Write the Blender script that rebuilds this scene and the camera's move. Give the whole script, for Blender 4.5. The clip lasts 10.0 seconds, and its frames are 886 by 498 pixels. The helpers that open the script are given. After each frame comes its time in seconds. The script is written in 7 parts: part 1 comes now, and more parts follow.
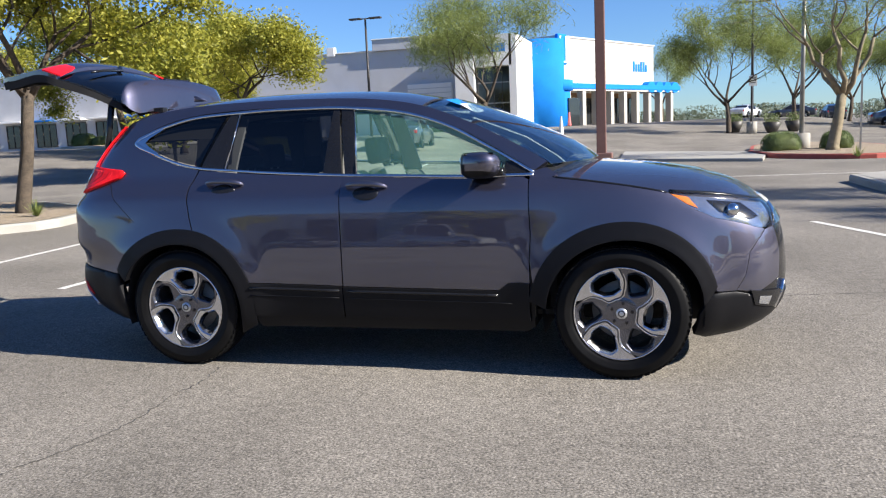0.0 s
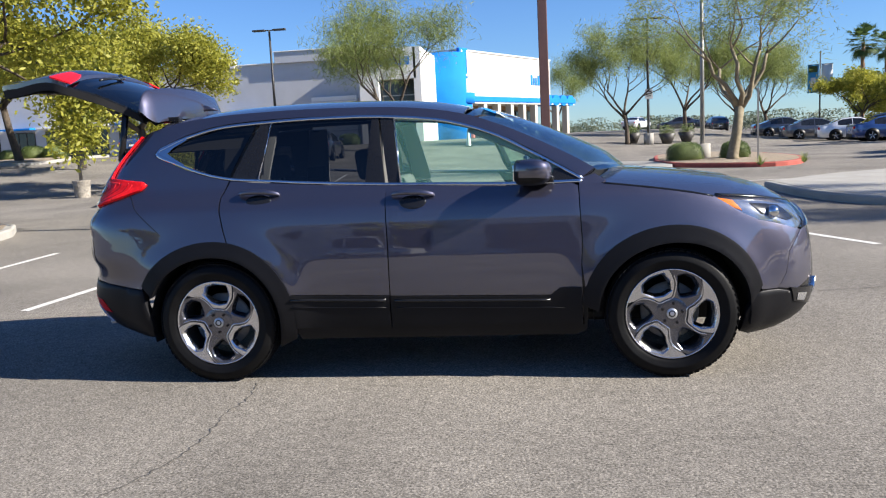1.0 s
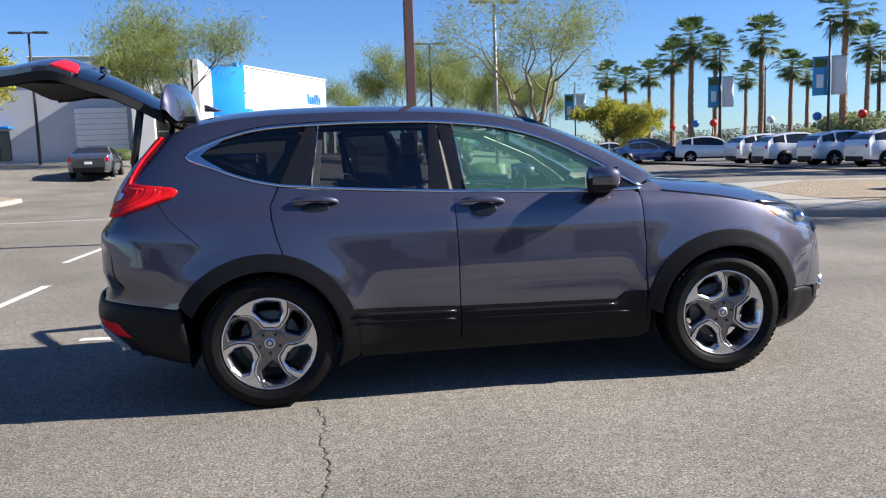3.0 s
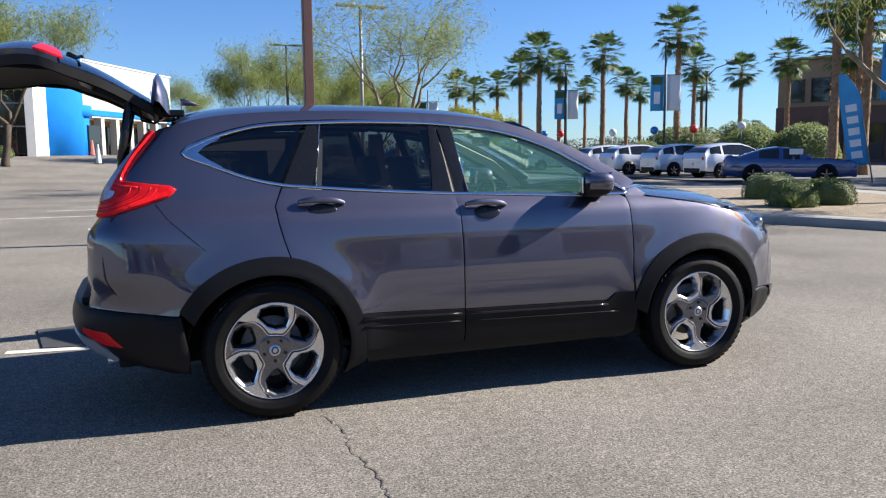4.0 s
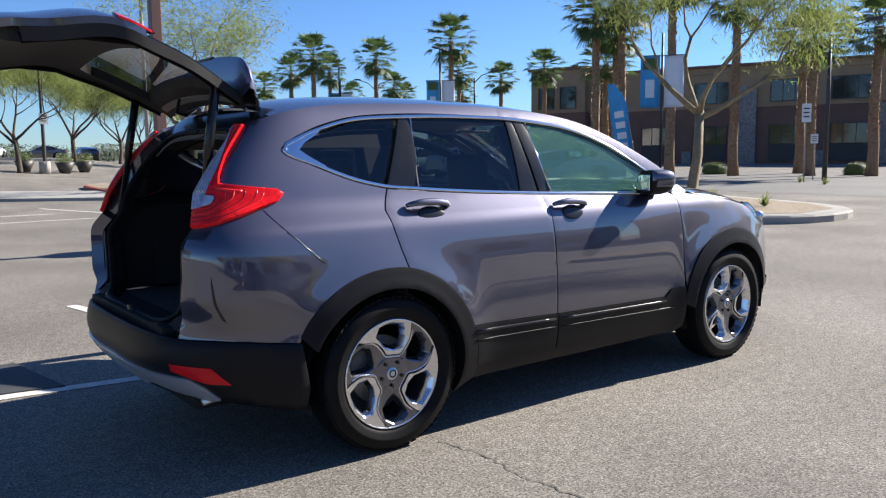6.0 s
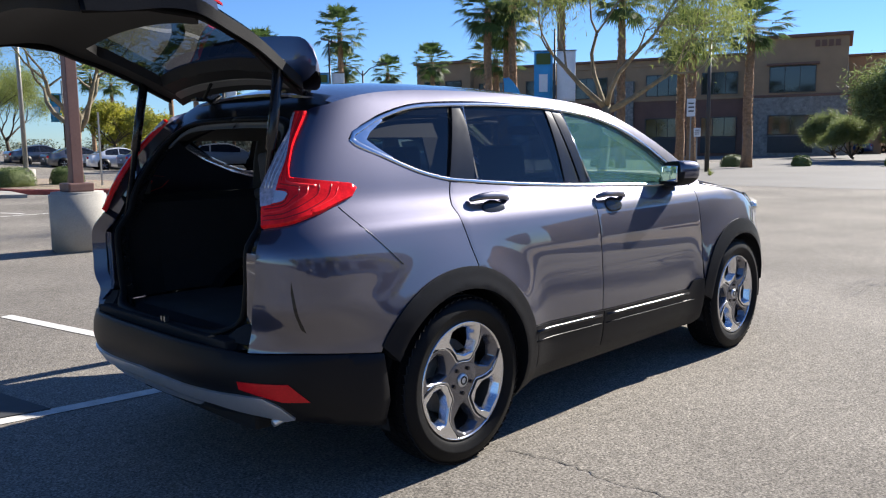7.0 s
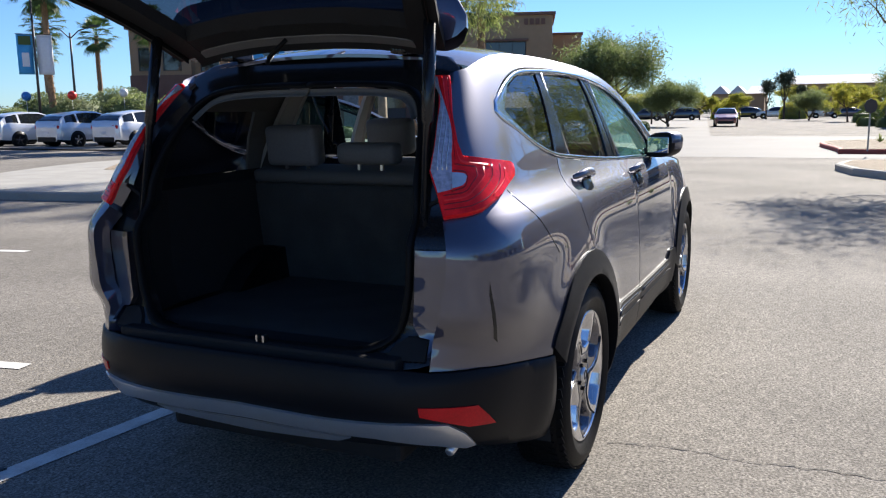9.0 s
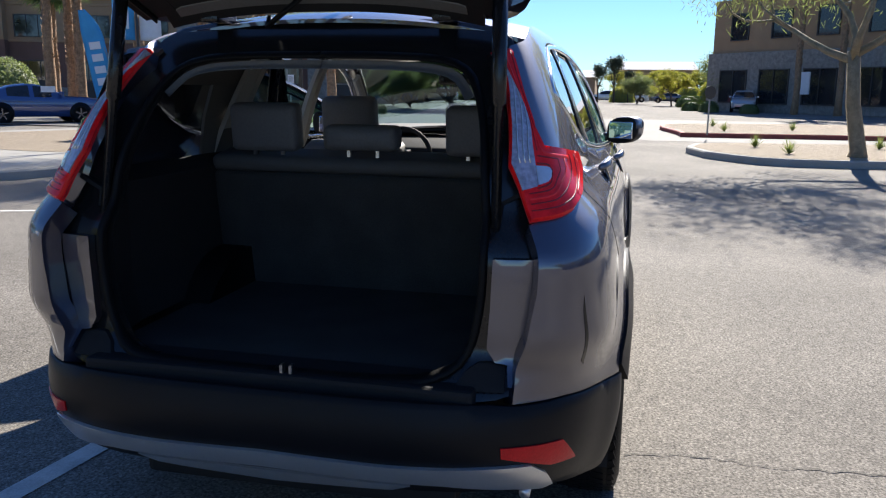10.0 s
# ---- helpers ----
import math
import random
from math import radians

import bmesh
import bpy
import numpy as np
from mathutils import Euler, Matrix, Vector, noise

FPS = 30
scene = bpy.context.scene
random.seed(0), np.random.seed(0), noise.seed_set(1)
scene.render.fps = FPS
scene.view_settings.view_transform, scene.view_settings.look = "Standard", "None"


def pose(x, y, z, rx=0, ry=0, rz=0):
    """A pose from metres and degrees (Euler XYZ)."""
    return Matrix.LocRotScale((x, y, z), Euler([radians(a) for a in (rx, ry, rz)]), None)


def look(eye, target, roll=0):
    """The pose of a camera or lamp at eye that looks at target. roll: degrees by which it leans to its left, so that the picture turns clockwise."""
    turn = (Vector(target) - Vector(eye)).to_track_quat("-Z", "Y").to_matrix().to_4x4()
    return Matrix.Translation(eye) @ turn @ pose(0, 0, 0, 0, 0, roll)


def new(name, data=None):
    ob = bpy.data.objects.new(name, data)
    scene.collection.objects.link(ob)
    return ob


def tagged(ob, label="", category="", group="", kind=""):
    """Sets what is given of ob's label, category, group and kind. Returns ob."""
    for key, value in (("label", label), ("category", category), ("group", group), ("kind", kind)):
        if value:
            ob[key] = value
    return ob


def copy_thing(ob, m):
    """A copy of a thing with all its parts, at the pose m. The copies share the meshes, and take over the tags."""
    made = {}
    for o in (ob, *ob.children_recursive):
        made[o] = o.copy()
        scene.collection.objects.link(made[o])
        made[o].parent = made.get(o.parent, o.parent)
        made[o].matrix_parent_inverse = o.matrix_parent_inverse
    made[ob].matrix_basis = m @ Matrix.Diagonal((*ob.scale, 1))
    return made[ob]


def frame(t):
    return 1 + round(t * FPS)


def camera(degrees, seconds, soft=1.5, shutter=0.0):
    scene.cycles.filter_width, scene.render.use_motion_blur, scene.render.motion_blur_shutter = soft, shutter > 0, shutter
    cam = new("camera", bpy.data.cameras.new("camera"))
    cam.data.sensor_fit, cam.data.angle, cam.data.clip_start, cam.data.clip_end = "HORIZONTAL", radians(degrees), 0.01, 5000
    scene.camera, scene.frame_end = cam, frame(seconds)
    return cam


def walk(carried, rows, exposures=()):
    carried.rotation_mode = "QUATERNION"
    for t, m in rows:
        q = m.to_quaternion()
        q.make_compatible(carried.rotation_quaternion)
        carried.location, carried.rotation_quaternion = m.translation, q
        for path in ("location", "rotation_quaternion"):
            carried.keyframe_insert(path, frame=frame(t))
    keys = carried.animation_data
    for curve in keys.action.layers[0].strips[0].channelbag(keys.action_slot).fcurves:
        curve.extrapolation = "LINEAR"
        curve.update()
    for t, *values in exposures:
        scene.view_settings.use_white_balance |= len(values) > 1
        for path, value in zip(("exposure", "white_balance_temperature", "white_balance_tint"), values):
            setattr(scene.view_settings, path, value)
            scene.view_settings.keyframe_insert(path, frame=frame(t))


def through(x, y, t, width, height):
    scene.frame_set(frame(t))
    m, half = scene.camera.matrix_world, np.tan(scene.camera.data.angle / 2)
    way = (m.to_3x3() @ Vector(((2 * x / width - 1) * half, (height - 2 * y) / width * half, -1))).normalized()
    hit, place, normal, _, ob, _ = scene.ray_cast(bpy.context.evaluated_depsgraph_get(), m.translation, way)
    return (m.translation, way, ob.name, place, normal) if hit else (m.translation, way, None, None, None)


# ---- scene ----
cam = camera(57.6, 10.0, soft=1.2)
PATH = [
    (0, (1.536, -5.19, 1.383), (1.014, -3.281, 1.093), -2.6),
    (0.5, (1.116, -5.328, 1.379), (0.717, -3.389, 1.093), -2.6),
    (1, (0.681, -5.387, 1.397), (0.411, -3.424, 1.126), -2.9),
    (1.5, (0.221, -5.501, 1.403), (0.095, -3.521, 1.154), -2.8),
    (2, (-0.209, -5.451, 1.391), (-0.199, -3.466, 1.147), -2.8),
    (3.5, (-1.506, -5.153, 1.389), (-1.007, -3.232, 1.144), -1.1),
    (4, (-1.93, -5.008, 1.388), (-1.241, -3.146, 1.147), -0.5),
    (4.5, (-2.264, -4.735, 1.374), (-1.441, -2.928, 1.136), -0.4),
    (5, (-2.631, -4.467, 1.371), (-1.704, -2.711, 1.136), -0.4),
    (6.5, (-3.604, -3.506, 1.373), (-2.268, -2.038, 1.128), -0.7),
    (7, (-3.796, -3.124, 1.366), (-2.37, -1.746, 1.11), -0.7),
    (7.5, (-4.011, -2.758, 1.363), (-2.496, -1.481, 1.09), -0.4),
    (8, (-4.153, -2.38, 1.362), (-2.523, -1.26, 1.067), -0.2),
    (8.5, (-4.243, -1.998, 1.377), (-2.521, -1.03, 1.064), -0.3),
    (9, (-4.324, -1.595, 1.386), (-2.525, -0.787, 1.052), -0.7),
    (9.5, (-4.233, -1.222, 1.39), (-2.389, -0.541, 1.022), -0.6),
    (10, (-4.128, -0.846, 1.392), (-2.213, -0.415, 1.005), 0.7),
]
walk(cam, [(t, look(eye, target, roll)) for t, eye, target, roll in PATH], exposures=[(0.0, 1.20), (10.0, 1.20)])

# ---- light: one low sun ahead of the parked car, clear desert sky ----
SUN_AZ, SUN_EL = -7.0, 31.0
world = bpy.data.worlds.new("sky")
scene.world = world
world.use_nodes = True
wn = world.node_tree.nodes
sky = wn.new("ShaderNodeTexSky")
sky.sky_type, sky.sun_disc = "NISHITA", False
sky.sun_elevation, sky.sun_rotation = radians(SUN_EL), radians(90 - SUN_AZ)
sky.air_density, sky.dust_density, sky.ozone_density = 1.0, 0.0, 1.5
wn["Background"].inputs["Strength"].default_value = 0.056
deep = wn.new("ShaderNodeMix")
deep.data_type, deep.blend_type = "RGBA", "MULTIPLY"
deep.inputs["Factor"].default_value = 1.0
deep.inputs["B"].default_value = (0.50, 0.762, 1.22, 1.0)
world.node_tree.links.new(sky.outputs[0], deep.inputs["A"])
world.node_tree.links.new(deep.outputs["Result"], wn["Background"].inputs["Color"])
sun_data = bpy.data.lights.new("sun", "SUN")
sun_data.energy, sun_data.angle, sun_data.color = 5.0, radians(0.53), (1.0, 0.94, 0.85)
sun = new("sun", sun_data)
sun.matrix_world = look((40 * math.cos(radians(SUN_EL)) * math.cos(radians(SUN_AZ)), 40 * math.cos(radians(SUN_EL)) * math.sin(radians(SUN_AZ)), 40 * math.sin(radians(SUN_EL))), (0, 0, 0))

# ---- materials ----
def material(name, colour, rough=0.6, metal=0.0, var=0.15, scale=8.0, fine=90.0, bump=0.15, coat=0.0, second=None, dist=0.01, spread=0.5, ior=1.45):
    """A surface with patches and grain at two scales, in metres of the object's own space."""
    m = bpy.data.materials.new(name)
    m.use_nodes = True
    t = m.node_tree
    n, l = t.nodes, t.links
    b = n["Principled BSDF"]
    co = n.new("ShaderNodeTexCoord")
    big, small = n.new("ShaderNodeTexNoise"), n.new("ShaderNodeTexNoise")
    big.inputs["Scale"].default_value, big.inputs["Detail"].default_value = scale, 5.0
    small.inputs["Scale"].default_value, small.inputs["Detail"].default_value = fine, 3.0
    for x in (big, small):
        l.new(co.outputs["Object"], x.inputs["Vector"])
    dark = second or tuple(c * (1 - var) for c in colour)
    light = tuple(min(1.0, c * (1 + var)) for c in colour)
    ramp = n.new("ShaderNodeMapRange")
    ramp.inputs["From Min"].default_value, ramp.inputs["From Max"].default_value = 0.5 - spread / 2, 0.5 + spread / 2
    l.new(big.outputs["Fac"], ramp.inputs["Value"])
    mix = n.new("ShaderNodeMix")
    mix.data_type = "RGBA"
    mix.inputs["A"].default_value, mix.inputs["B"].default_value = (*dark, 1), (*light, 1)
    l.new(ramp.outputs[0], mix.inputs["Factor"])
    grain = n.new("ShaderNodeMix")
    grain.data_type, grain.blend_type = "RGBA", "OVERLAY"
    grain.inputs["Factor"].default_value = min(1.0, var * 2)
    l.new(mix.outputs["Result"], grain.inputs["A"])
    l.new(small.outputs["Fac"], grain.inputs["B"])
    l.new(grain.outputs["Result"], b.inputs["Base Color"])
    b.inputs["Roughness"].default_value, b.inputs["Metallic"].default_value = rough, metal
    b.inputs["Coat Weight"].default_value, b.inputs["Coat Roughness"].default_value = coat, 0.03
    b.inputs["IOR"].default_value = ior
    if bump:
        bp = n.new("ShaderNodeBump")
        bp.inputs["Strength"].default_value, bp.inputs["Distance"].default_value = bump, dist
        l.new(small.outputs["Fac"], bp.inputs["Height"])
        l.new(bp.outputs[0], b.inputs["Normal"])
    return m


def glass_material(name, tint, gloss=1.0, rough=0.0, dust=0.0, least=0.05):
    """A thin pane: tinted see-through with a mirror-like coat at the Fresnel share."""
    m = bpy.data.materials.new(name)
    m.use_nodes = True
    n, l = m.node_tree.nodes, m.node_tree.links
    n.remove(n["Principled BSDF"])
    clear, shine, mix, edge, power, share = n.new("ShaderNodeBsdfTransparent"), n.new("ShaderNodeBsdfGlossy"), n.new("ShaderNodeMixShader"), n.new("ShaderNodeLayerWeight"), n.new("ShaderNodeMath"), n.new("ShaderNodeMapRange")
    clear.inputs[0].default_value = (*tint, 1)
    shine.inputs["Color"].default_value, shine.inputs["Roughness"].default_value = (gloss, gloss, gloss, 1), rough
    edge.inputs["Blend"].default_value = 0.5
    power.operation = "POWER"
    power.inputs[1].default_value = 5.0
    share.inputs["To Min"].default_value = least
    l.new(edge.outputs["Facing"], power.inputs[0])
    l.new(power.outputs[0], share.inputs["Value"])
    l.new(share.outputs[0], mix.inputs[0])
    l.new(clear.outputs[0], mix.inputs[1])
    l.new(shine.outputs[0], mix.inputs[2])
    if dust:
        film, haze = n.new("ShaderNodeBsdfDiffuse"), n.new("ShaderNodeMixShader")
        film.inputs[0].default_value = (0.30, 0.75, 0.60, 1)
        haze.inputs[0].default_value = dust
        l.new(mix.outputs[0], haze.inputs[1])
        l.new(film.outputs[0], haze.inputs[2])
        l.new(haze.outputs[0], n["Material Output"].inputs["Surface"])
    else:
        l.new(mix.outputs[0], n["Material Output"].inputs["Surface"])
    return m


def paint_material(name, colour, metal=0.9, rough=0.51, flake=900.0):
    """Metallic car paint: flakes under a clear coat."""
    m = bpy.data.materials.new(name)
    m.use_nodes = True
    n, l = m.node_tree.nodes, m.node_tree.links
    b = n["Principled BSDF"]
    co, vor, noi = n.new("ShaderNodeTexCoord"), n.new("ShaderNodeTexVoronoi"), n.new("ShaderNodeTexNoise")
    vor.inputs["Scale"].default_value = flake
    noi.inputs["Scale"].default_value, noi.inputs["Detail"].default_value = 3.0, 4.0
    l.new(co.outputs["Object"], vor.inputs["Vector"])
    l.new(co.outputs["Object"], noi.inputs["Vector"])
    mix = n.new("ShaderNodeMix")
    mix.data_type = "RGBA"
    mix.inputs["A"].default_value = (*[c * 0.8 for c in colour], 1)
    mix.inputs["B"].default_value = (*[min(1, c * 1.25) for c in colour], 1)
    l.new(vor.outputs["Distance"], mix.inputs["Factor"])
    l.new(mix.outputs["Result"], b.inputs["Base Color"])
    dust = n.new("ShaderNodeMapRange")
    dust.inputs["To Min"].default_value, dust.inputs["To Max"].default_value = rough - 0.05, rough + 0.06
    l.new(noi.outputs["Fac"], dust.inputs["Value"])
    l.new(dust.outputs[0], b.inputs["Roughness"])
    b.inputs["Metallic"].default_value = metal
    b.inputs["Coat Weight"].default_value, b.inputs["Coat Roughness"].default_value = 1.0, 0.015
    b.inputs["Coat IOR"].default_value = 1.95
    return m


def leaf_material(name, colour, other, through=0.35):
    """Foliage: each leaf its own shade, some light coming through."""
    m = bpy.data.materials.new(name)
    m.use_nodes = True
    n, l = m.node_tree.nodes, m.node_tree.links
    b = n["Principled BSDF"]
    geo, mix = n.new("ShaderNodeNewGeometry"), n.new("ShaderNodeMix")
    mix.data_type = "RGBA"
    mix.inputs["A"].default_value, mix.inputs["B"].default_value = (*colour, 1), (*other, 1)
    l.new(geo.outputs["Random Per Island"], mix.inputs["Factor"])
    l.new(mix.outputs["Result"], b.inputs["Base Color"])
    b.inputs["Roughness"].default_value = 0.6
    tr, add = n.new("ShaderNodeBsdfTranslucent"), n.new("ShaderNodeMixShader")
    l.new(mix.outputs["Result"], tr.inputs[0])
    add.inputs[0].default_value = through
    l.new(b.outputs[0], add.inputs[1])
    l.new(tr.outputs[0], add.inputs[2])
    l.new(add.outputs[0], n["Material Output"].inputs["Surface"])
    return m


def asphalt_material(name, colour, stone=160.0):
    """Old asphalt: pale stones in a darker binder, pits, and wide worn or stained patches."""
    m = bpy.data.materials.new(name)
    m.use_nodes = True
    n, l = m.node_tree.nodes, m.node_tree.links
    b = n["Principled BSDF"]
    co = n.new("ShaderNodeTexCoord")
    vor, fine, mid, wide = n.new("ShaderNodeTexVoronoi"), n.new("ShaderNodeTexNoise"), n.new("ShaderNodeTexNoise"), n.new("ShaderNodeTexNoise")
    vor.inputs["Scale"].default_value = stone
    for x, sc, d in ((fine, 75.0, 4.0), (mid, 16.0, 7.0), (wide, 0.45, 5.0)):
        x.inputs["Scale"].default_value, x.inputs["Detail"].default_value = sc, d
    for x in (vor, fine, mid, wide):
        l.new(co.outputs["Object"], x.inputs["Vector"])

    def span(src, lo, hi, to0, to1):
        r = n.new("ShaderNodeMapRange")
        for k, v in (("From Min", lo), ("From Max", hi), ("To Min", to0), ("To Max", to1)):
            r.inputs[k].default_value = v
        l.new(src, r.inputs["Value"])
        return r.outputs[0]

    def times(a, c):
        q = n.new("ShaderNodeMath")
        q.operation = "MULTIPLY"
        l.new(a, q.inputs[0])
        l.new(c, q.inputs[1])
        return q.outputs[0]

    tone = times(times(span(vor.outputs["Color"], 0.0, 1.0, 0.52, 1.48), span(fine.outputs["Fac"], 0.30, 0.70, 0.46, 1.50)), times(span(mid.outputs["Fac"], 0.35, 0.65, 0.86, 1.13), span(wide.outputs["Fac"], 0.35, 0.65, 0.80, 1.17)))
    col = n.new("ShaderNodeVectorMath")
    col.operation = "SCALE"
    col.inputs[0].default_value = colour
    l.new(tone, col.inputs["Scale"])
    l.new(col.outputs[0], b.inputs["Base Color"])
    b.inputs["Roughness"].default_value, b.inputs["IOR"].default_value = 0.92, 1.3
    bp = n.new("ShaderNodeBump")
    bp.inputs["Strength"].default_value, bp.inputs["Distance"].default_value = 0.55, 0.006
    l.new(fine.outputs["Fac"], bp.inputs["Height"])
    l.new(bp.outputs[0], b.inputs["Normal"])
    return m


ASPHALT = asphalt_material("old_asphalt", (0.197, 0.179, 0.155))
ROADWAY = material("worn_roadway", (0.145, 0.138, 0.128), 0.85, var=0.12, scale=0.3, fine=60, bump=0.3, dist=0.004)
CONCRETE = material("concrete", (0.335, 0.318, 0.285), 0.85, var=0.14, scale=1.6, fine=80, bump=0.3, dist=0.004)
WHITE_LINE = material("worn_white_paint", (0.62, 0.60, 0.56), 0.8, var=0.2, scale=9, fine=120, bump=0.2)
RED_KERB = material("red_kerb_paint", (0.36, 0.08, 0.06), 0.8, var=0.25, scale=5, fine=60)
CRACK = material("crack_filler", (0.085, 0.08, 0.072), 0.9, var=0.3, scale=30)
GRAVEL = material("tan_gravel", (0.30, 0.24, 0.172), 0.95, var=0.35, scale=14, fine=70, bump=0.9, dist=0.02)
STUCCO_WHITE = material("white_stucco", (0.82, 0.80, 0.76), 0.9, var=0.05, scale=0.7, fine=40, bump=0.2)
STUCCO_GREY = material("pale_grey_stucco", (0.52, 0.52, 0.535), 0.9, var=0.05, scale=0.7, fine=40, bump=0.2)
STUCCO_TAN = material("tan_stucco", (0.36, 0.225, 0.125), 0.9, var=0.1, scale=0.9, fine=40, bump=0.2)
STUCCO_BROWN = material("brown_stucco", (0.19, 0.10, 0.07), 0.9, var=0.12, scale=0.9, fine=40, bump=0.2)
STONE = material("grey_ledgestone", (0.26, 0.235, 0.20), 0.9, var=0.35, scale=3.5, fine=16, bump=0.8, dist=0.03)
BLUE_PANEL = material("bright_blue_panel", (0.010, 0.19, 0.62), 0.8, var=0.10, scale=0.6, fine=30, bump=0.05, ior=1.25)
STUCCO_CREAM = material("cream_stucco", (0.47, 0.44, 0.385), 0.9, var=0.07, scale=0.7, fine=40, bump=0.2)
DARK_GLASS = material("dark_window_glass", (0.02, 0.022, 0.025), 0.06, var=0.2, scale=0.7, fine=6, bump=0.02, ior=1.6)
BARK = material("brown_bark", (0.075, 0.058, 0.043), 0.95, var=0.35, scale=9, fine=50, bump=0.8, dist=0.02)
BARK_PALE = material("pale_green_bark", (0.21, 0.175, 0.115), 0.9, var=0.3, scale=7, fine=50, bump=0.5)
PALM_BARK = material("palm_bark", (0.30, 0.185, 0.105), 0.95, var=0.35, scale=6, fine=24, bump=0.9, dist=0.04)
LEAF_YELLOW = leaf_material("yellow_green_leaves", (0.22, 0.24, 0.03), (0.46, 0.43, 0.068), 0.5)
LEAF_PALO = leaf_material("feathery_green_leaves", (0.165, 0.205, 0.055), (0.29, 0.33, 0.10), 0.5)
LEAF_DARK = leaf_material("olive_leaves", (0.11, 0.15, 0.05), (0.21, 0.25, 0.09))
LEAF_MESQUITE = leaf_material("grey_green_leaves", (0.13, 0.17, 0.055), (0.25, 0.29, 0.11), 0.45)
LEAF_PALM = leaf_material("palm_fronds", (0.045, 0.085, 0.022), (0.10, 0.15, 0.045))
LEAF_FAR = leaf_material("far_dull_leaves", (0.030, 0.045, 0.020), (0.060, 0.078, 0.036), 0.1)
LEAF_HEDGE = leaf_material("clipped_hedge_leaves", (0.045, 0.080, 0.012), (0.095, 0.135, 0.025), 0.2)
POLE_RED = material("red_brown_painted_steel", (0.16, 0.085, 0.07), 0.5, var=0.12, scale=3, fine=60, bump=0.1)
POLE_DARK = material("dark_bronze_steel", (0.05, 0.045, 0.04), 0.5, var=0.15, scale=3, fine=60, bump=0.1)
POLE_GREY = material("galvanised_steel", (0.30, 0.29, 0.27), 0.5, 0.4, var=0.15, scale=3, fine=60, bump=0.1)
SIGN_WHITE = material("sign_white", (0.75, 0.75, 0.74), 0.6, var=0.05)
BANNER_BLUE = material("blue_banner_cloth", (0.06, 0.33, 0.60), 0.8, var=0.12, scale=1.2)
PINK_PLASTIC = material("faded_red_plastic", (0.55, 0.14, 0.14), 0.6, var=0.15)
BALL_RED = material("red_balloon", (0.70, 0.04, 0.03), 0.35, var=0.05)
BALL_WHITE = material("white_balloon", (0.80, 0.80, 0.76), 0.35, var=0.05)
BALL_BLUE = material("blue_balloon", (0.03, 0.18, 0.50), 0.35, var=0.05)

PAINT = paint_material("grey_metallic_paint", (0.064, 0.062, 0.092), rough=0.50)
CLADDING = material("black_grained_plastic", (0.0085, 0.0085, 0.010), 0.42, var=0.15, scale=4, fine=400, bump=0.25, dist=0.001, ior=1.26)
GLOSS_BLACK = material("gloss_black_trim", (0.012, 0.012, 0.013), 0.18, var=0.1, bump=0.0)
CHROME = material("bright_chrome", (0.72, 0.73, 0.75), 0.12, 1.0, var=0.04, scale=5, bump=0.0)
MIRROR = material("mirror_silver", (0.86, 0.87, 0.88), 0.01, 1.0, var=0.02, scale=5, bump=0.0)
SILVER_TRIM = material("satin_silver_trim", (0.68, 0.69, 0.71), 0.33, 0.8, var=0.05, bump=0.0)
RUBBER = material("tyre_rubber", (0.0065, 0.0065, 0.007), 0.5, var=0.25, scale=14, fine=200, bump=0.35, dist=0.002, ior=1.22)
RIM_BACK = material("black_barrel_alloy", (0.03, 0.03, 0.032), 0.4, 0.3, var=0.1, scale=20, bump=0.0)
RIM_CUT = material("machined_alloy", (0.70, 0.70, 0.72), 0.24, 1.0, var=0.04, scale=20, fine=300, bump=0.05, dist=0.0005)
RIM_DARK = material("dark_grey_alloy", (0.17, 0.17, 0.19), 0.22, 0.85, var=0.1, scale=20, bump=0.0)
GLASS_FRONT = glass_material("green_tinted_glass", (0.70, 0.92, 0.80), dust=0.11)
GLASS_SCREEN = glass_material("windscreen_glass", (0.66, 0.78, 0.78), least=0.16)
GLASS_DARK = glass_material("privacy_glass", (0.13, 0.14, 0.15))
GLASS_CLEAR = glass_material("clear_lens", (0.93, 0.94, 0.95))
RED_LENS = material("red_lamp_lens", (0.58, 0.010, 0.016), 0.30, 0.1, var=0.15, scale=16, fine=140, bump=0.3, dist=0.003, coat=0.25, ior=1.25)
RED_SHELL = material("glossy_red_lens", (0.86, 0.012, 0.016), 0.16, 0.0, var=0.22, scale=30, fine=120, bump=0.10, dist=0.002, coat=0.2, ior=1.25)
RED_BRIGHT = material("bright_red_light_guide", (0.95, 0.03, 0.035), 0.25, var=0.15, scale=30, bump=0.0, coat=0.15, ior=1.25)
RED_DEEP = material("deep_red_lamp", (0.66, 0.014, 0.022), 0.42, 0.2, var=0.22, scale=38, fine=140, bump=0.5, dist=0.004)
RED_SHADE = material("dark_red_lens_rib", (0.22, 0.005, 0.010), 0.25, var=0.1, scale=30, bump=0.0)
LAMP_STRIPE = material("striped_clear_lens", (0.40, 0.39, 0.46), 0.20, 0.35, var=0.3, scale=40, bump=0.0, coat=0.3)
AMBER = material("amber_lamp", (0.75, 0.20, 0.03), 0.15, var=0.1, bump=0.0, coat=1.0)
LAMP_CLEAR = material("clear_lamp_reflector", (0.62, 0.63, 0.66), 0.16, 0.6, var=0.1, scale=30, bump=0.0, coat=1.0)
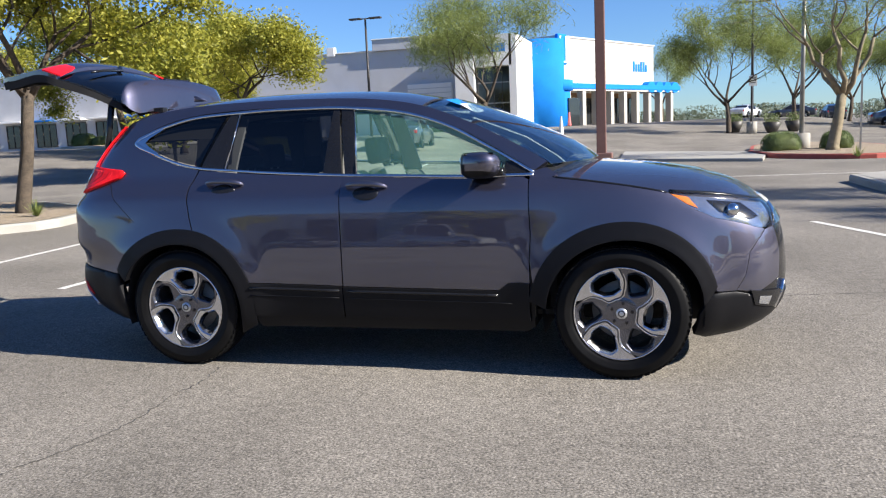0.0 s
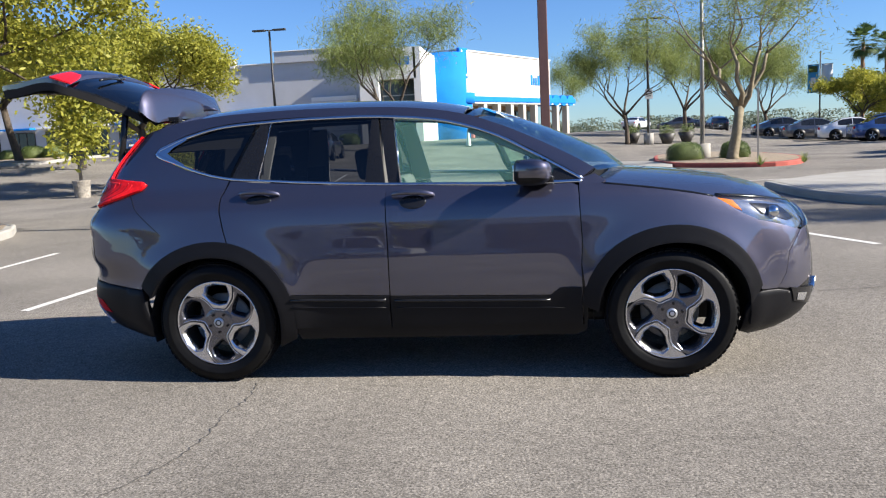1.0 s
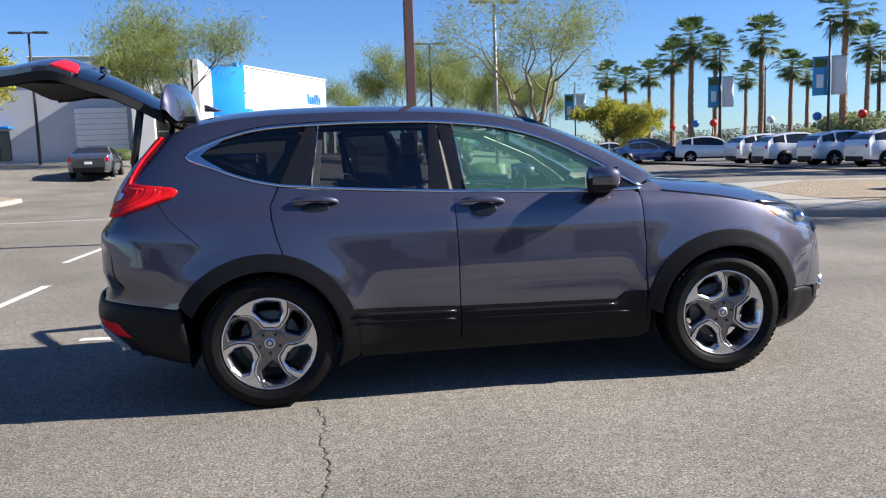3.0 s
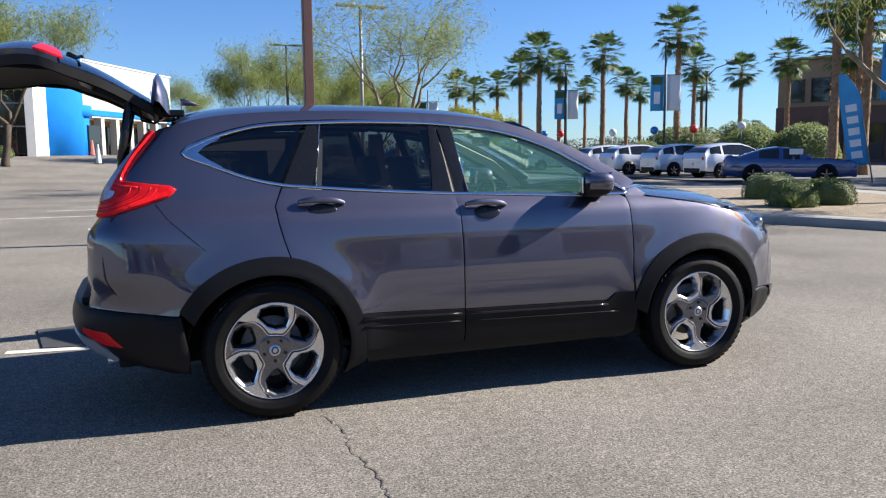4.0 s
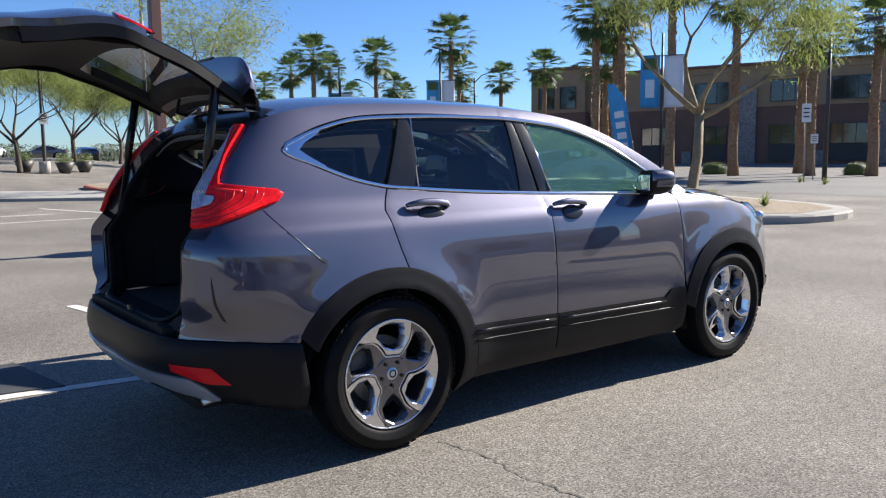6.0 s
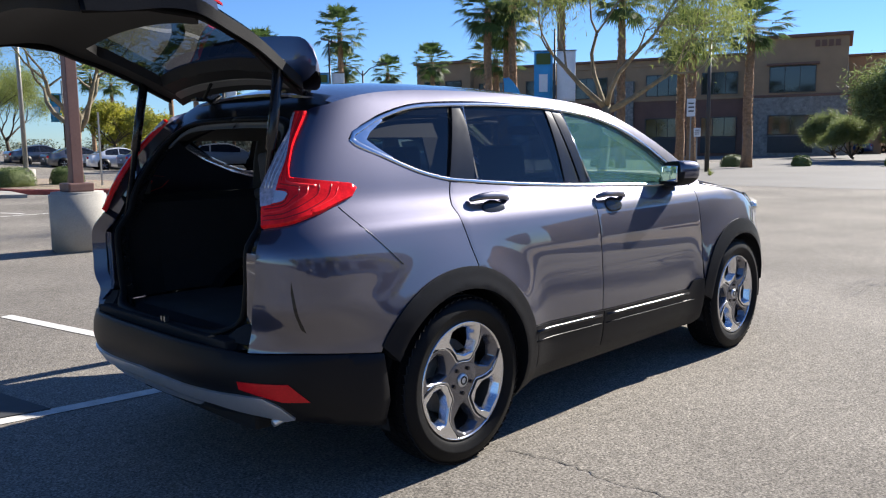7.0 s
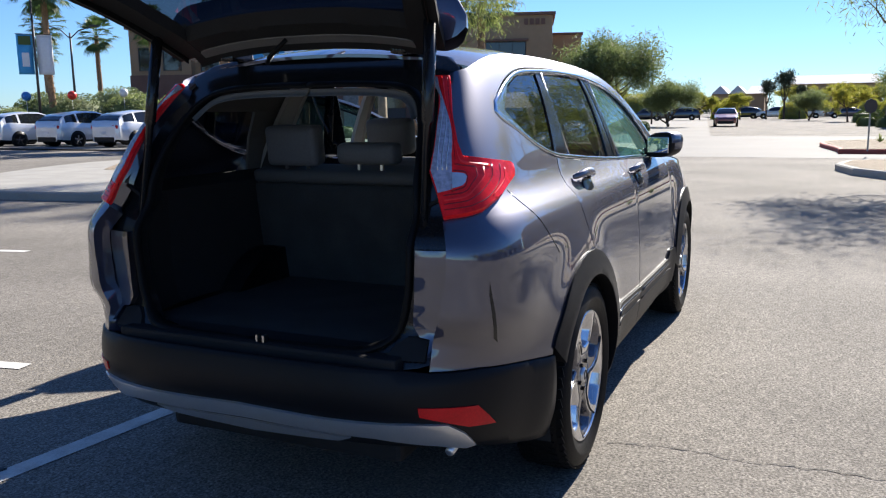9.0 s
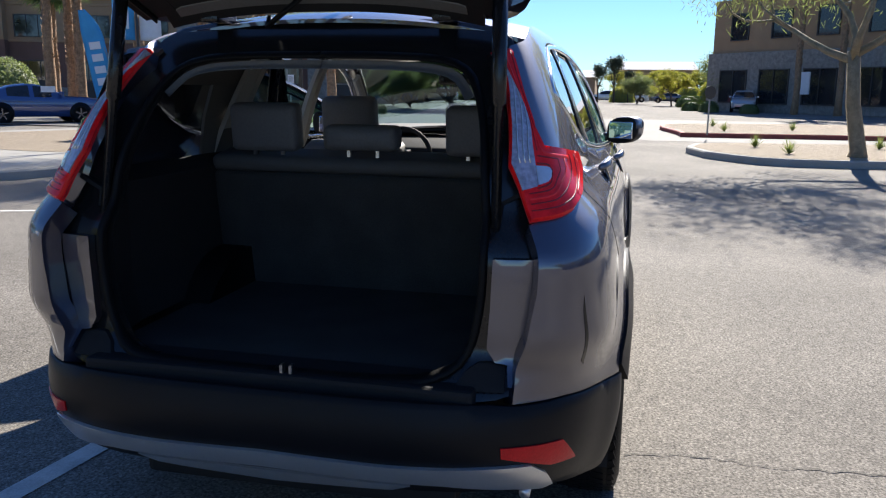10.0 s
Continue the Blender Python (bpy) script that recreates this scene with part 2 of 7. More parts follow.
HEAD_CLEAR = material("head_lamp_reflector", (0.50, 0.51, 0.53), 0.12, 0.85, var=0.15, scale=30, bump=0.0, coat=1.0)
CARPET = material("black_cargo_carpet", (0.034, 0.034, 0.033), 0.95, var=0.3, scale=6, fine=260, bump=0.6, dist=0.004)
TRIM_GREY = material("dark_grey_interior_plastic", (0.085, 0.083, 0.080), 0.65, var=0.1, scale=4, fine=180, bump=0.2, dist=0.002, ior=1.3)
TRIM_DARK = material("dark_interior_plastic", (0.024, 0.024, 0.025), 0.6, var=0.12, scale=4, fine=180, bump=0.2, dist=0.002, ior=1.16)
HEADLINER = material("pale_grey_headliner", (0.42, 0.41, 0.39), 0.95, var=0.06, scale=3, fine=160, bump=0.2, dist=0.002)
SEAT_GREY = material("grey_seat_leather", (0.125, 0.122, 0.120), 0.6, var=0.1, scale=4, fine=120, bump=0.25, dist=0.002)
LID_STEEL = material("worn_steel_lid", (0.050, 0.052, 0.054), 0.75, 0.0, var=0.15, scale=6, fine=140, bump=0.3, dist=0.002)
STEEL = material("bare_steel", (0.5, 0.5, 0.5), 0.3, 1.0, var=0.08, bump=0.0)


# ---- mesh tools ----
from mathutils.geometry import delaunay_2d_cdt


def mesh_ob(name, verts, faces, mats, parent=None, label="", smooth=True, idx=None):
    me = bpy.data.meshes.new(name)
    me.from_pydata([tuple(map(float, v)) for v in verts], [], [tuple(f) for f in faces])
    for m in mats if isinstance(mats, (list, tuple)) else [mats]:
        me.materials.append(m)
    if idx is not None:
        me.polygons.foreach_set("material_index", idx)
    me.polygons.foreach_set("use_smooth", [smooth] * len(me.polygons))
    me.update()
    ob = new(name, me)
    if parent:
        ob.parent = parent
    if label:
        tagged(ob, label)
    return ob


def part(name, bm, mat, parent, label="", smooth=False):
    me = bpy.data.meshes.new(name)
    bm.to_mesh(me)
    bm.free()
    for m in mat if isinstance(mat, (list, tuple)) else [mat]:
        me.materials.append(m)
    me.polygons.foreach_set("use_smooth", [smooth] * len(me.polygons))
    ob = new(name, me)
    if parent:
        ob.parent = parent
    if label:
        tagged(ob, label)
    return ob


def thing(name, label, category, m=None, group="", kind=""):
    ob = tagged(new(name), label, category, group, kind)
    if m is not None:
        ob.matrix_world = m
    return ob


def box(bm, lo, hi, bevel=0.0, m=None, seg=2):
    """Adds a bevelled box between two corners to bm."""
    mat = Matrix.LocRotScale([(a + b) / 2 for a, b in zip(lo, hi)], None, [max(1e-4, b - a) for a, b in zip(lo, hi)])
    made = bmesh.ops.create_cube(bm, size=1.0, matrix=(m or Matrix()) @ mat)["verts"]
    if bevel:
        edges = list({e for v in made for e in v.link_edges})
        bmesh.ops.bevel(bm, geom=edges, offset=bevel, segments=seg, profile=0.6, affect="EDGES")
    return bm


def cyl(bm, r1, r2, depth, m, seg=20, cap=True):
    bmesh.ops.create_cone(bm, cap_ends=cap, segments=seg, radius1=r1, radius2=r2, depth=depth, matrix=m)
    return bm


def boxes(name, items, mat, parent, label="", bevel=0.0, smooth=False):
    bm = bmesh.new()
    for lo, hi in items:
        box(bm, lo, hi, bevel)
    return part(name, bm, mat, parent, label, smooth)


def tube_mesh(paths, seg=6):
    """Verts and faces of tapered tubes; paths: lists of (point, radius)."""
    verts, faces = [], []
    for path in paths:
        pts = [Vector(p) for p, _ in path]
        base = len(verts)
        for i, (p, r) in enumerate(path):
            d = (pts[min(i + 1, len(pts) - 1)] - pts[max(i - 1, 0)]).normalized()
            a = d.orthogonal().normalized() if abs(d.z) > 0.98 else d.cross(Vector((0, 0, 1))).normalized()
            b = d.cross(a)
            for k in range(seg):
                w = 2 * math.pi * k / seg
                verts.append(Vector(p) + r * (math.cos(w) * a + math.sin(w) * b))
        for i in range(len(path) - 1):
            for k in range(seg):
                k2 = (k + 1) % seg
                faces.append((base + i * seg + k, base + i * seg + k2, base + (i + 1) * seg + k2, base + (i + 1) * seg + k))
        faces.append(tuple(base + k for k in reversed(range(seg))))
        faces.append(tuple(base + (len(path) - 1) * seg + k for k in range(seg)))
    return verts, faces


def lathe(profile, seg=32, axis="Y"):
    """Verts and faces of a profile of (radius, along) turned round the axis."""
    verts, faces = [], []
    n = len(profile)
    for k in range(seg):
        c, s = math.cos(2 * math.pi * k / seg), math.sin(2 * math.pi * k / seg)
        for r, a in profile:
            verts.append((r * c, a, r * s) if axis == "Y" else (r * c, r * s, a))
    for k in range(seg):
        for i in range(n - 1):
            a, b = k * n + i, ((k + 1) % seg) * n + i
            faces.append((a, a + 1, b + 1, b))
    return verts, faces


def spline(xs, ys):
    """A natural cubic through the points, held at its ends."""
    xs, ys = np.array(xs, float), np.array(ys, float)
    n = len(xs)
    h = np.diff(xs)
    a, r = np.eye(n), np.zeros(n)
    for i in range(1, n - 1):
        a[i, i - 1], a[i, i], a[i, i + 1] = h[i - 1], 2 * (h[i - 1] + h[i]), h[i]
        r[i] = 6 * ((ys[i + 1] - ys[i]) / h[i] - (ys[i] - ys[i - 1]) / h[i - 1])
    m = np.linalg.solve(a, r)

    def at(x):
        x = np.clip(np.asarray(x, float), xs[0], xs[-1])
        i = np.clip(np.searchsorted(xs, x) - 1, 0, n - 2)
        d, e, w = x - xs[i], xs[i + 1] - x, h[i]
        return (m[i] * e**3 + m[i + 1] * d**3) / (6 * w) + (ys[i] / w - m[i] * w / 6) * e + (ys[i + 1] / w - m[i + 1] * w / 6) * d

    return at


def curve(pts, step=0.03, closed=False):
    """A smooth line through 2D points (Catmull-Rom), evenly stepped. A point given twice in a row is a sharp corner."""
    runs, run = [], [pts[0]]
    for p in pts[1:]:
        if p == run[-1]:
            runs.append(run)
            run = [p]
        else:
            run.append(p)
    runs.append(run)
    out = []
    for run in runs:
        q = [np.array(p, float) for p in run]
        if len(q) < 2:
            continue
        q = [2 * q[0] - q[1]] + q + [2 * q[-1] - q[-2]]
        for i in range(1, len(q) - 2):
            n = max(1, int(np.linalg.norm(q[i + 1] - q[i]) / step))
            for k in range(n):
                t = k / n
                out.append(0.5 * (2 * q[i] + (q[i + 1] - q[i - 1]) * t + (2 * q[i - 1] - 5 * q[i] + 4 * q[i + 1] - q[i + 2]) * t * t + (3 * q[i] - q[i - 1] - 3 * q[i + 1] + q[i + 2]) * t**3))
        out.append(q[-2])
    if closed and len(out) > 1 and np.linalg.norm(out[0] - out[-1]) < 1e-6:
        out.pop()
    keep = [out[0]]
    for p in out[1:]:
        if np.linalg.norm(p - keep[-1]) > 1e-5:
            keep.append(p)
    return keep


def inside(p, poly):
    """Which of the 2D points p lie in the polygon."""
    x, y = p[:, 0], p[:, 1]
    hit = np.zeros(len(p), bool)
    for (x1, y1), (x2, y2) in zip(poly, np.roll(poly, -1, 0)):
        cross = (y1 > y) != (y2 > y)
        hit ^= cross & (x < (x2 - x1) * (y - y1) / (y2 - y1 + 1e-12) + x1)
    return hit


def fill(outline, step, ring=0.006):
    """Triangles over a 2D outline: its edge, a ring just inside it and a grid. Gives points, triangles and the edge's count."""
    poly = np.array(outline, float)
    area = 0.5 * np.sum(poly[:, 0] * np.roll(poly[:, 1], -1) - np.roll(poly[:, 0], -1) * poly[:, 1])
    if area < 0:
        poly = poly[::-1]
    nxt, prv = np.roll(poly, -1, 0), np.roll(poly, 1, 0)
    tan = nxt - prv
    tan /= np.linalg.norm(tan, axis=1)[:, None] + 1e-9
    ringp = poly + ring * np.stack([-tan[:, 1], tan[:, 0]], 1)
    lo, hi = poly.min(0), poly.max(0)
    gx, gy = np.meshgrid(np.arange(lo[0] + step / 2, hi[0], step), np.arange(lo[1] + step / 2, hi[1], step))
    grid = np.stack([gx.ravel(), gy.ravel()], 1)

    def far(q, least):
        keep = inside(q, poly)
        q = q[keep]
        if len(q) == 0:
            return q
        a, b = poly[None], nxt[None]
        ab = b - a
        w = np.clip(((q[:, None] - a) * ab).sum(-1) / ((ab**2).sum(-1) + 1e-12), 0, 1)
        return q[np.linalg.norm(q[:, None] - a - w[..., None] * ab, axis=-1).min(1) > least]

    extra = [far(ringp, ring * 0.7), far(grid, max(step * 0.45, ring * 1.6))] if ring else [far(grid, step * 0.45)]
    pts = np.concatenate([poly, *[e for e in extra if len(e)]])
    out = delaunay_2d_cdt([Vector(p) for p in pts], [], [list(range(len(poly)))], 1, 1e-6)
    flat = np.array([tuple(v) for v in out[0]])
    edge = [any(i < len(poly) for i in src) for src in out[3]]
    return flat, [tuple(t) for t in out[2]], edge


def rim_edges(tris):
    seen = {}
    for t in tris:
        for a, b in zip(t, t[1:] + t[:1]):
            seen[(a, b)] = True
    return [e for e in seen if (e[1], e[0]) not in seen]


# ---- ground, kerbs, painted lines ----
def step01(a, b, x):
    t = np.clip((x - a) / (b - a), 0, 1)
    return t * t * (3 - 2 * t)


def rise(x, y):
    """The car park climbs gently towards the showroom."""
    return float(1.3 * step01(31, 58, y - 0.8 * x) * (1 - step01(11, 25, x)))


def flat(name, pts, z, mat, kind="structure", label="", category="", depth=0.0, bevel=0.0, parent=None):
    """A flat piece of ground in plan, raised to z, with sides down to z - depth."""
    poly = [tuple(p) for p in pts]
    area = sum(a[0] * b[1] - b[0] * a[1] for a, b in zip(poly, poly[1:] + poly[:1]))
    if area < 0:
        poly = poly[::-1]
    n = len(poly)
    if bevel:
        q = np.array(poly)
        tan = np.roll(q, -1, 0) - np.roll(q, 1, 0)
        tan /= np.linalg.norm(tan, axis=1)[:, None]
        inner = q + bevel * np.stack([-tan[:, 1], tan[:, 0]], 1)
        verts = [(x, y, z - depth + rise(x, y)) for x, y in poly] + [(x, y, z - bevel + rise(x, y)) for x, y in poly] + [(x, y, z + rise(x, y)) for x, y in inner]
        faces = [tuple(range(2 * n, 3 * n))]
        for i in range(n):
            j = (i + 1) % n
            faces += [(i, j, n + j, n + i), (n + i, n + j, 2 * n + j, 2 * n + i)]
    else:
        verts = [(x, y, z + rise(x, y)) for x, y in poly] + ([(x, y, z - depth + rise(x, y)) for x, y in poly] if depth else [])
        faces = [tuple(range(n))]
        if depth:
            faces += [(n + i, n + (i + 1) % n, (i + 1) % n, i) for i in range(n)]
    ob = mesh_ob(name, verts, faces, mat, parent, smooth=False)
    return tagged(ob, label, category, kind=kind)


def ground_sheet():
    """Rings of ground out to the horizon."""
    radii = [0, 6, 12, 18, 24] + [27 + 2 * k for k in range(24)] + [80, 100, 130, 200, 600, 2000]
    verts, faces = [(0, 0, 0)], []
    for r in radii[1:]:
        for k in range(96):
            x, y = r * math.cos(k * math.pi / 48), r * math.sin(k * math.pi / 48)
            verts.append((x, y, rise(x, y)))
    for k in range(96):
        faces.append((0, 1 + k, 1 + (k + 1) % 96))
    for i in range(len(radii) - 2):
        for k in range(96):
            a, b = 1 + i * 96 + k, 1 + i * 96 + (k + 1) % 96
            faces.append((a, a + 96, b + 96, b))
    return tagged(mesh_ob("ground", verts, faces, ASPHALT), "sun-bleached grey asphalt of a car park, cracked and worn", "asphalt", kind="structure")


ground_sheet()


def line(name, a, b, wide=0.10, z=0.004, mat=WHITE_LINE):
    a, b = Vector(a), Vector(b)
    d = (b - a).normalized()
    n = Vector((-d.y, d.x)) * wide / 2
    return flat(name, [a + n, a - n, b - n, b + n], z, mat, label="worn white painted parking line on asphalt", category="road marking")


def island(name, pts, top, kerb_mat=CONCRETE, height=0.15, wide=0.16, label="", round_=True):
    """A kerbed island: a kerb ring with a rounded shoulder and a fill just below it."""
    out = [tuple(p) for p in (curve(list(pts) + [pts[0]], 0.5, True) if round_ else pts)]
    isl = flat(name, out, height, kerb_mat, depth=height, bevel=0.03, label=label or "raised island with a concrete kerb", category="kerb")
    q = np.array(out)
    area = np.sum(q[:, 0] * np.roll(q[:, 1], -1) - np.roll(q[:, 0], -1) * q[:, 1])
    tan = np.roll(q, -1, 0) - np.roll(q, 1, 0)
    tan /= np.linalg.norm(tan, axis=1)[:, None]
    inner = q + (wide if area > 0 else -wide) * np.stack([-tan[:, 1], tan[:, 0]], 1)
    flat("island_fill", inner, height + 0.006, top, label="level bed inside a kerbed island", category="bed")
    return isl


island("median_island", [(5.2, 12.6), (5.3, 10.0), (5.9, 8.2), (7.4, 7.6), (9.0, 6.7), (9.9, 4.7), (11.2, 3.75), (13.0, 3.9), (14.4, 5.2), (15.6, 8.0), (18.0, 14.0), (13.0, 16.5), (8.0, 15.0)], CONCRETE, label="raised island with a concrete kerb, part paved and part gravelled")
flat("gravel_bed", [(9.6, 7.2), (10.3, 5.0), (11.3, 4.1), (13.0, 4.3), (14.1, 5.4), (15.2, 8.2), (17.4, 13.7), (13.0, 16.0), (9.8, 13.5), (9.1, 10.0)], 0.162, GRAVEL, label="tan gravel bed in a kerbed island", category="gravel")
island("planted_island", [(4.7, 27.0), (5.2, 23.4), (7.3, 21.4), (8.9, 22.6), (9.8, 27.0), (8.8, 34.0), (5.8, 33.5)], GRAVEL, RED_KERB, label="planted island with a red-painted kerb")
flat("concrete_apron", [(0.1, 24.6), (4.6, 21.6), (5.4, 27.0), (0.0, 32.0)], 0.10, CONCRETE, depth=0.1, bevel=0.02, label="pale raised concrete apron", category="concrete slab")
island("corner_island", [(14.4, -2.5), (13.0, -3.4), (12.7, -4.6), (12.9, -7.0), (13.4, -14.0), (19.0, -14.0), (18.0, -4.0), (16.4, -2.3)], GRAVEL, label="gravel island with a pale concrete kerb")
island("street_island", [(23.0, -2.5), (23.3, -6.0), (24.6, -14.0), (33.0, -14.0), (31.0, -3.0)], GRAVEL, RED_KERB, label="gravel island with a red-painted kerb")
island("tree_planter", [(-9.8, 9.2), (-9.0, 7.7), (-9.2, 5.7), (-14.0, 3.0), (-17.0, 6.0), (-14.0, 11.0)], GRAVEL, label="planter island with a pale concrete kerb")
island("shrub_planter", [(-10.8, 24.2), (-10.8, 17.0), (-11.1, 15.4), (-11.7, 15.3), (-12.6, 17.8), (-13.9, 21.2), (-15.6, 24.6), (-13.5, 26.2)], GRAVEL, label="planter island with a pale concrete kerb")
island("tree_bed", [(-37.0, 40.5), (-30.5, 34.6), (-26.2, 31.4), (-24.4, 32.6), (-25.2, 36.5), (-25.8, 40.8), (-29.0, 42.5), (-37.0, 47.0)], GRAVEL, label="long gravel bed with a pale concrete kerb")
flat("street", [(21.0, -60.0), (40.0, -60.0), (40.0, 3.0), (140.0, 14.0), (140.0, 30.0), (40.0, 20.0), (32.0, 60.0), (20.0, 60.0), (20.5, 10.0)], 0.004, ROADWAY, label="worn grey roadway beside the car park", category="road")
for a, b in (((-1.60, 4.05), (-1.30, 2.35)), ((-2.9, 1.28), (-1.2, 1.07)), ((-4.22, 1.4), (-4.05, 4.3)), ((-4.45, 6.4), (-4.25, 9.6)), ((3.45, 6.1), (4.25, 4.0)),
             ((-9.0, 14.5), (7.0, 15.3)), ((-5.8, 15.6), (-8.0, 28.6)), ((2.4, 15.4), (1.2, 19.5)), ((-6.4, 2.2), (-6.6, 5.6)), ((1.5, 5.8), (1.0, 8.0)), ((20.6, 16.0), (22.5, 60.0)), ((-4.2, 17.0), (1.0, 17.1)), ((-2.9, 11.4), (-2.2, 7.6))):
    line("parking_line", a, b)
flat("vault_lid", [(-2.78, 1.99), (-2.42, 2.04), (-2.28, 1.24), (-2.67, 1.31)], 0.012, LID_STEEL, depth=0.012, bevel=0.004, label="dark flush vault lid set in the asphalt", category="lid")


def crack(pts, wide, seed):
    """A jagged crack: a thin dark ribbon that wanders and changes width."""
    rng = random.Random(seed)
    q = curve(pts, 0.035)
    verts, faces = [], []
    for i, p in enumerate(q):
        t = q[min(i + 1, len(q) - 1)] - q[max(i - 1, 0)]
        t = t / (np.linalg.norm(t) + 1e-9)
        n = np.array([-t[1], t[0]])
        c = p + n * rng.uniform(-0.014, 0.014)
        w = wide * rng.uniform(0.25, 1.0)
        verts += [(*(c + n * w), 0.0035), (*(c - n * w), 0.0035)]
    faces = [(2 * i + 1, 2 * i + 3, 2 * i + 2, 2 * i) for i in range(len(q) - 1)]
    return tagged(mesh_ob("asphalt_crack", verts, faces, CRACK, smooth=False), "dark jagged crack in the asphalt", "crack", "cracks in the asphalt", "stuff")


crack([(-1.10, -0.9), (-1.05, -1.2), (-1.075, -1.45), (-1.05, -1.8), (-1.08, -2.1), (-1.25, -2.6), (-1.35, -3.4), (-1.2, -4.6)], 0.0055, 1)
crack([(0.2, -1.12), (0.54, -1.17), (0.8, -1.1), (1.1, -1.16)], 0.0018, 2)
crack([(2.4, 1.4), (4.0, 1.7), (5.9, 2.1), (7.5, 1.6), (9.5, 1.8)], 0.006, 3)
crack([(-5.5, 1.2), (-4.2, 1.05), (-3.2, 1.3), (-2.9, 0.8)], 0.006, 4)


# ---- the parked car: one smooth hull from which its panels are cut ----
HALF = spline([0.18, 0.26, 0.34, 0.42, 0.50, 0.60, 0.72, 0.85, 0.96, 1.02, 1.055, 1.075, 1.10, 1.15, 1.21, 1.32, 1.42, 1.52, 1.60, 1.66],
              [0.818, 0.866, 0.890, 0.902, 0.907, 0.908, 0.904, 0.895, 0.884, 0.871, 0.858, 0.842, 0.818, 0.780, 0.757, 0.718, 0.676, 0.627, 0.570, 0.500])
REACH = spline([0.18, 0.34, 0.50, 0.72, 0.96, 1.03, 1.14, 1.22, 1.32, 1.42, 1.52, 1.60, 1.66], [0.85, 0.85, 0.85, 0.85, 0.835, 0.825, 0.775, 0.760, 0.750, 0.740, 0.730, 0.715, 0.70])
TAIL = spline([0.18, 0.26, 0.34, 0.44, 0.54, 0.62, 0.655, 0.70, 0.74, 0.85, 0.96, 1.00, 1.07, 1.12, 1.25, 1.36, 1.46, 1.55, 1.66],
              [-1.98, -2.12, -2.22, -2.30, -2.325, -2.305, -2.285, -2.243, -2.238, -2.238, -2.238, -2.228, -2.172, -2.160, -2.10, -2.02, -1.93, -1.845, -1.72])
NOSE = spline([0.18, 0.24, 0.32, 0.45, 0.60, 0.72, 0.82, 0.90, 0.97, 1.05, 1.15],
              [1.96, 2.09, 2.19, 2.235, 2.235, 2.22, 2.19, 2.13, 2.03, 1.85, 1.55])
HUBS = ((-1.33, 0.365), (1.33, 0.365))
REAR0, FRONT0 = -1.25, 1.00


def hull(u, z, out=0.0):
    """The right-hand hull. u runs like x along the side, then on round the corner to the middle of the tail (-2.95) or the nose (3.05)."""
    u, z = np.asarray(u, float), np.asarray(z, float)

    def raw(u, z):
        q, g = np.clip(REAR0 - u, 0, 1.7), np.clip(u - FRONT0, 0, 2.05)
        x = np.clip(u, REAR0, FRONT0)
        w = HALF(z) * (1 - 0.010 * ((x + 0.1) / 1.2) ** 2)
        w = w - 0.055 * step01(0.7, 1.9, q + 0.35) * step01(0.95, 1.25, z)
        for hx, hz in HUBS:
            far = np.hypot(u - hx, z - hz)
            w = w + 0.026 * np.exp(-(((far - 0.44) / 0.12) ** 2)) * (z > 0.1)
        reach = REACH(z)
        phi = np.where(q <= 0.85, np.arctan(q / reach), np.pi / 2 - np.arctan((1.7 - q) * (reach / 0.7225 + (1 / 0.85 - reach / 0.7225) * step01(0.85, 1.02, q))))
        psi = np.where(g <= 1.2, np.arctan(g / 0.85), np.pi / 2 - np.arctan((2.05 - g) / 1.2))
        p, pf = 3.9 + 3.0 * step01(0.62, 0.8, z) + 2.7 * step01(0.9, 1.3, z), 3.7
        a, af = REAR0 - TAIL(z), NOSE(z) - FRONT0
        r = ((np.sin(phi) / a) ** p + (np.cos(phi) / w) ** p) ** (-1 / p)
        rf = ((np.sin(psi) / af) ** pf + (np.cos(psi) / w) ** pf) ** (-1 / pf)
        back, front = u < REAR0, u > FRONT0
        px = np.where(back, REAR0 - r * np.sin(phi), np.where(front, FRONT0 + rf * np.sin(psi), u))
        py = np.where(back, r * np.cos(phi), np.where(front, rf * np.cos(psi), w))
        return np.stack([px, -py, z + 0 * u], -1)

    here = raw(u, z)
    if np.any(np.asarray(out) != 0):
        e = 0.004
        n = np.cross(raw(u + e, z) - raw(u - e, z), raw(u, z + e) - raw(u, z - e))
        n /= np.linalg.norm(n, axis=-1)[..., None] + 1e-12
        here = here + n * np.asarray(out)[..., None]
    return here


def tail_wrap(v, z, out=0.0):
    """The hull round the tail: v is the way from its middle, to the right plus."""
    v = np.asarray(v, float)
    p = hull(-2.95 + np.abs(v), z, np.broadcast_to(np.asarray(out, float), v.shape))
    return p * np.stack([np.ones_like(v), np.where(v < 0, -1.0, 1.0), np.ones_like(v)], -1)


def nose_wrap(v, z, out=0.0):
    """The hull round the nose: v is the way from its middle, to the left plus."""
    v = np.asarray(v, float)
    p = hull(3.05 - np.abs(v), z, np.broadcast_to(np.asarray(out, float), v.shape))
    return p * np.stack([np.ones_like(v), np.where(v > 0, -1.0, 1.0), np.ones_like(v)], -1)


def whole(half, wrap):
    """An outline right across the car from its right-hand half, which starts and ends at the middle."""
    if wrap is tail_wrap:
        right = [(u + 2.95, z) for u, z in half]
        return right + [(-v, z) for v, z in right[::-1] if v > 1e-6]
    right = [(u - 3.05, z) for u, z in half]
    return right + [(-v, z) for v, z in right[::-1] if v < -1e-6]


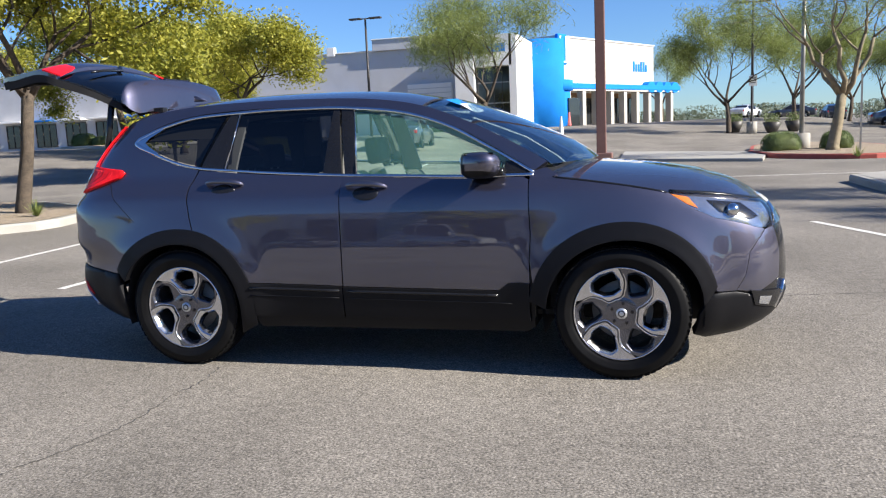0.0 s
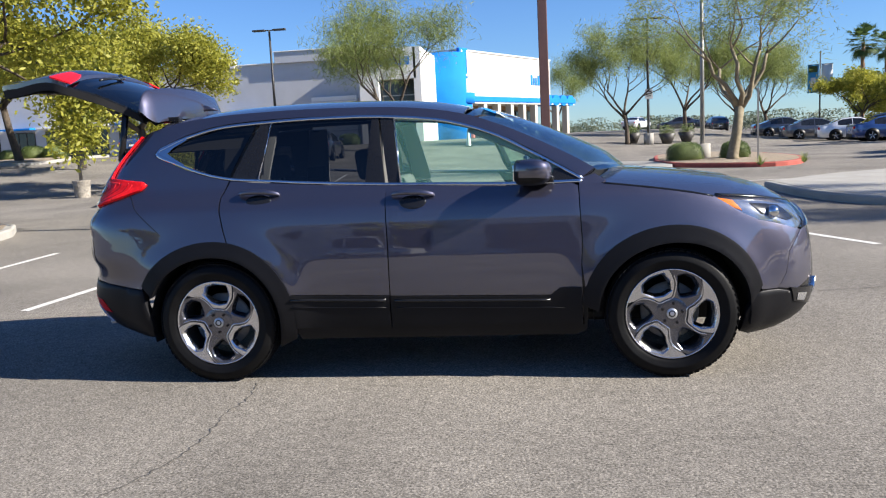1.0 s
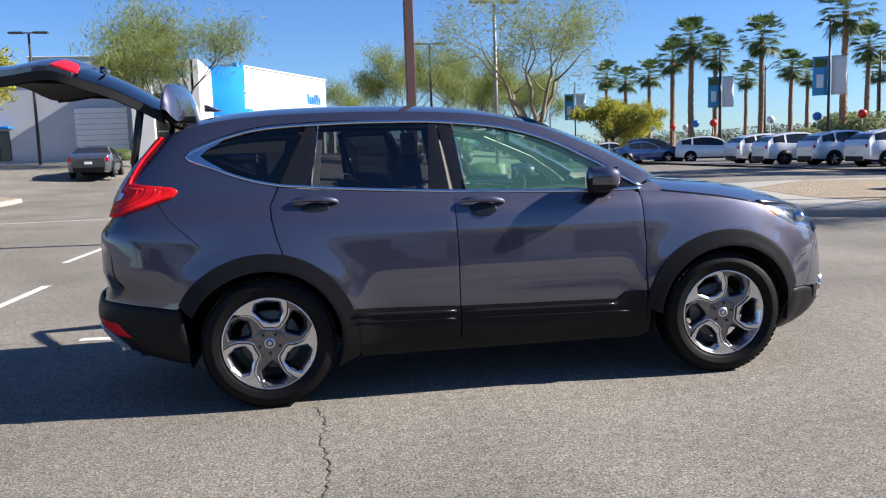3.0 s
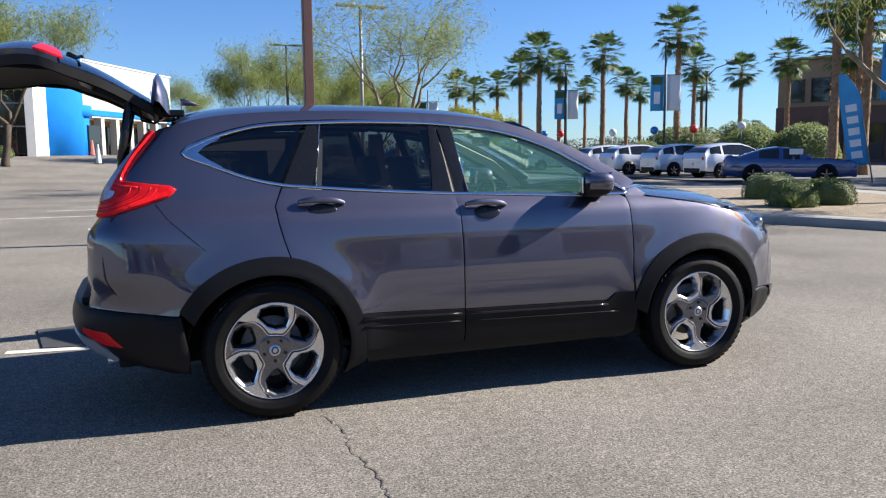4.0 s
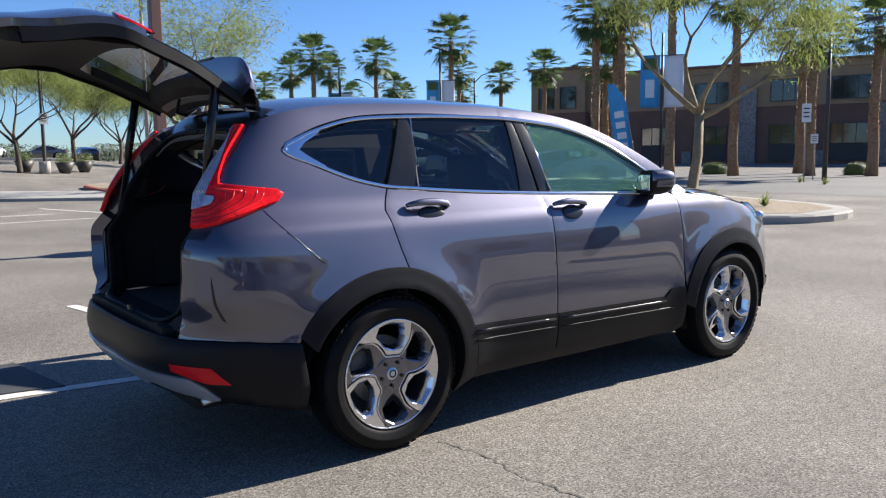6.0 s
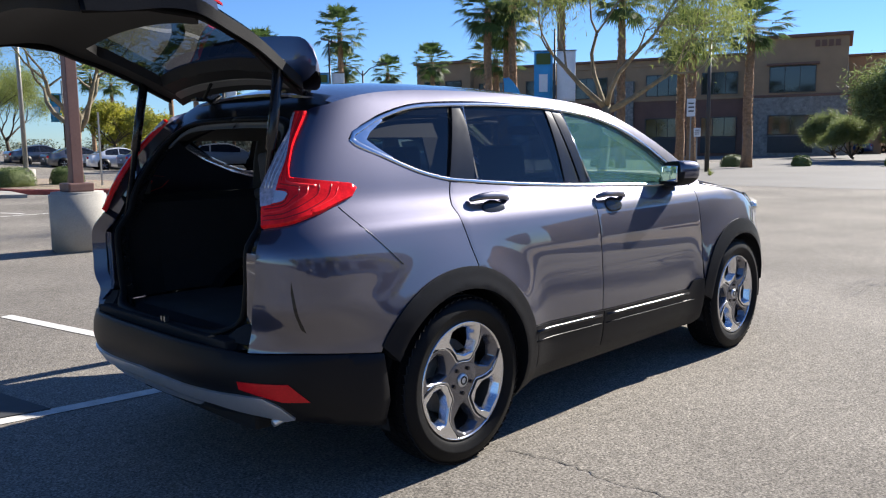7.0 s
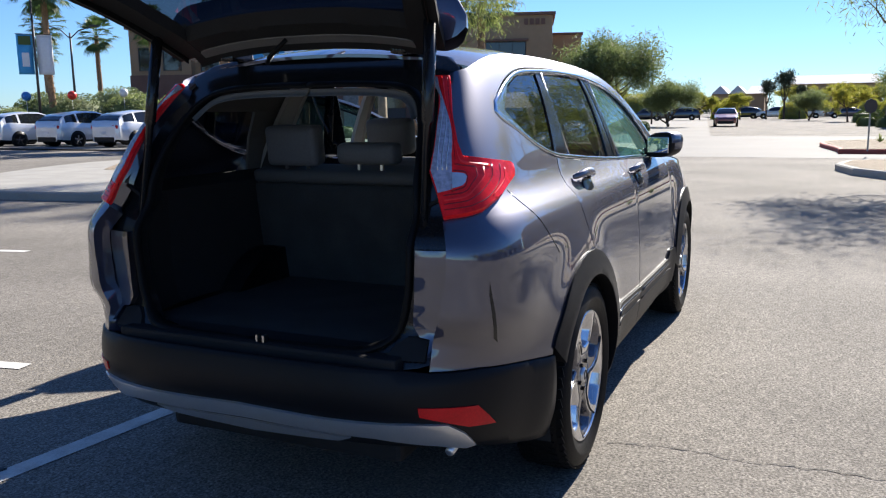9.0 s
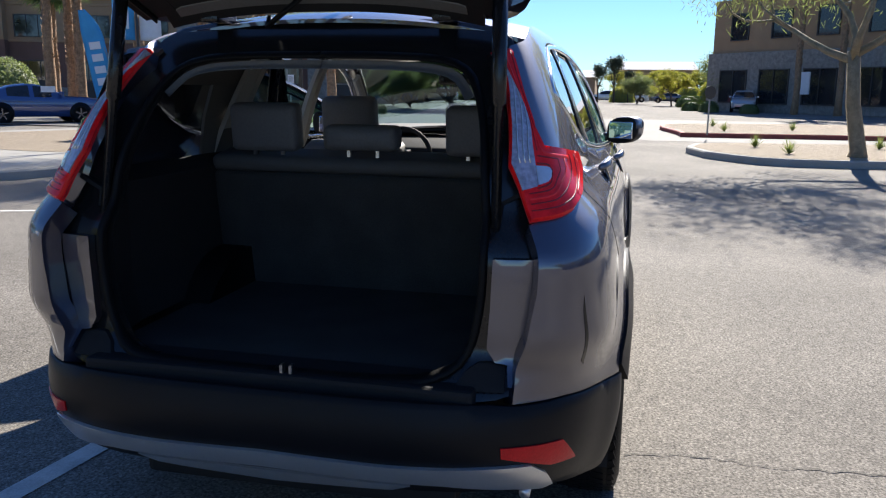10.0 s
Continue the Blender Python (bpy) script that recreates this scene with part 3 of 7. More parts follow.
def panel(name, outline, mat, parent, out=0.0, thick=0.02, step=0.035, roll=0.0004, ring=0.004, side=1, surface=hull, label="", flare=None):
    """A panel cut from the hull along an outline in (u, z), with a rolled edge and a returned flange."""
    dense = []
    for a, b in zip(outline, list(outline[1:]) + [outline[0]]):
        n = max(1, int(math.hypot(b[0] - a[0], b[1] - a[1]) / (step * 0.9)))
        dense += [(a[0] + (b[0] - a[0]) * k / n, a[1] + (b[1] - a[1]) * k / n) for k in range(n)]
    flat, tris, edge = fill(dense, step, ring)
    edge = np.array(edge)
    lift = np.full(len(flat), out)
    if flare is not None:
        lift = lift + flare(flat[:, 0], flat[:, 1])
    top = surface(flat[:, 0], flat[:, 1], lift - np.where(edge, roll, 0.0))
    rim = rim_edges(tris)
    ids = sorted({v for e in rim for v in e})
    low = surface(flat[ids, 0], flat[ids, 1], lift[ids] - thick)
    at = {v: len(flat) + i for i, v in enumerate(ids)}
    verts = np.concatenate([top, low])
    faces = [tuple(t) for t in tris] + [(b, a, at[a], at[b]) for a, b in rim]
    if side < 0:
        verts = verts * (1, -1, 1)
        faces = [f[::-1] for f in faces]
    ob = mesh_ob(name, verts, faces, mat, parent, label)
    ob.data.set_sharp_from_angle(angle=radians(50))
    return ob


def strip(name, line, width, mat, parent, out=0.004, thick=0.008, side=1, closed=False, label="", surface=hull):
    """A moulding that follows a line on the hull: a low half-round bar."""
    pts = np.array(line, float)
    if closed:
        tan = np.roll(pts, -1, 0) - np.roll(pts, 1, 0)
    else:
        tan = np.gradient(pts, axis=0)
    tan /= np.linalg.norm(tan, axis=1)[:, None] + 1e-9
    nor = np.stack([-tan[:, 1], tan[:, 0]], 1)
    rows = []
    wide = np.broadcast_to(np.asarray(width, float), (len(pts),))
    for a, h in ((-0.5, -thick), (-0.5, out * 0.5), (-0.25, out), (0.25, out), (0.5, out * 0.5), (0.5, -thick)):
        q = pts + nor * (a * wide)[:, None]
        rows.append(surface(q[:, 0], q[:, 1], np.full(len(q), h)))
    rows = np.stack(rows, 1)
    n, k = rows.shape[:2]
    verts, faces = rows.reshape(-1, 3), []
    for i in range(n if closed else n - 1):
        j = (i + 1) % n
        for c in range(k - 1):
            faces.append((i * k + c, j * k + c, j * k + c + 1, i * k + c + 1))
    if not closed:
        faces += [tuple(range(k)), tuple((n - 1) * k + c for c in reversed(range(k)))]
    if side < 0:
        verts = verts * (1, -1, 1)
    else:
        faces = [f[::-1] for f in faces]
    return mesh_ob(name, verts, faces, mat, parent, label)


def arc(cx, cz, r, a0, a1, n=24):
    return [(cx + r * math.cos(radians(a0 + (a1 - a0) * i / n)), cz + r * math.sin(radians(a0 + (a1 - a0) * i / n))) for i in range(n + 1)]


# Lines of the side view, front to back.
WIN_TOP = [(0.86, 1.135), (0.72, 1.215), (0.58, 1.295), (0.35, 1.415), (0.06, 1.505), (-0.31, 1.548), (-0.62, 1.557), (-0.92, 1.555), (-1.32, 1.535), (-1.55, 1.492), (-1.705, 1.438), (-1.775, 1.392)]
WIN_LOW = [(0.86, 1.125), (0.47, 1.125), (0.1, 1.138), (-0.29, 1.152), (-0.75, 1.178), (-1.1, 1.205), (-1.25, 1.22), (-1.42, 1.258), (-1.61, 1.325), (-1.775, 1.392)]
RAIL = spline([-1.95, -1.75, -1.5, -1.2, -0.9, -0.5, -0.1, 0.2, 0.4, 0.6, 0.85, 1.0], [1.52, 1.565, 1.596, 1.612, 1.618, 1.613, 1.588, 1.532, 1.462, 1.372, 1.240, 1.15])
FENDER = spline([0.80, 1.0, 1.2, 1.5, 1.7, 1.85, 2.0], [1.125, 1.105, 1.08, 1.03, 0.985, 0.945, 0.90])


car = thing("sport_utility_car", "grey metallic sport utility car with raised tailgate, parked on asphalt", "car", pose(0, 0.045, 0))


def side_shell(s):
    """The panels of one side; s = 1 is the right-hand side, -1 the other."""
    clad_r, clad_f = 0.488, 0.495
    # rear quarter, from the door's edge round to the tailgate's opening
    door_edge = [(-1.245, 1.215), (-1.292, 1.11), (-1.285, 1.03), (-1.262, 0.93), (-1.235, 0.84)]
    roof_back = [(u, float(RAIL(u))) for u in np.linspace(-1.90, -0.4, 40)]
    low = curve([(-1.42, 1.246), (-1.61, 1.313), (-1.77, 1.380)])
    quarter = door_edge[::-1] + [(-1.25, 1.207)] + [tuple(p) for p in low] + [(-1.795, 1.394), (-1.78, 1.412)]
    quarter += [tuple(p) for p in curve([(-1.717, 1.450), (-1.56, 1.505), (-1.32, 1.549), (-0.92, 1.569), (-0.42, 1.562)])]
    quarter += roof_back[::-1] + [(-2.02, 1.515), (-2.15, 1.47), (-2.20, 1.33), (-2.24, 1.20), (-2.25, 1.085), (-2.325, 1.065), (-2.333, 0.9), (-2.368, 0.72), (-2.385, 0.618), (-2.2, 0.616), (-2.0, 0.603), (-1.82, 0.586), (-1.765, 0.582)]
    quarter += arc(-1.33, 0.365, clad_r, 151, 79, 14)
    panel("rear_quarter", quarter, PAINT, car, side=s, step=0.022, ring=0.004, roll=0.0, thick=0.06)
    # front wing
    wing = [(0.838, 1.10), (0.842, 0.95), (0.85, 0.80), (0.842, 0.66), (0.855, 0.535)] + arc(1.33, 0.365, clad_f, 159, 14, 26)
    wing += [(1.84, 0.482), (1.97, 0.48), (2.05, 0.56), (2.10, 0.68), (2.25, 0.76), (2.30, 0.79), (2.1, 0.825), (1.85, 0.866), (1.733, 0.912), (1.60, 1.0)]
    wing += [(u, float(FENDER(u)) - 0.004) for u in np.linspace(1.59, 0.86, 10)]
    panel("front_wing", wing, PAINT, car, side=s)
    # black arch mouldings, flared outwards
    for cx, name in ((-1.33, "rear_arch_moulding"), (1.33, "front_arch_moulding")):
        a0, a1 = ((151, -12) if cx < 0 else (172, 17))
        rin, rout = (0.402, clad_r - 0.003) if cx < 0 else (0.406, clad_f - 0.003)
        rout += 0.008
        ring_ = arc(cx, 0.365, rout, a1, a0, 44) + arc(cx, 0.365, rin, a0 + 4, a1 - 10, 30)
        panel(name, ring_, CLADDING, car, out=0.009, thick=0.05, step=0.025, side=s, flare=lambda u, z, c=cx: 0.012 * np.exp(-(((np.hypot(u - c, z - 0.365) - 0.40) / 0.035) ** 2)))
    # sill
    sill = [(-0.845, 0.30), (-0.82, 0.245), (0.80, 0.245), (0.86, 0.28), (0.862, 0.345)] + [(0.868, 0.533), (0.845, 0.53), (0.845, 0.315), (-0.85, 0.318)]
    panel("sill_cladding", sill, CLADDING, car, out=-0.004, thick=0.06, side=s)


side_shell(1)
side_shell(-1)
for s in (1, -1):
    panel("corner_slit", [(-2.168, 0.89), (-2.156, 0.83), (-2.143, 0.76), (-2.118, 0.690), (-2.142, 0.705), (-2.163, 0.78), (-2.173, 0.85)], GLOSS_BLACK, car, out=0.0012, thick=0.006, step=0.015, ring=0.0, side=s, label="black slit at the body corner")
    panel("scuttle_backing", [(0.80, 1.06), (0.80, 1.135), (0.90, 1.15), (0.97, 1.13), (0.97, 1.06)], GLOSS_BLACK, car, out=-0.022, thick=0.01, side=s)
# bumpers, fascia and grille bar run right across
REAR_HALF = [(-2.95, 0.628), (-2.65, 0.628), (-2.45, 0.622), (-2.38, 0.614), (-2.2, 0.612), (-2.0, 0.599), (-1.82, 0.582), (-1.755, 0.578), (-1.725, 0.38), (-1.745, 0.275), (-1.85, 0.285), (-2.0, 0.31), (-2.15, 0.335), (-2.35, 0.36), (-2.6, 0.36), (-2.95, 0.36)]
panel("rear_bumper", whole(REAR_HALF, tail_wrap), CLADDING, car, out=0.006, thick=0.05, roll=0.004, surface=tail_wrap, label="black plastic rear bumper")
FRONT_HALF = [(3.05, 0.42), (2.6, 0.42), (2.25, 0.435), (1.97, 0.475), (1.835, 0.477), (1.765, 0.47), (1.715, 0.36), (1.72, 0.245), (1.85, 0.215), (2.1, 0.225), (2.5, 0.22), (3.05, 0.22)]
panel("front_bumper", whole(FRONT_HALF, nose_wrap), CLADDING, car, out=0.006, thick=0.05, roll=0.004, surface=nose_wrap, label="black plastic front bumper")
FASCIA_HALF = [(3.05, 0.92), (2.62, 0.92), (2.45, 0.83), (2.3, 0.78), (2.15, 0.70), (2.055, 0.56), (1.98, 0.478), (2.25, 0.44), (2.6, 0.425), (3.05, 0.425)]
panel("front_fascia", whole(FASCIA_HALF, nose_wrap), GLOSS_BLACK, car, out=-0.004, surface=nose_wrap)
panel("grille_bar", whole([(3.05, 0.90), (2.7, 0.90), (2.5, 0.86), (2.40, 0.80), (2.7, 0.82), (3.05, 0.82)], nose_wrap), CHROME, car, out=0.012, surface=nose_wrap)
for s in (1, -1):
    panel("bumper_corner", [(1.975, 0.482), (2.054, 0.559), (2.104, 0.677), (2.253, 0.757), (2.304, 0.786), (2.42, 0.80), (2.45, 0.66), (2.42, 0.52), (2.2, 0.46)], PAINT, car, out=0.0, side=s)
SKID_HALF = [(-2.95, 0.47), (-2.70, 0.462), (-2.45, 0.462), (-2.33, 0.455), (-2.26, 0.415), (-2.20, 0.36), (-2.24, 0.352), (-2.35, 0.375), (-2.55, 0.405), (-2.95, 0.418)]
panel("skid_trim", whole(SKID_HALF, tail_wrap), SILVER_TRIM, car, out=0.016, thick=0.02, surface=tail_wrap, label="satin silver bumper trim")
panel("bumper_lip", whole([(-2.95, 0.40), (-2.72, 0.397), (-2.62, 0.395), (-2.66, 0.372), (-2.95, 0.352)], tail_wrap), SILVER_TRIM, car, out=0.014, thick=0.02, surface=tail_wrap)


def door(name, s, skin, glass, glass_mat, hinge, swing, handle_u, handle_z, extra=()):
    """A door with its painted skin, cladding, pane, frame and handle; swing: degrees open."""
    pivot = tagged(new(name), "door with a black lower cladding and a chrome-edged window" + (", standing open" if swing else ""))
    pivot.parent = car
    made = [panel("door_skin", skin, PAINT, pivot, side=s)]
    for nm, out_, mat_, off, th in extra:
        made.append(panel(nm, out_, mat_, pivot, out=off, thick=th, side=s))
    g = panel("window_glass", glass, glass_mat, pivot, out=-0.012, thick=0.004, side=s, roll=0.0, ring=0.0, step=0.05)
    g.visible_shadow = False
    if swing:
        made.append(strip("window_frame", [tuple(p) for p in glass], 0.055, GLOSS_BLACK, pivot, out=-0.002, thick=0.04, side=s, closed=True))
    inner = [(p[0] * 0.985 + handle_u * 0.015, p[1]) for p in skin]
    made.append(panel("door_lining", inner, TRIM_DARK, pivot, out=-0.10, thick=0.01, side=s, step=0.08))
    bm = bmesh.new()
    box(bm, (-0.128, -0.016, -0.017), (0.128, 0.012, 0.017), 0.0135, seg=3)
    bmesh.ops.subdivide_edges(bm, edges=[e for e in bm.edges if e.calc_length() > 0.15], cuts=9, use_grid_fill=True)
    for v in bm.verts:
        far = v.co.x / 0.128
        v.co.y += 0.030 * far ** 4
        v.co.z = v.co.z * (1 - 0.35 * far * far) + 0.010 * (1 - far * far)
    h = part("door_handle", bm, PAINT, pivot, "body-coloured pull handle", True)
    at = hull(np.array([handle_u]), np.array([handle_z + 0.010]), np.array([0.032]))[0]
    h.location = (at[0], at[1] * s, at[2])
    if s < 0:
        h.scale = (1, -1, 1)
    h.rotation_euler = (radians(-18 * s), radians(2.5), 0)
    # a flattened black ellipsoid on the skin: the hand hollow's shade as colour
    bm = bmesh.new()
    bmesh.ops.create_uvsphere(bm, u_segments=18, v_segments=9, radius=1.0, matrix=Matrix.Diagonal((0.080, 0.0055, 0.042, 1)))
    c = part("handle_recess", bm, GLOSS_BLACK, pivot, "", True)
    at = hull(np.array([handle_u + 0.0]), np.array([handle_z - 0.016]), np.array([0.0]))[0]
    c.location = (at[0], at[1] * s, at[2])
    c.rotation_euler = (radians(-26 * s), 0, 0)
    if swing:
        turn = Matrix.Translation((hinge[0], hinge[1] * s, 0)) @ Matrix.Rotation(radians(swing), 4, "Z") @ Matrix.Translation((-hinge[0], -hinge[1] * s, 0))
        pivot.matrix_world = turn
    return pivot


FRONT_SKIN = [(0.832, 1.098), (0.836, 0.95), (0.844, 0.80), (0.836, 0.66), (0.84, 0.49), (0.70, 0.490), (-0.262, 0.508), (-0.262, 0.80), (-0.268, 1.00), (-0.277, 1.143)] + [tuple(p) for p in curve([(0.1, 1.126), (0.47, 1.112), (0.80, 1.113)], 0.05)]
REAR_SKIN = [(-0.27, 1.145), (-0.276, 1.145), (-0.274, 1.00), (-0.269, 0.80), (-0.269, 0.510), (-0.868, 0.528)] + arc(-1.33, 0.365, 0.491, 20.5, 77, 12) + [(-1.228, 0.84), (-1.255, 0.93), (-1.278, 1.03), (-1.285, 1.11), (-1.24, 1.206)] + [tuple(p) for p in curve([(-1.1, 1.193), (-0.75, 1.166), (-0.29, 1.142)], 0.05)]
REAR_SKIN = REAR_SKIN[1:-1]
FRONT_CLAD = [(-0.262, 0.504), (0.66, 0.487), (0.715, 0.531), (0.78, 0.536), (0.838, 0.533), (0.838, 0.32), (-0.262, 0.32)]
REAR_CLAD = [(-0.269, 0.506), (-0.269, 0.32), (-0.845, 0.325)] + arc(-1.33, 0.365, 0.491, -4, 19, 6)
FRONT_GLASS = [tuple(p) for p in curve([(-0.245, 1.545), (0.06, 1.497), (0.33, 1.415), (0.56, 1.298), (0.73, 1.20), (0.80, 1.14)], 0.05)] + [tuple(p) for p in curve([(0.78, 1.13), (0.47, 1.127), (0.1, 1.14), (-0.19, 1.15)], 0.06)]
REAR_GLASS = [tuple(p) for p in curve([(-0.36, 1.544), (-0.62, 1.551), (-1.0, 1.547)], 0.06)] + [(-1.06, 1.21)] + [tuple(p) for p in curve([(-1.0, 1.20), (-0.75, 1.182), (-0.40, 1.162)], 0.06)]
for s, swing in ((1, 0), (-1, 62)):
    door("front_door", s, FRONT_SKIN, FRONT_GLASS, GLASS_FRONT, (0.84, -0.80), -swing * 1.0, -0.11, 1.062,
         [("door_cladding", FRONT_CLAD, CLADDING, 0.010, 0.03), ("b_pillar_trim", [(-0.265, 1.155), (-0.195, 1.155), (-0.245, 1.548), (-0.325, 1.55)], GLOSS_BLACK, -0.006, 0.02)])
    door("rear_door", s, REAR_SKIN, REAR_GLASS, GLASS_DARK, (-0.27, -0.80), -swing * 1.0, -1.045, 1.098,
         [("door_cladding", REAR_CLAD, CLADDING, 0.010, 0.03), ("pillar_trim", [(-0.285, 1.157), (-0.335, 1.55), (-0.375, 1.548), (-0.405, 1.165)], GLOSS_BLACK, -0.006, 0.02),
          ("quarter_pillar_trim", [(-1.06, 1.208), (-1.005, 1.547), (-1.075, 1.543), (-1.235, 1.222)], GLOSS_BLACK, -0.006, 0.02)])

for s, lines in ((1, ([(-0.2655, 0.33), (-0.2655, 0.80), (-0.271, 1.00), (-0.277, 1.14)], [(0.842, 0.33), (0.842, 0.66), (0.847, 0.80), (0.839, 0.95), (0.835, 1.10)], [(-1.232, 0.85), (-1.258, 0.93), (-1.282, 1.03), (-1.289, 1.11), (-1.245, 1.205)])),):
    for ln in lines:
        strip("shut_line_seal", curve(ln, 0.05), 0.05, GLOSS_BLACK, car, out=-0.016, thick=0.03, side=s)
# windows' chrome surround, quarter panes
for s in (1, -1):
    ring_line = curve(WIN_TOP + WIN_LOW[::-1][1:], 0.03)
    pts = np.array(ring_line)
    wide = 0.015 + 0.010 * np.exp(-(((pts[:, 0] + 1.775) / 0.11) ** 2))
    strip("window_surround", ring_line, wide, CHROME, car, side=s, label="chrome window surround")
    corner = [(-1.58, 1.488), (-1.705, 1.440), (-1.765, 1.403), (-1.778, 1.392), (-1.765, 1.386), (-1.61, 1.322), (-1.56, 1.303), (-1.56, 1.318), (-1.64, 1.358), (-1.695, 1.390), (-1.665, 1.422), (-1.58, 1.468)]
    panel("window_corner_trim", corner, CHROME, car, out=0.0025, thick=0.008, step=0.025, side=s)
    pane = [tuple(p) for p in curve([(-1.10, 1.545), (-1.32, 1.525), (-1.50, 1.485), (-1.66, 1.432), (-1.725, 1.388)], 0.04)] + [tuple(p) for p in curve([(-1.60, 1.335), (-1.42, 1.272), (-1.25, 1.233)], 0.04)]
    g = panel("quarter_window", pane, GLASS_DARK, car, out=-0.010, thick=0.004, side=s, roll=0, ring=0, step=0.05)
    g.visible_shadow = False

# roof, windscreen and bonnet: sheets across the car between edges on the hull
def across(name, xs, edge_z, rise, mat, out=0.0, n=24, edge_u=None, pull=None, inset=0.0, thick=0.012, power=2.3):
    """A sheet from side to side. xs: stations at its edge; rise: how much higher, pull: how much further on, its middle lies."""
    verts, faces = [], []
    xs = np.asarray(xs, float)
    e = hull(xs, edge_z)
    for i, x in enumerate(xs):
        for k in range(n + 1):
            v = -1 + 2 * k / n
            f = 1 - abs(v) ** power
            verts.append((e[i, 0] + (pull[i] * f if pull is not None else 0), v * (abs(e[i, 1]) - inset), e[i, 2] + out + rise[i] * f))
    m = len(xs)
    top = len(verts)
    verts += [(a, b, c - thick) for a, b, c in verts]
    for i in range(m - 1):
        for k in range(n):
            a = i * (n + 1) + k
            q = (a, a + 1, a + n + 2, a + n + 1)
            faces += [q, tuple(top + j for j in reversed(q))]
    rim = [i * (n + 1) for i in range(m)] + [(m - 1) * (n + 1) + k for k in range(1, n + 1)] + [i * (n + 1) + n for i in range(m - 2, -1, -1)] + [k for k in range(n - 1, 0, -1)]
    for a, b in zip(rim, rim[1:] + rim[:1]):
        faces.append((a, b, top + b, top + a))
    ob = mesh_ob(name, verts, faces, mat, car)
    bm = bmesh.new()
    bm.from_mesh(ob.data)
    bmesh.ops.recalc_face_normals(bm, faces=bm.faces)
    bm.to_mesh(ob.data)
    bm.free()
    ob.data.set_sharp_from_angle(angle=radians(45))
    return ob


rx = np.linspace(-1.86, 0.18, 60)
roof = across("roof_panel", rx, RAIL(rx) - 0.002, 0.062 - 0.012 * np.clip(rx, 0, 1), PAINT, out=-0.002, inset=0.002)
rx = np.linspace(-1.80, 0.12, 16)
across("headliner", rx, RAIL(rx) - 0.05, np.full(16, 0.055), HEADLINER, inset=0.03)
wx = np.linspace(0.19, 0.95, 18)
screen = across("windscreen", wx, RAIL(wx) - 0.004, np.interp(wx, [0.19, 0.84, 0.95], [0.056, 0.03, 0.004]), GLASS_SCREEN, pull=np.interp(wx, [0.19, 0.84, 0.95], [0.06, 0.20, 0.20]), inset=0.045, thick=0.003)
screen.visible_shadow = False
for s in (1, -1):
    pillar = [tuple(p) for p in curve([(-0.42, 1.562), (-0.1, 1.535), (0.1, 1.50), (0.36, 1.42), (0.59, 1.305), (0.86, 1.145)], 0.05)]
    pillar += [(u, float(RAIL(u))) for u in np.linspace(0.93, -0.42, 44)]
    panel("roof_side_rail", pillar, PAINT, car, side=s, thick=0.05)
    cowl = [(0.835, 1.125), (0.87, 1.145), (0.93, 1.16), (0.99, 1.12), (0.96, 1.105), (0.84, 1.105)]
    panel("cowl_corner", cowl, PAINT, car, side=s)
bx = np.concatenate([np.linspace(0.90, 1.60, 20), np.linspace(1.66, 2.60, 16)])
bz = np.concatenate([FENDER(bx[:20]), np.linspace(0.998, 0.935, 16)])
across("bonnet", bx, bz, np.concatenate([np.linspace(0.055, 0.075, 20), np.linspace(0.070, 0.004, 16)]), PAINT, pull=np.concatenate([np.linspace(0.16, 0.20, 20), np.linspace(0.18, 0.01, 16)]), inset=0.008, power=2.6)
bx = np.linspace(0.80, 0.93, 4)
across("cowl", bx, FENDER(bx) - 0.02, np.full(4, 0.05), TRIM_DARK, pull=np.linspace(0.17, 0.17, 4), inset=0.05)
for s in (1, -1):
    strip("bonnet_gap", [(u, float(FENDER(u)) - 0.002) for u in np.linspace(0.98, 1.58, 14)], 0.009, GLOSS_BLACK, car, out=0.003, thick=0.006, side=s)


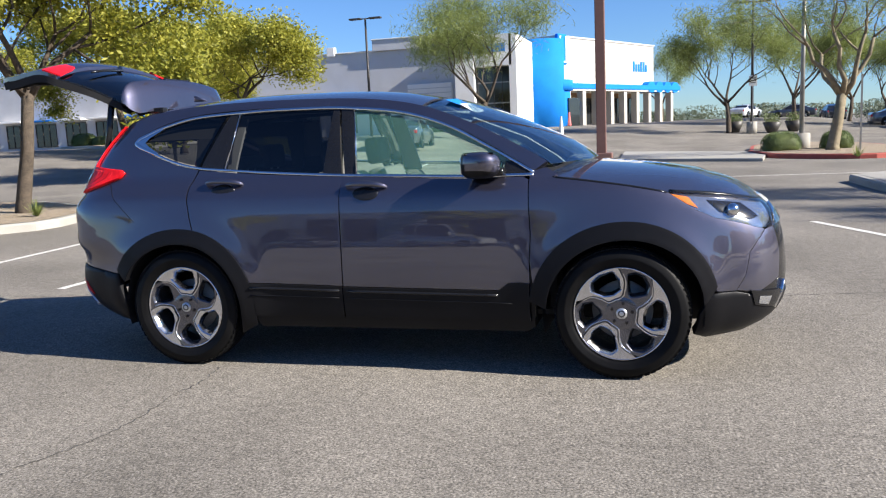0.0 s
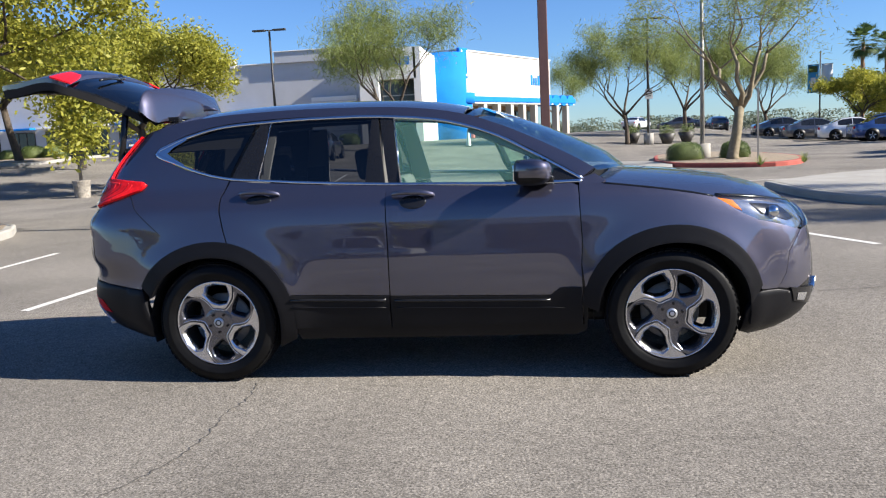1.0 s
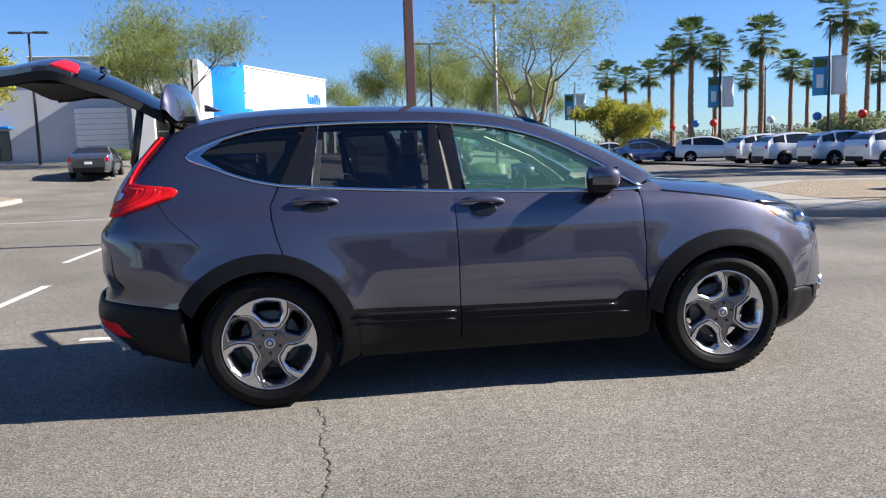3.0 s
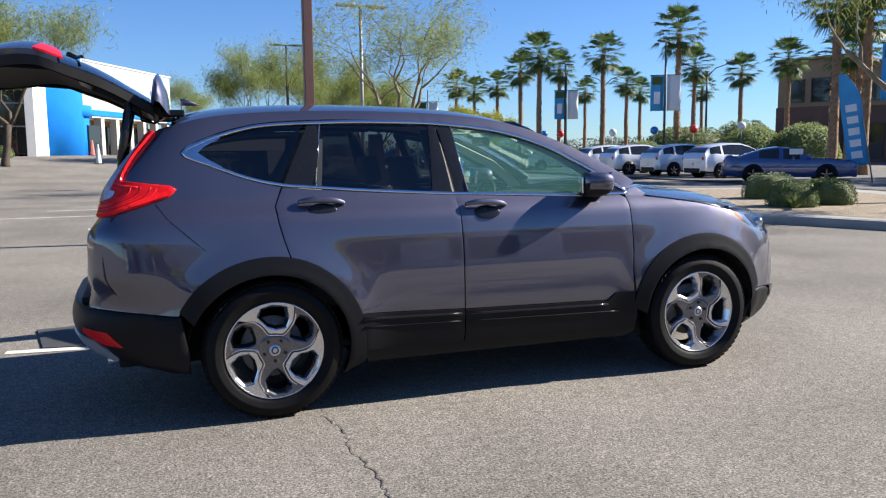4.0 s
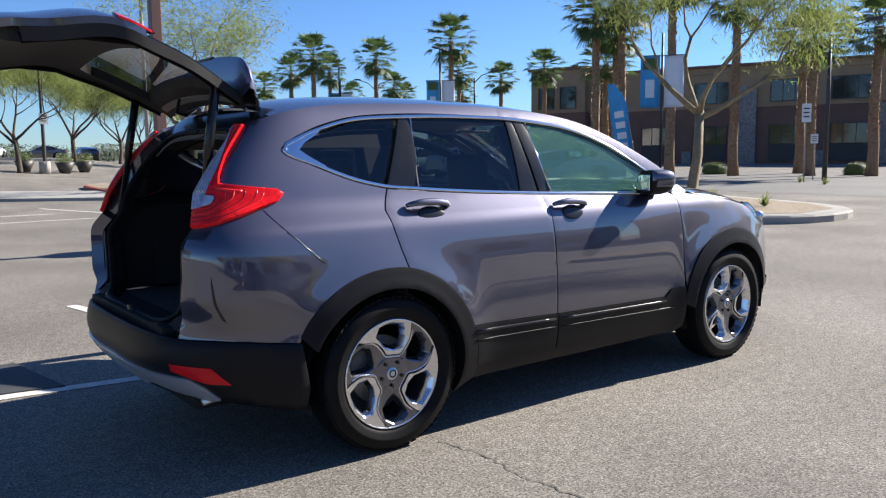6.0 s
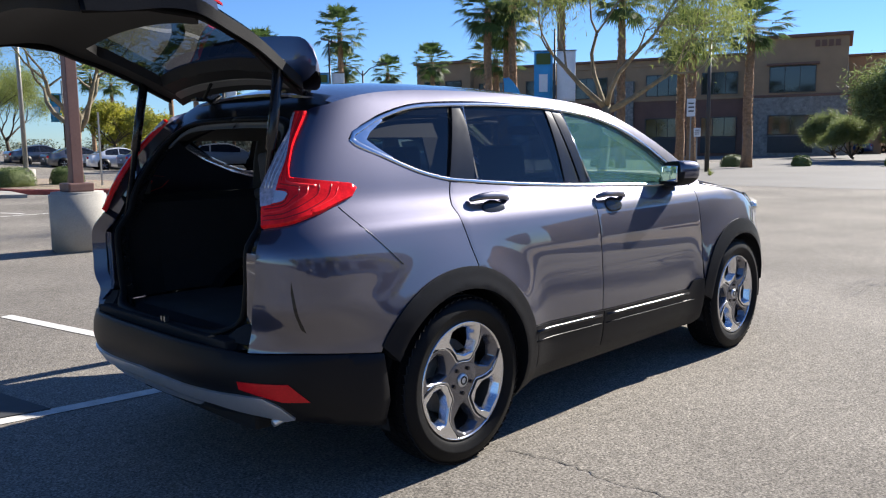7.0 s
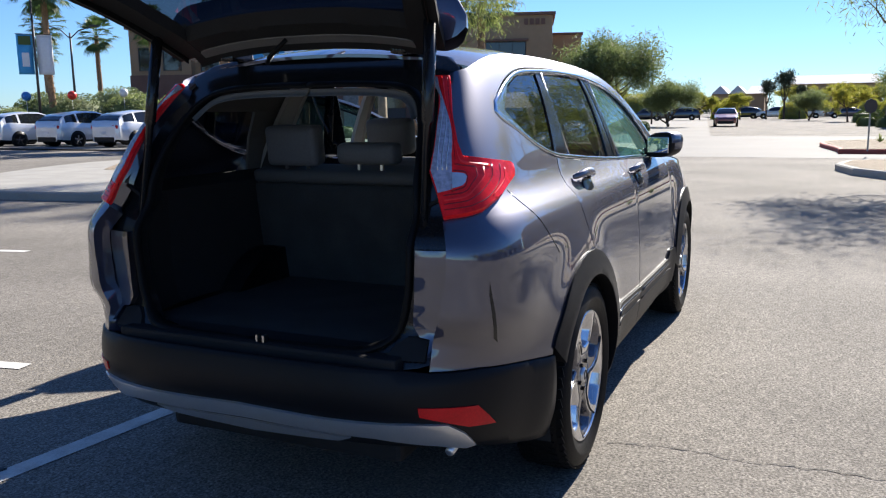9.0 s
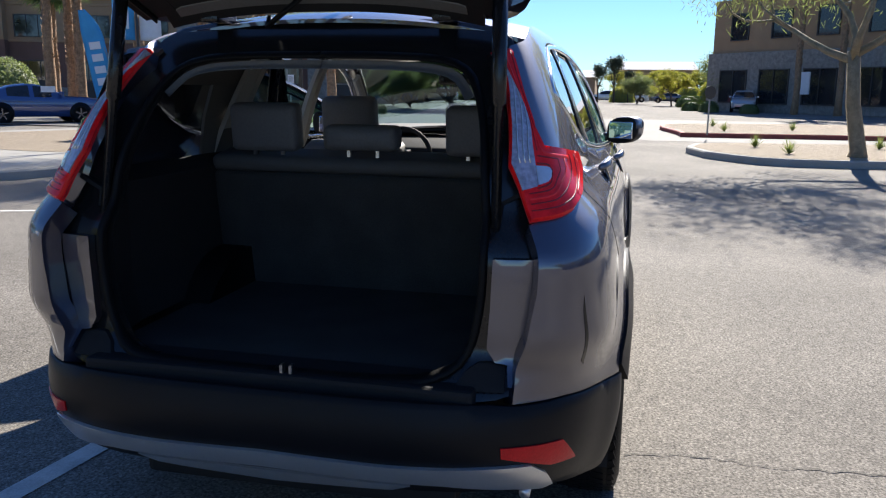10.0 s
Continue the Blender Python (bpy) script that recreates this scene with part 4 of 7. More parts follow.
# ---- wheels ----
def wheel_parts(hub):
    prof = [(0.256, -0.085), (0.266, -0.094), (0.280, -0.101), (0.300, -0.107), (0.306, -0.1095), (0.312, -0.107), (0.335, -0.102), (0.352, -0.090), (0.362, -0.066), (0.366, 0.0), (0.362, 0.066), (0.352, 0.090), (0.335, 0.102), (0.300, 0.108), (0.275, 0.098), (0.256, 0.085)]
    verts, faces = lathe(prof, 72)
    tyre = mesh_ob("tyre", verts, faces, RUBBER, hub, "black all-season tyre")
    bm = bmesh.new()
    for k in range(60):
        for j, yy in enumerate((-0.075, -0.038, 0.0, 0.038, 0.075)):
            r = 0.3645 if abs(yy) < 0.07 else 0.3585
            m = Matrix.Rotation(2 * math.pi * (k + 0.5 * (j % 2)) / 60, 4, "Y") @ Matrix.Translation((0, yy, r)) @ Matrix.Rotation(0.3 * (-1) ** j, 4, "Z")
            box(bm, (-0.0155, -0.0165, -0.004), (0.0155, 0.0165, 0.0022), 0, m)
    part("tread", bm, RUBBER, tyre)
    prof = [(0.258, 0.09), (0.257, -0.078), (0.250, -0.088), (0.246, -0.084), (0.242, -0.060), (0.228, -0.045), (0.220, 0.08)]
    verts, faces = lathe(prof, 56)
    mesh_ob("rim_barrel", verts, faces, RIM_BACK, hub)
    verts, faces = lathe([(0.2575, -0.080), (0.2560, -0.0935), (0.2505, -0.0935), (0.247, -0.082)], 64)
    mesh_ob("rim_lip", verts, faces, RIM_CUT, hub)
    verts, faces = lathe([(0.0, 0.02), (0.16, 0.02), (0.165, 0.03), (0.16, 0.04), (0.0, 0.04)], 40)
    mesh_ob("brake_disc", verts, faces, POLE_GREY, hub)
    # Three machined U-shaped bands bend round every second opening; grey webs with an opening each lie between them.
    R = 0.250
    U = [(1.0, 51), (0.86, 39), (0.72, 28), (0.52, 20), (0.385, 16), (0.352, -7), (0.385, -30), (0.52, -34.5), (0.70, -35), (0.86, -31), (1.0, -27)]
    NEAR = [(0.80, 23), (0.93, 15), (0.955, 0), (0.945, -19), (0.73, -27.5), (0.53, -29), (0.445, -7), (0.53, 14), (0.66, 19)]
    BETWEEN = [(0.87, -39), (0.945, -49), (0.945, -61), (0.85, -74), (0.67, -81), (0.46, -68), (0.41, -56), (0.56, -43), (0.74, -40)]

    def flat_points(line, turn):
        return [np.array((R * r * math.cos(radians(g + turn)), R * r * math.sin(radians(g + turn)))) for r, g in line]

    def dish(q):
        return -0.076 - 0.016 * min(1.0, math.hypot(*q) / R) ** 1.5

    def ring_faces(name, outer, inner, drop, mat, label, wall=0.040, bevel=0.007):
        """A web between two outlines, sampled by angle round the inner one's middle, with a bevelled wall down into the opening."""
        mid = sum(inner) / len(inner)

        def cast(poly, w):
            d = np.array((math.cos(w), math.sin(w)))
            best = 0.0
            for a, b in zip(poly, poly[1:] + poly[:1]):
                e = b - a
                den = d[0] * e[1] - d[1] * e[0]
                if abs(den) < 1e-12:
                    continue
                far = ((a - mid)[0] * e[1] - (a - mid)[1] * e[0]) / den
                t = ((a - mid)[0] * d[1] - (a - mid)[1] * d[0]) / den
                if far > 0 and -1e-9 <= t <= 1 + 1e-9:
                    best = max(best, far)
            return mid + d * best

        n = 56
        vs, fs = [], []
        for k in range(n):
            w = 2 * math.pi * k / n
            o, c = cast(outer, w), cast(inner, w)
            d = (mid - c) / (np.linalg.norm(mid - c) + 1e-9)
            for q, dy in ((o, drop + 0.010), (o, drop), (c - d * bevel, drop), (c, drop + bevel * 0.8), (c + d * 0.014, drop + wall)):
                vs.append((q[0], dish(q) + dy, q[1]))
        for k in range(n):
            m_ = (k + 1) % n
            for c in range(4):
                fs.append((k * 5 + c, k * 5 + c + 1, m_ * 5 + c + 1, m_ * 5 + c))
        ob = mesh_ob(name, vs, fs, mat, hub, label)
        bm = bmesh.new()
        bm.from_mesh(ob.data)
        bmesh.ops.recalc_face_normals(bm, faces=bm.faces)
        if sum(f.normal.y * f.calc_area() for f in bm.faces) > 0:
            bmesh.ops.reverse_faces(bm, faces=bm.faces)
        bm.to_mesh(ob.data)
        bm.free()
        ob.data.set_sharp_from_angle(angle=radians(28))
        return ob

    def groove(line, name, half, lift, mat):
        pts = [np.array(p) for p in curve([tuple(p) for p in line], 0.01)]
        vs, fs = [], []
        for i, p in enumerate(pts):
            t = pts[min(i + 1, len(pts) - 1)] - pts[max(i - 1, 0)]
            nn = np.array((-t[1], t[0])) / (np.linalg.norm(t) + 1e-9)
            for off, dy in ((-half, 0.004), (-half * 0.8, 0.0), (half * 0.8, 0.0), (half, 0.004)):
                q = p + nn * off
                vs.append((q[0], dish(q) + dy - lift, q[1]))
        for i in range(len(pts) - 1):
            fs += [(i * 4 + c, i * 4 + c + 1, i * 4 + 5 + c, i * 4 + 4 + c) for c in range(3)]
        return mesh_ob(name, vs, fs, mat, hub)

    def densify(line, n=6):
        out = []
        for a, b in zip(line, line[1:]):
            out += [a + (b - a) * k / n for k in range(n)]
        return out + [line[-1]]

    for k in range(3):
        turn = 92 + 120 * k
        u = densify(flat_points(U, turn))
        rim_arc = flat_points([(1.0, g) for g in np.linspace(-27, 51, 14)], turn)[1:-1]
        ring_faces("machined_band", u + rim_arc, flat_points(NEAR, turn), 0.0, RIM_CUT, "bright machined spoke band")
        nxt = densify(flat_points(U, turn - 120))
        web = u[len(u) // 2 + 1:] + flat_points([(1.0, g) for g in np.linspace(-27, -69, 9)], turn)[1:-1] + nxt[: len(nxt) // 2] + flat_points([(0.30, -120), (0.30, -64), (0.30, -8)], turn)
        ring_faces("spoke_web", web, flat_points(BETWEEN, turn), 0.005, RIM_DARK, "dark grey spoke web")
        groove(flat_points(U, turn), "band_groove", 0.0022, 0.0012, RIM_BACK)
        mid_u = flat_points([(0.75, -2)], turn)[0]
        away = [p + (p - mid_u) / np.linalg.norm(p - mid_u) * 0.0085 for p in flat_points(U, turn)[:-1]]
        groove(away[1:], "band_edge", 0.0046, -0.003, RIM_CUT)
    verts, faces = lathe([(0.0, -0.076), (0.060, -0.076), (0.088, -0.0755), (0.097, -0.070), (0.097, 0.0)], 40)
    mesh_ob("hub_face", verts, faces, RIM_DARK, hub, "dark grey wheel hub")
    verts, faces = lathe([(0.0, -0.086), (0.026, -0.085), (0.030, -0.081), (0.031, -0.06)], 24)
    cap = mesh_ob("centre_cap", verts, faces, SILVER_TRIM, hub)
    verts, faces = lathe([(0.012, -0.0850), (0.013, -0.0875), (0.019, -0.0875), (0.020, -0.0845)], 20)
    mesh_ob("cap_mark", verts, faces, RIM_BACK, cap)
    for k in range(5):
        w = 2 * math.pi * (k + 0.5) / 5 + math.pi / 2
        bm = bmesh.new()
        cyl(bm, 0.0095, 0.0085, 0.03, Matrix.Translation((0.057 * math.cos(w), -0.070, 0.057 * math.sin(w))) @ Matrix.Rotation(radians(90), 4, "X"), 6)
        part("wheel_nut", bm, GLOSS_BLACK, hub)


hub = tagged(new("wheel"), "two-tone alloy wheel with bent machined spokes")
hub.parent = car
wheel_parts(hub)
hub.matrix_basis = pose(-1.33, -0.815, 0.365, 0, 0, 0)
for x, y, spin, flip in ((1.33, -0.815, -28, 0), (-1.33, 0.815, 20, 180), (1.33, 0.815, 47, 180)):
    copy_thing(hub, pose(x, y, 0.365, 0, spin, flip))
# dark wheel wells and underbody
for x in (-1.33, 1.33):
    for s in (1, -1):
        verts, faces = [], []
        for k in range(25):
            w = radians(-10 + 206 * k / 24)
            for yy in (-0.885, -0.50):
                verts.append((x + 0.43 * math.cos(w), s * yy, 0.365 + 0.43 * math.sin(w)))
        for k in range(24):
            faces.append((2 * k, 2 * k + 1, 2 * k + 3, 2 * k + 2))
        n = len(verts)
        verts.append((x, -0.50 * s, 0.30))
        faces += [(2 * k + 1, 2 * k + 3, n) for k in range(24)]
        mesh_ob("wheel_well", verts, faces, TRIM_DARK, car, "black plastic wheel arch liner")
boxes("underbody", [((-2.1, -0.48, 0.24), (2.0, 0.48, 0.34)), ((-0.85, -0.78, 0.245), (0.85, 0.78, 0.32))], TRIM_DARK, car, "", 0.02)


# ---- lamps, mirrors, tailgate, cabin ----
LAMP = [(-2.17, 1.497), (-2.04, 1.497), (-2.12, 1.36), (-2.150, 1.285), (-2.135, 1.252), (-2.00, 1.241), (-1.82, 1.224), (-1.785, 1.205), (-1.815, 1.17), (-1.97, 1.12), (-2.12, 1.088), (-2.32, 1.070), (-2.335, 1.145), (-2.352, 1.205), (-2.335, 1.25), (-2.295, 1.35), (-2.22, 1.497)]
for s in (1, -1):
    lamp = tagged(new("tail_lamp"), "tall red L-shaped tail lamp with a clear reversing lens")
    lamp.parent = car
    panel("housing", [tuple(p) for p in LAMP], RED_DEEP, lamp, out=0.005, thick=0.010, side=s, step=0.02, roll=0.002, label="deep red reflector housing")
    lens = panel("lens", [tuple(p) for p in LAMP], RED_SHELL, lamp, out=0.018, thick=0.013, side=s, step=0.02, roll=0.008, label="glossy red outer lens")
    panel("clear_strip", [(-2.213, 1.488), (-2.135, 1.488), (-2.205, 1.36), (-2.247, 1.285), (-2.264, 1.25), (-2.272, 1.212), (-2.284, 1.15), (-2.331, 1.142), (-2.347, 1.205), (-2.330, 1.25), (-2.290, 1.35)], LAMP_STRIPE, lamp, out=0.0205, thick=0.012, side=s, step=0.02, label="clear lens strip")
    panel("reversing_lens", [(-2.276, 1.198), (-2.168, 1.193), (-2.155, 1.185), (-2.190, 1.170), (-2.235, 1.159), (-2.282, 1.152)], LAMP_CLEAR, lamp, out=0.0225, thick=0.013, side=s, step=0.012, label="clear reversing lens")
    strip("reversing_lens_edge", curve([(-2.268, 1.204), (-2.158, 1.199), (-2.142, 1.186), (-2.185, 1.164), (-2.235, 1.152), (-2.285, 1.145)], 0.015), 0.006, RED_SHADE, lamp, out=0.0205, thick=0.004, side=s)
    for f in (0.22, 0.48, 0.74):
        strip("strip_flute", curve([(-2.213 + 0.078 * f, 1.48), (-2.290 + 0.085 * f, 1.355), (-2.330 + 0.066 * f, 1.25), (-2.336 + 0.060 * f, 1.205)], 0.02), 0.007, LAMP_CLEAR, lamp, out=0.0225, thick=0.003, side=s)
    for nm, ln, wd, m_ in (("light_guide", [(-2.095, 1.488), (-2.165, 1.36), (-2.205, 1.285), (-2.215, 1.245), (-2.14, 1.228), (-1.99, 1.215)], 0.016, RED_BRIGHT),
                           ("stem_rib", [(-2.122, 1.488), (-2.193, 1.36), (-2.236, 1.285), (-2.250, 1.235)], 0.005, RED_SHADE),
                           ("stem_rib", [(-2.065, 1.488), (-2.138, 1.36), (-2.172, 1.29)], 0.004, RED_SHADE),
                           ("lens_rib", [(-2.255, 1.222), (-2.075, 1.213), (-2.078, 1.188), (-2.150, 1.155), (-2.230, 1.140), (-2.312, 1.134)], 0.0055, RED_SHADE),
                           ("light_guide", [(-2.03, 1.215), (-2.035, 1.188), (-2.120, 1.148), (-2.215, 1.129), (-2.312, 1.122)], 0.010, RED_BRIGHT),
                           ("lens_rib", [(-1.975, 1.222), (-1.985, 1.185), (-2.085, 1.138), (-2.19, 1.118), (-2.312, 1.110)], 0.0055, RED_SHADE),
                           ("lens_rib", [(-1.915, 1.218), (-1.945, 1.168), (-2.055, 1.122), (-2.17, 1.103), (-2.312, 1.094)], 0.0055, RED_SHADE),
                           ("light_guide", [(-1.885, 1.205), (-1.915, 1.165), (-2.03, 1.122)], 0.008, RED_BRIGHT)):
        strip(nm, curve(ln, 0.015), wd, m_, lamp, out=0.0192, thick=0.003, side=s)
    # rear reflector, silver skid, cut lines
    panel("rear_reflector", [(-2.425, 0.514), (-2.215, 0.503), (-2.116, 0.427), (-2.248, 0.435), (-2.34, 0.462), (-2.42, 0.485)], RED_LENS, car, out=0.010, thick=0.01, side=s, step=0.02, label="red reflector in the bumper")
    # head lamp
    hl = tagged(new("head_lamp"), "clear swept-back head lamp with an amber corner")
    hl.parent = car
    HL = [(1.595, 1.012), (1.735, 0.918), (1.85, 0.872), (2.1, 0.832), (2.30, 0.797), (2.43, 0.83), (2.58, 0.92), (2.3, 0.952), (1.93, 0.984)]
    panel("housing", HL, HEAD_CLEAR, hl, out=-0.012, thick=0.05, side=s, step=0.03)
    panel("amber_corner", [(1.605, 1.005), (1.69, 0.948), (1.75, 0.925), (1.71, 0.985)], AMBER, hl, out=-0.008, thick=0.01, side=s, step=0.03, label="amber marker")
    panel("dark_bezel", [(1.84, 0.965), (1.90, 0.90), (2.2, 0.85), (2.3, 0.86), (2.2, 0.94)], GLOSS_BLACK, hl, out=-0.008, thick=0.01, side=s, step=0.03)
    g = panel("lens", HL, GLASS_CLEAR, hl, out=0.006, thick=0.01, side=s, step=0.03, label="clear lens")
    g.visible_shadow = False
    at = hull(np.array([2.02]), np.array([0.905]), np.array([-0.004]))[0]
    bm = bmesh.new()
    bmesh.ops.create_uvsphere(bm, u_segments=18, v_segments=10, radius=0.036)
    pj = part("projector", bm, CHROME, hl, "", True)
    pj.location = (at[0], at[1] * s, at[2])
    strip("lamp_brow", curve([(1.60, 1.016), (1.93, 0.992), (2.3, 0.961), (2.58, 0.93)], 0.04), 0.014, GLOSS_BLACK, hl, out=0.006, side=s)
    # fog lamp pocket
    fog = tagged(new("fog_lamp"), "small fog lamp in a chrome-edged bumper pocket")
    fog.parent = car
    panel("pocket", [(2.10, 0.475), (2.45, 0.45), (2.40, 0.36), (2.16, 0.395)], GLOSS_BLACK, fog, out=0.012, thick=0.02, side=s, step=0.03)
    strip("chrome_edge", [(2.47, 0.50), (2.46, 0.44), (2.41, 0.355)], 0.012, CHROME, fog, out=0.018, side=s)
    panel("lens", [(2.2, 0.44), (2.32, 0.43), (2.30, 0.385), (2.2, 0.40)], HEAD_CLEAR, fog, out=0.016, thick=0.01, side=s, step=0.03)
    # mouldings on the cladding
    for nm, ln, wd, ou in (("cladding_ridge", [(-0.86, 0.497), (-0.29, 0.483)], 0.017, 0.017), ("cladding_ridge", [(-0.24, 0.480), (0.40, 0.468), (0.66, 0.463)], 0.017, 0.017),
                           ("cladding_groove", [(-0.86, 0.452), (-0.29, 0.440)], 0.008, 0.014), ("cladding_groove", [(-0.24, 0.438), (0.40, 0.425), (0.74, 0.418)], 0.008, 0.014)):
        if s > 0:
            strip(nm, curve(ln, 0.08), wd, GLOSS_BLACK if nm == "cladding_ridge" else CLADDING, car, out=ou, side=s)
    if s > 0:
        strip("filler_flap_gap", curve([(-1.885, 1.138), (-1.76, 1.02), (-1.635, 0.905)], 0.03), 0.004, GLOSS_BLACK, car, out=0.0012, side=s)
    # bright vertical bars on the window frames
    if s > 0:
        strip("pillar_bead", [(-1.062, 1.212), (-1.005, 1.545)], 0.007, CHROME, car, out=0.001, side=s)
        strip("pillar_bead", [(-0.188, 1.150), (-0.240, 1.545)], 0.007, CHROME, car, out=0.001, side=s)
    # door mirror
    mir = tagged(new("door_mirror"), "grey door mirror with a black lower shell")
    mir.parent = car
    bm = bmesh.new()
    bmesh.ops.create_uvsphere(bm, u_segments=28, v_segments=16, radius=1.0)
    for v in bm.verts:
        x, y, z = v.co
        sx = math.copysign(abs(x) ** 0.75, x)
        v.co = (0.115 * sx + 0.012 * z, 0.090 * math.copysign(abs(y) ** 0.7, y), 0.074 * math.copysign(abs(z) ** 0.75, z) + 0.012 * y * -1)
        if x < -0.25:
            v.co.x = -0.060 - 0.012 * (1 - (y * y + z * z) * 0.5)
    sh = part("shell", bm, [PAINT, CLADDING], mir, "", True)
    for poly in sh.data.polygons:
        poly.material_index = 1 if poly.center.z < -0.028 or poly.center.x < -0.052 else 0
    sh.location = (0.572, -0.880 * s, 1.185)
    sh.rotation_euler = (0, 0, radians(-20))
    sh.scale = (1, s, 1)
    bm = bmesh.new()
    box(bm, (-0.006, -0.068, -0.046), (0.004, 0.068, 0.046), 0.004)
    gl = part("mirror_glass", bm, MIRROR, mir, "mirror glass", True)
    gl.location = (0.5003, -0.8539 * s, 1.185)
    gl.rotation_euler = (0, 0, radians(-20 * s))
    bm = bmesh.new()
    box(bm, (0.56, -0.85, 1.125), (0.70, -0.72, 1.165), 0.016)
    st = part("stalk", bm, GLOSS_BLACK, mir, "", True)
    st.scale = (1, s, 1)
    strip("signal_bar", [(0.50, 1.19), (0.66, 1.20)], 0.008, GLOSS_BLACK, mir, out=0.185, thick=-0.17, side=s)
    panel("sail_trim", [(0.86, 1.128), (0.68, 1.128), (0.70, 1.20), (0.74, 1.198)], GLOSS_BLACK, mir, out=-0.004, thick=0.02, side=s)

# exhaust tip, roof fin, number plate left blank
bm = bmesh.new()
cyl(bm, 0.015, 0.017, 0.12, Matrix.Translation((-2.085, -0.675, 0.347)) @ Matrix.Rotation(radians(80), 4, "Y"), 18)
part("exhaust_tip", bm, SILVER_TRIM, car, "bright exhaust tip", True)
bm = bmesh.new()
bmesh.ops.create_cone(bm, cap_ends=True, segments=16, radius1=0.06, radius2=0.010, depth=0.042, matrix=Matrix.Translation((-1.64, 0, 1.688)))
for v in bm.verts:
    v.co.y *= 0.32
    if v.co.z > 1.695:
        v.co.x -= 0.05
part("roof_antenna", bm, PAINT, car, "shark-fin antenna", True)


# rear aperture: flanges between the hull's edge and the opening
def back_face(y, z, out=0.0):
    y, z = np.asarray(y, float), np.asarray(z, float)
    x = TAIL(z) + 0.075 + 0.30 * np.clip(np.abs(y) - 0.30, 0, None) ** 2 - np.asarray(out)
    return np.stack([x, -y, z], -1)


OPEN = [(0.0, 0.645), (0.30, 0.648), (0.44, 0.665), (0.515, 0.72), (0.545, 0.85), (0.55, 1.0), (0.54, 1.12), (0.52, 1.28), (0.485, 1.39), (0.44, 1.45), (0.36, 1.478), (0.2, 1.488), (0.0, 1.49)]
outer_edge = [(0.0, 1.60), (0.30, 1.598), (0.50, 1.575), (0.555, 1.54), (0.585, 1.47), (0.64, 1.33), (0.665, 1.2), (0.68, 1.08), (0.70, 0.98), (0.72, 0.85), (0.68, 0.72), (0.64, 0.63), (0.40, 0.60), (0.0, 0.60)]
for s in (1, -1):
    edge = [tuple(p) for p in curve(OPEN, 0.03)]
    panel("aperture_frame", edge + [tuple(p) for p in curve(outer_edge, 0.05)], GLOSS_BLACK, car, surface=back_face, step=0.04, thick=0.05, side=s, label="black body flange round the tailgate opening")
    strip("weather_seal", edge, 0.022, RUBBER, car, out=0.018, surface=back_face, side=s, label="black rubber weather seal")
    panel("lower_flange", [(0.578, 0.975), (0.678, 0.975), (0.674, 0.85), (0.660, 0.74), (0.640, 0.655), (0.630, 0.655), (0.622, 0.700), (0.590, 0.705), (0.568, 0.74), (0.574, 0.85)], PAINT, car, surface=back_face, out=0.028, thick=0.03, step=0.03, side=s)
    panel("gate_stop", [(0.49, 0.640), (0.622, 0.640), (0.616, 0.694), (0.575, 0.702), (0.545, 0.700), (0.515, 0.68)], TRIM_DARK, car, surface=back_face, out=0.016, thick=0.03, step=0.03, side=s, label="black rubber gate stop")
    strip("headliner_edge", [tuple(p) for p in curve([(0.0, 1.462), (0.2, 1.460), (0.35, 1.45), (0.42, 1.425), (0.462, 1.37)], 0.03)], 0.026, SEAT_GREY, car, out=-0.03, thick=0.02, surface=back_face, side=s)
    boxes("gutter_hinge", [((-1.83, s * 0.36 - 0.03, 1.585), (-1.70, s * 0.36 + 0.03, 1.625))], GLOSS_BLACK, car, "", 0.01)
    # side lining of the load bay, upper and lower
    verts, faces = [], []
    rows = [(0.655, 0.56), (0.80, 0.585), (0.98, 0.585), (1.10, 0.585), (1.14, 0.66), (1.28, 0.64), (1.40, 0.60), (1.50, 0.53)]
    xs_ = [-2.10, -1.9, -1.6, -1.3, -1.05]
    for z, y in rows:
        for k, x in enumerate(xs_):
            xx = max(x, float(TAIL(z)) + 0.09)
            verts.append((xx, -s * (y + (0.04 if k > 0 else 0.0)), z))
    n = len(xs_)
    for i in range(len(rows) - 1):
        for k in range(n - 1):
            if 4 <= i <= 5 and 1 <= k <= 2:
                continue
            a = i * n + k
            faces.append((a, a + 1, a + n + 1, a + n))
    low = [f for f in faces if max(f) < 5 * n]
    ob = mesh_ob("upper_lining", verts, [f for f in faces if max(f) >= 5 * n], TRIM_GREY, car, "grey upper side lining", smooth=False)
    ob.modifiers.new("thickness", "SOLIDIFY").thickness = 0.012
    ob = mesh_ob("bay_lining", verts, low, TRIM_DARK, car, "dark load bay side lining", smooth=False)
    sol = ob.modifiers.new("thickness", "SOLIDIFY")
    sol.thickness = 0.012
bm = bmesh.new()
box(bm, (-2.16, -0.57, 0.595), (-1.20, 0.57, 0.650), 0.012)
part("load_floor", bm, CARPET, car, "black carpeted load floor")
bm = bmesh.new()
box(bm, (-2.26, -0.55, 0.60), (-2.10, 0.55, 0.652), 0.012)
part("sill_plate", bm, TRIM_DARK, car, "black scuff plate")
boxes("striker", [((-2.245, -0.062, 0.652), (-2.225, -0.054, 0.675)), ((-2.245, -0.036, 0.652), (-2.225, -0.028, 0.675))], STEEL, car, "bright latch striker")
boxes("cabin_floor", [((-1.25, -0.78, 0.33), (0.95, 0.78, 0.36))], CARPET, car)
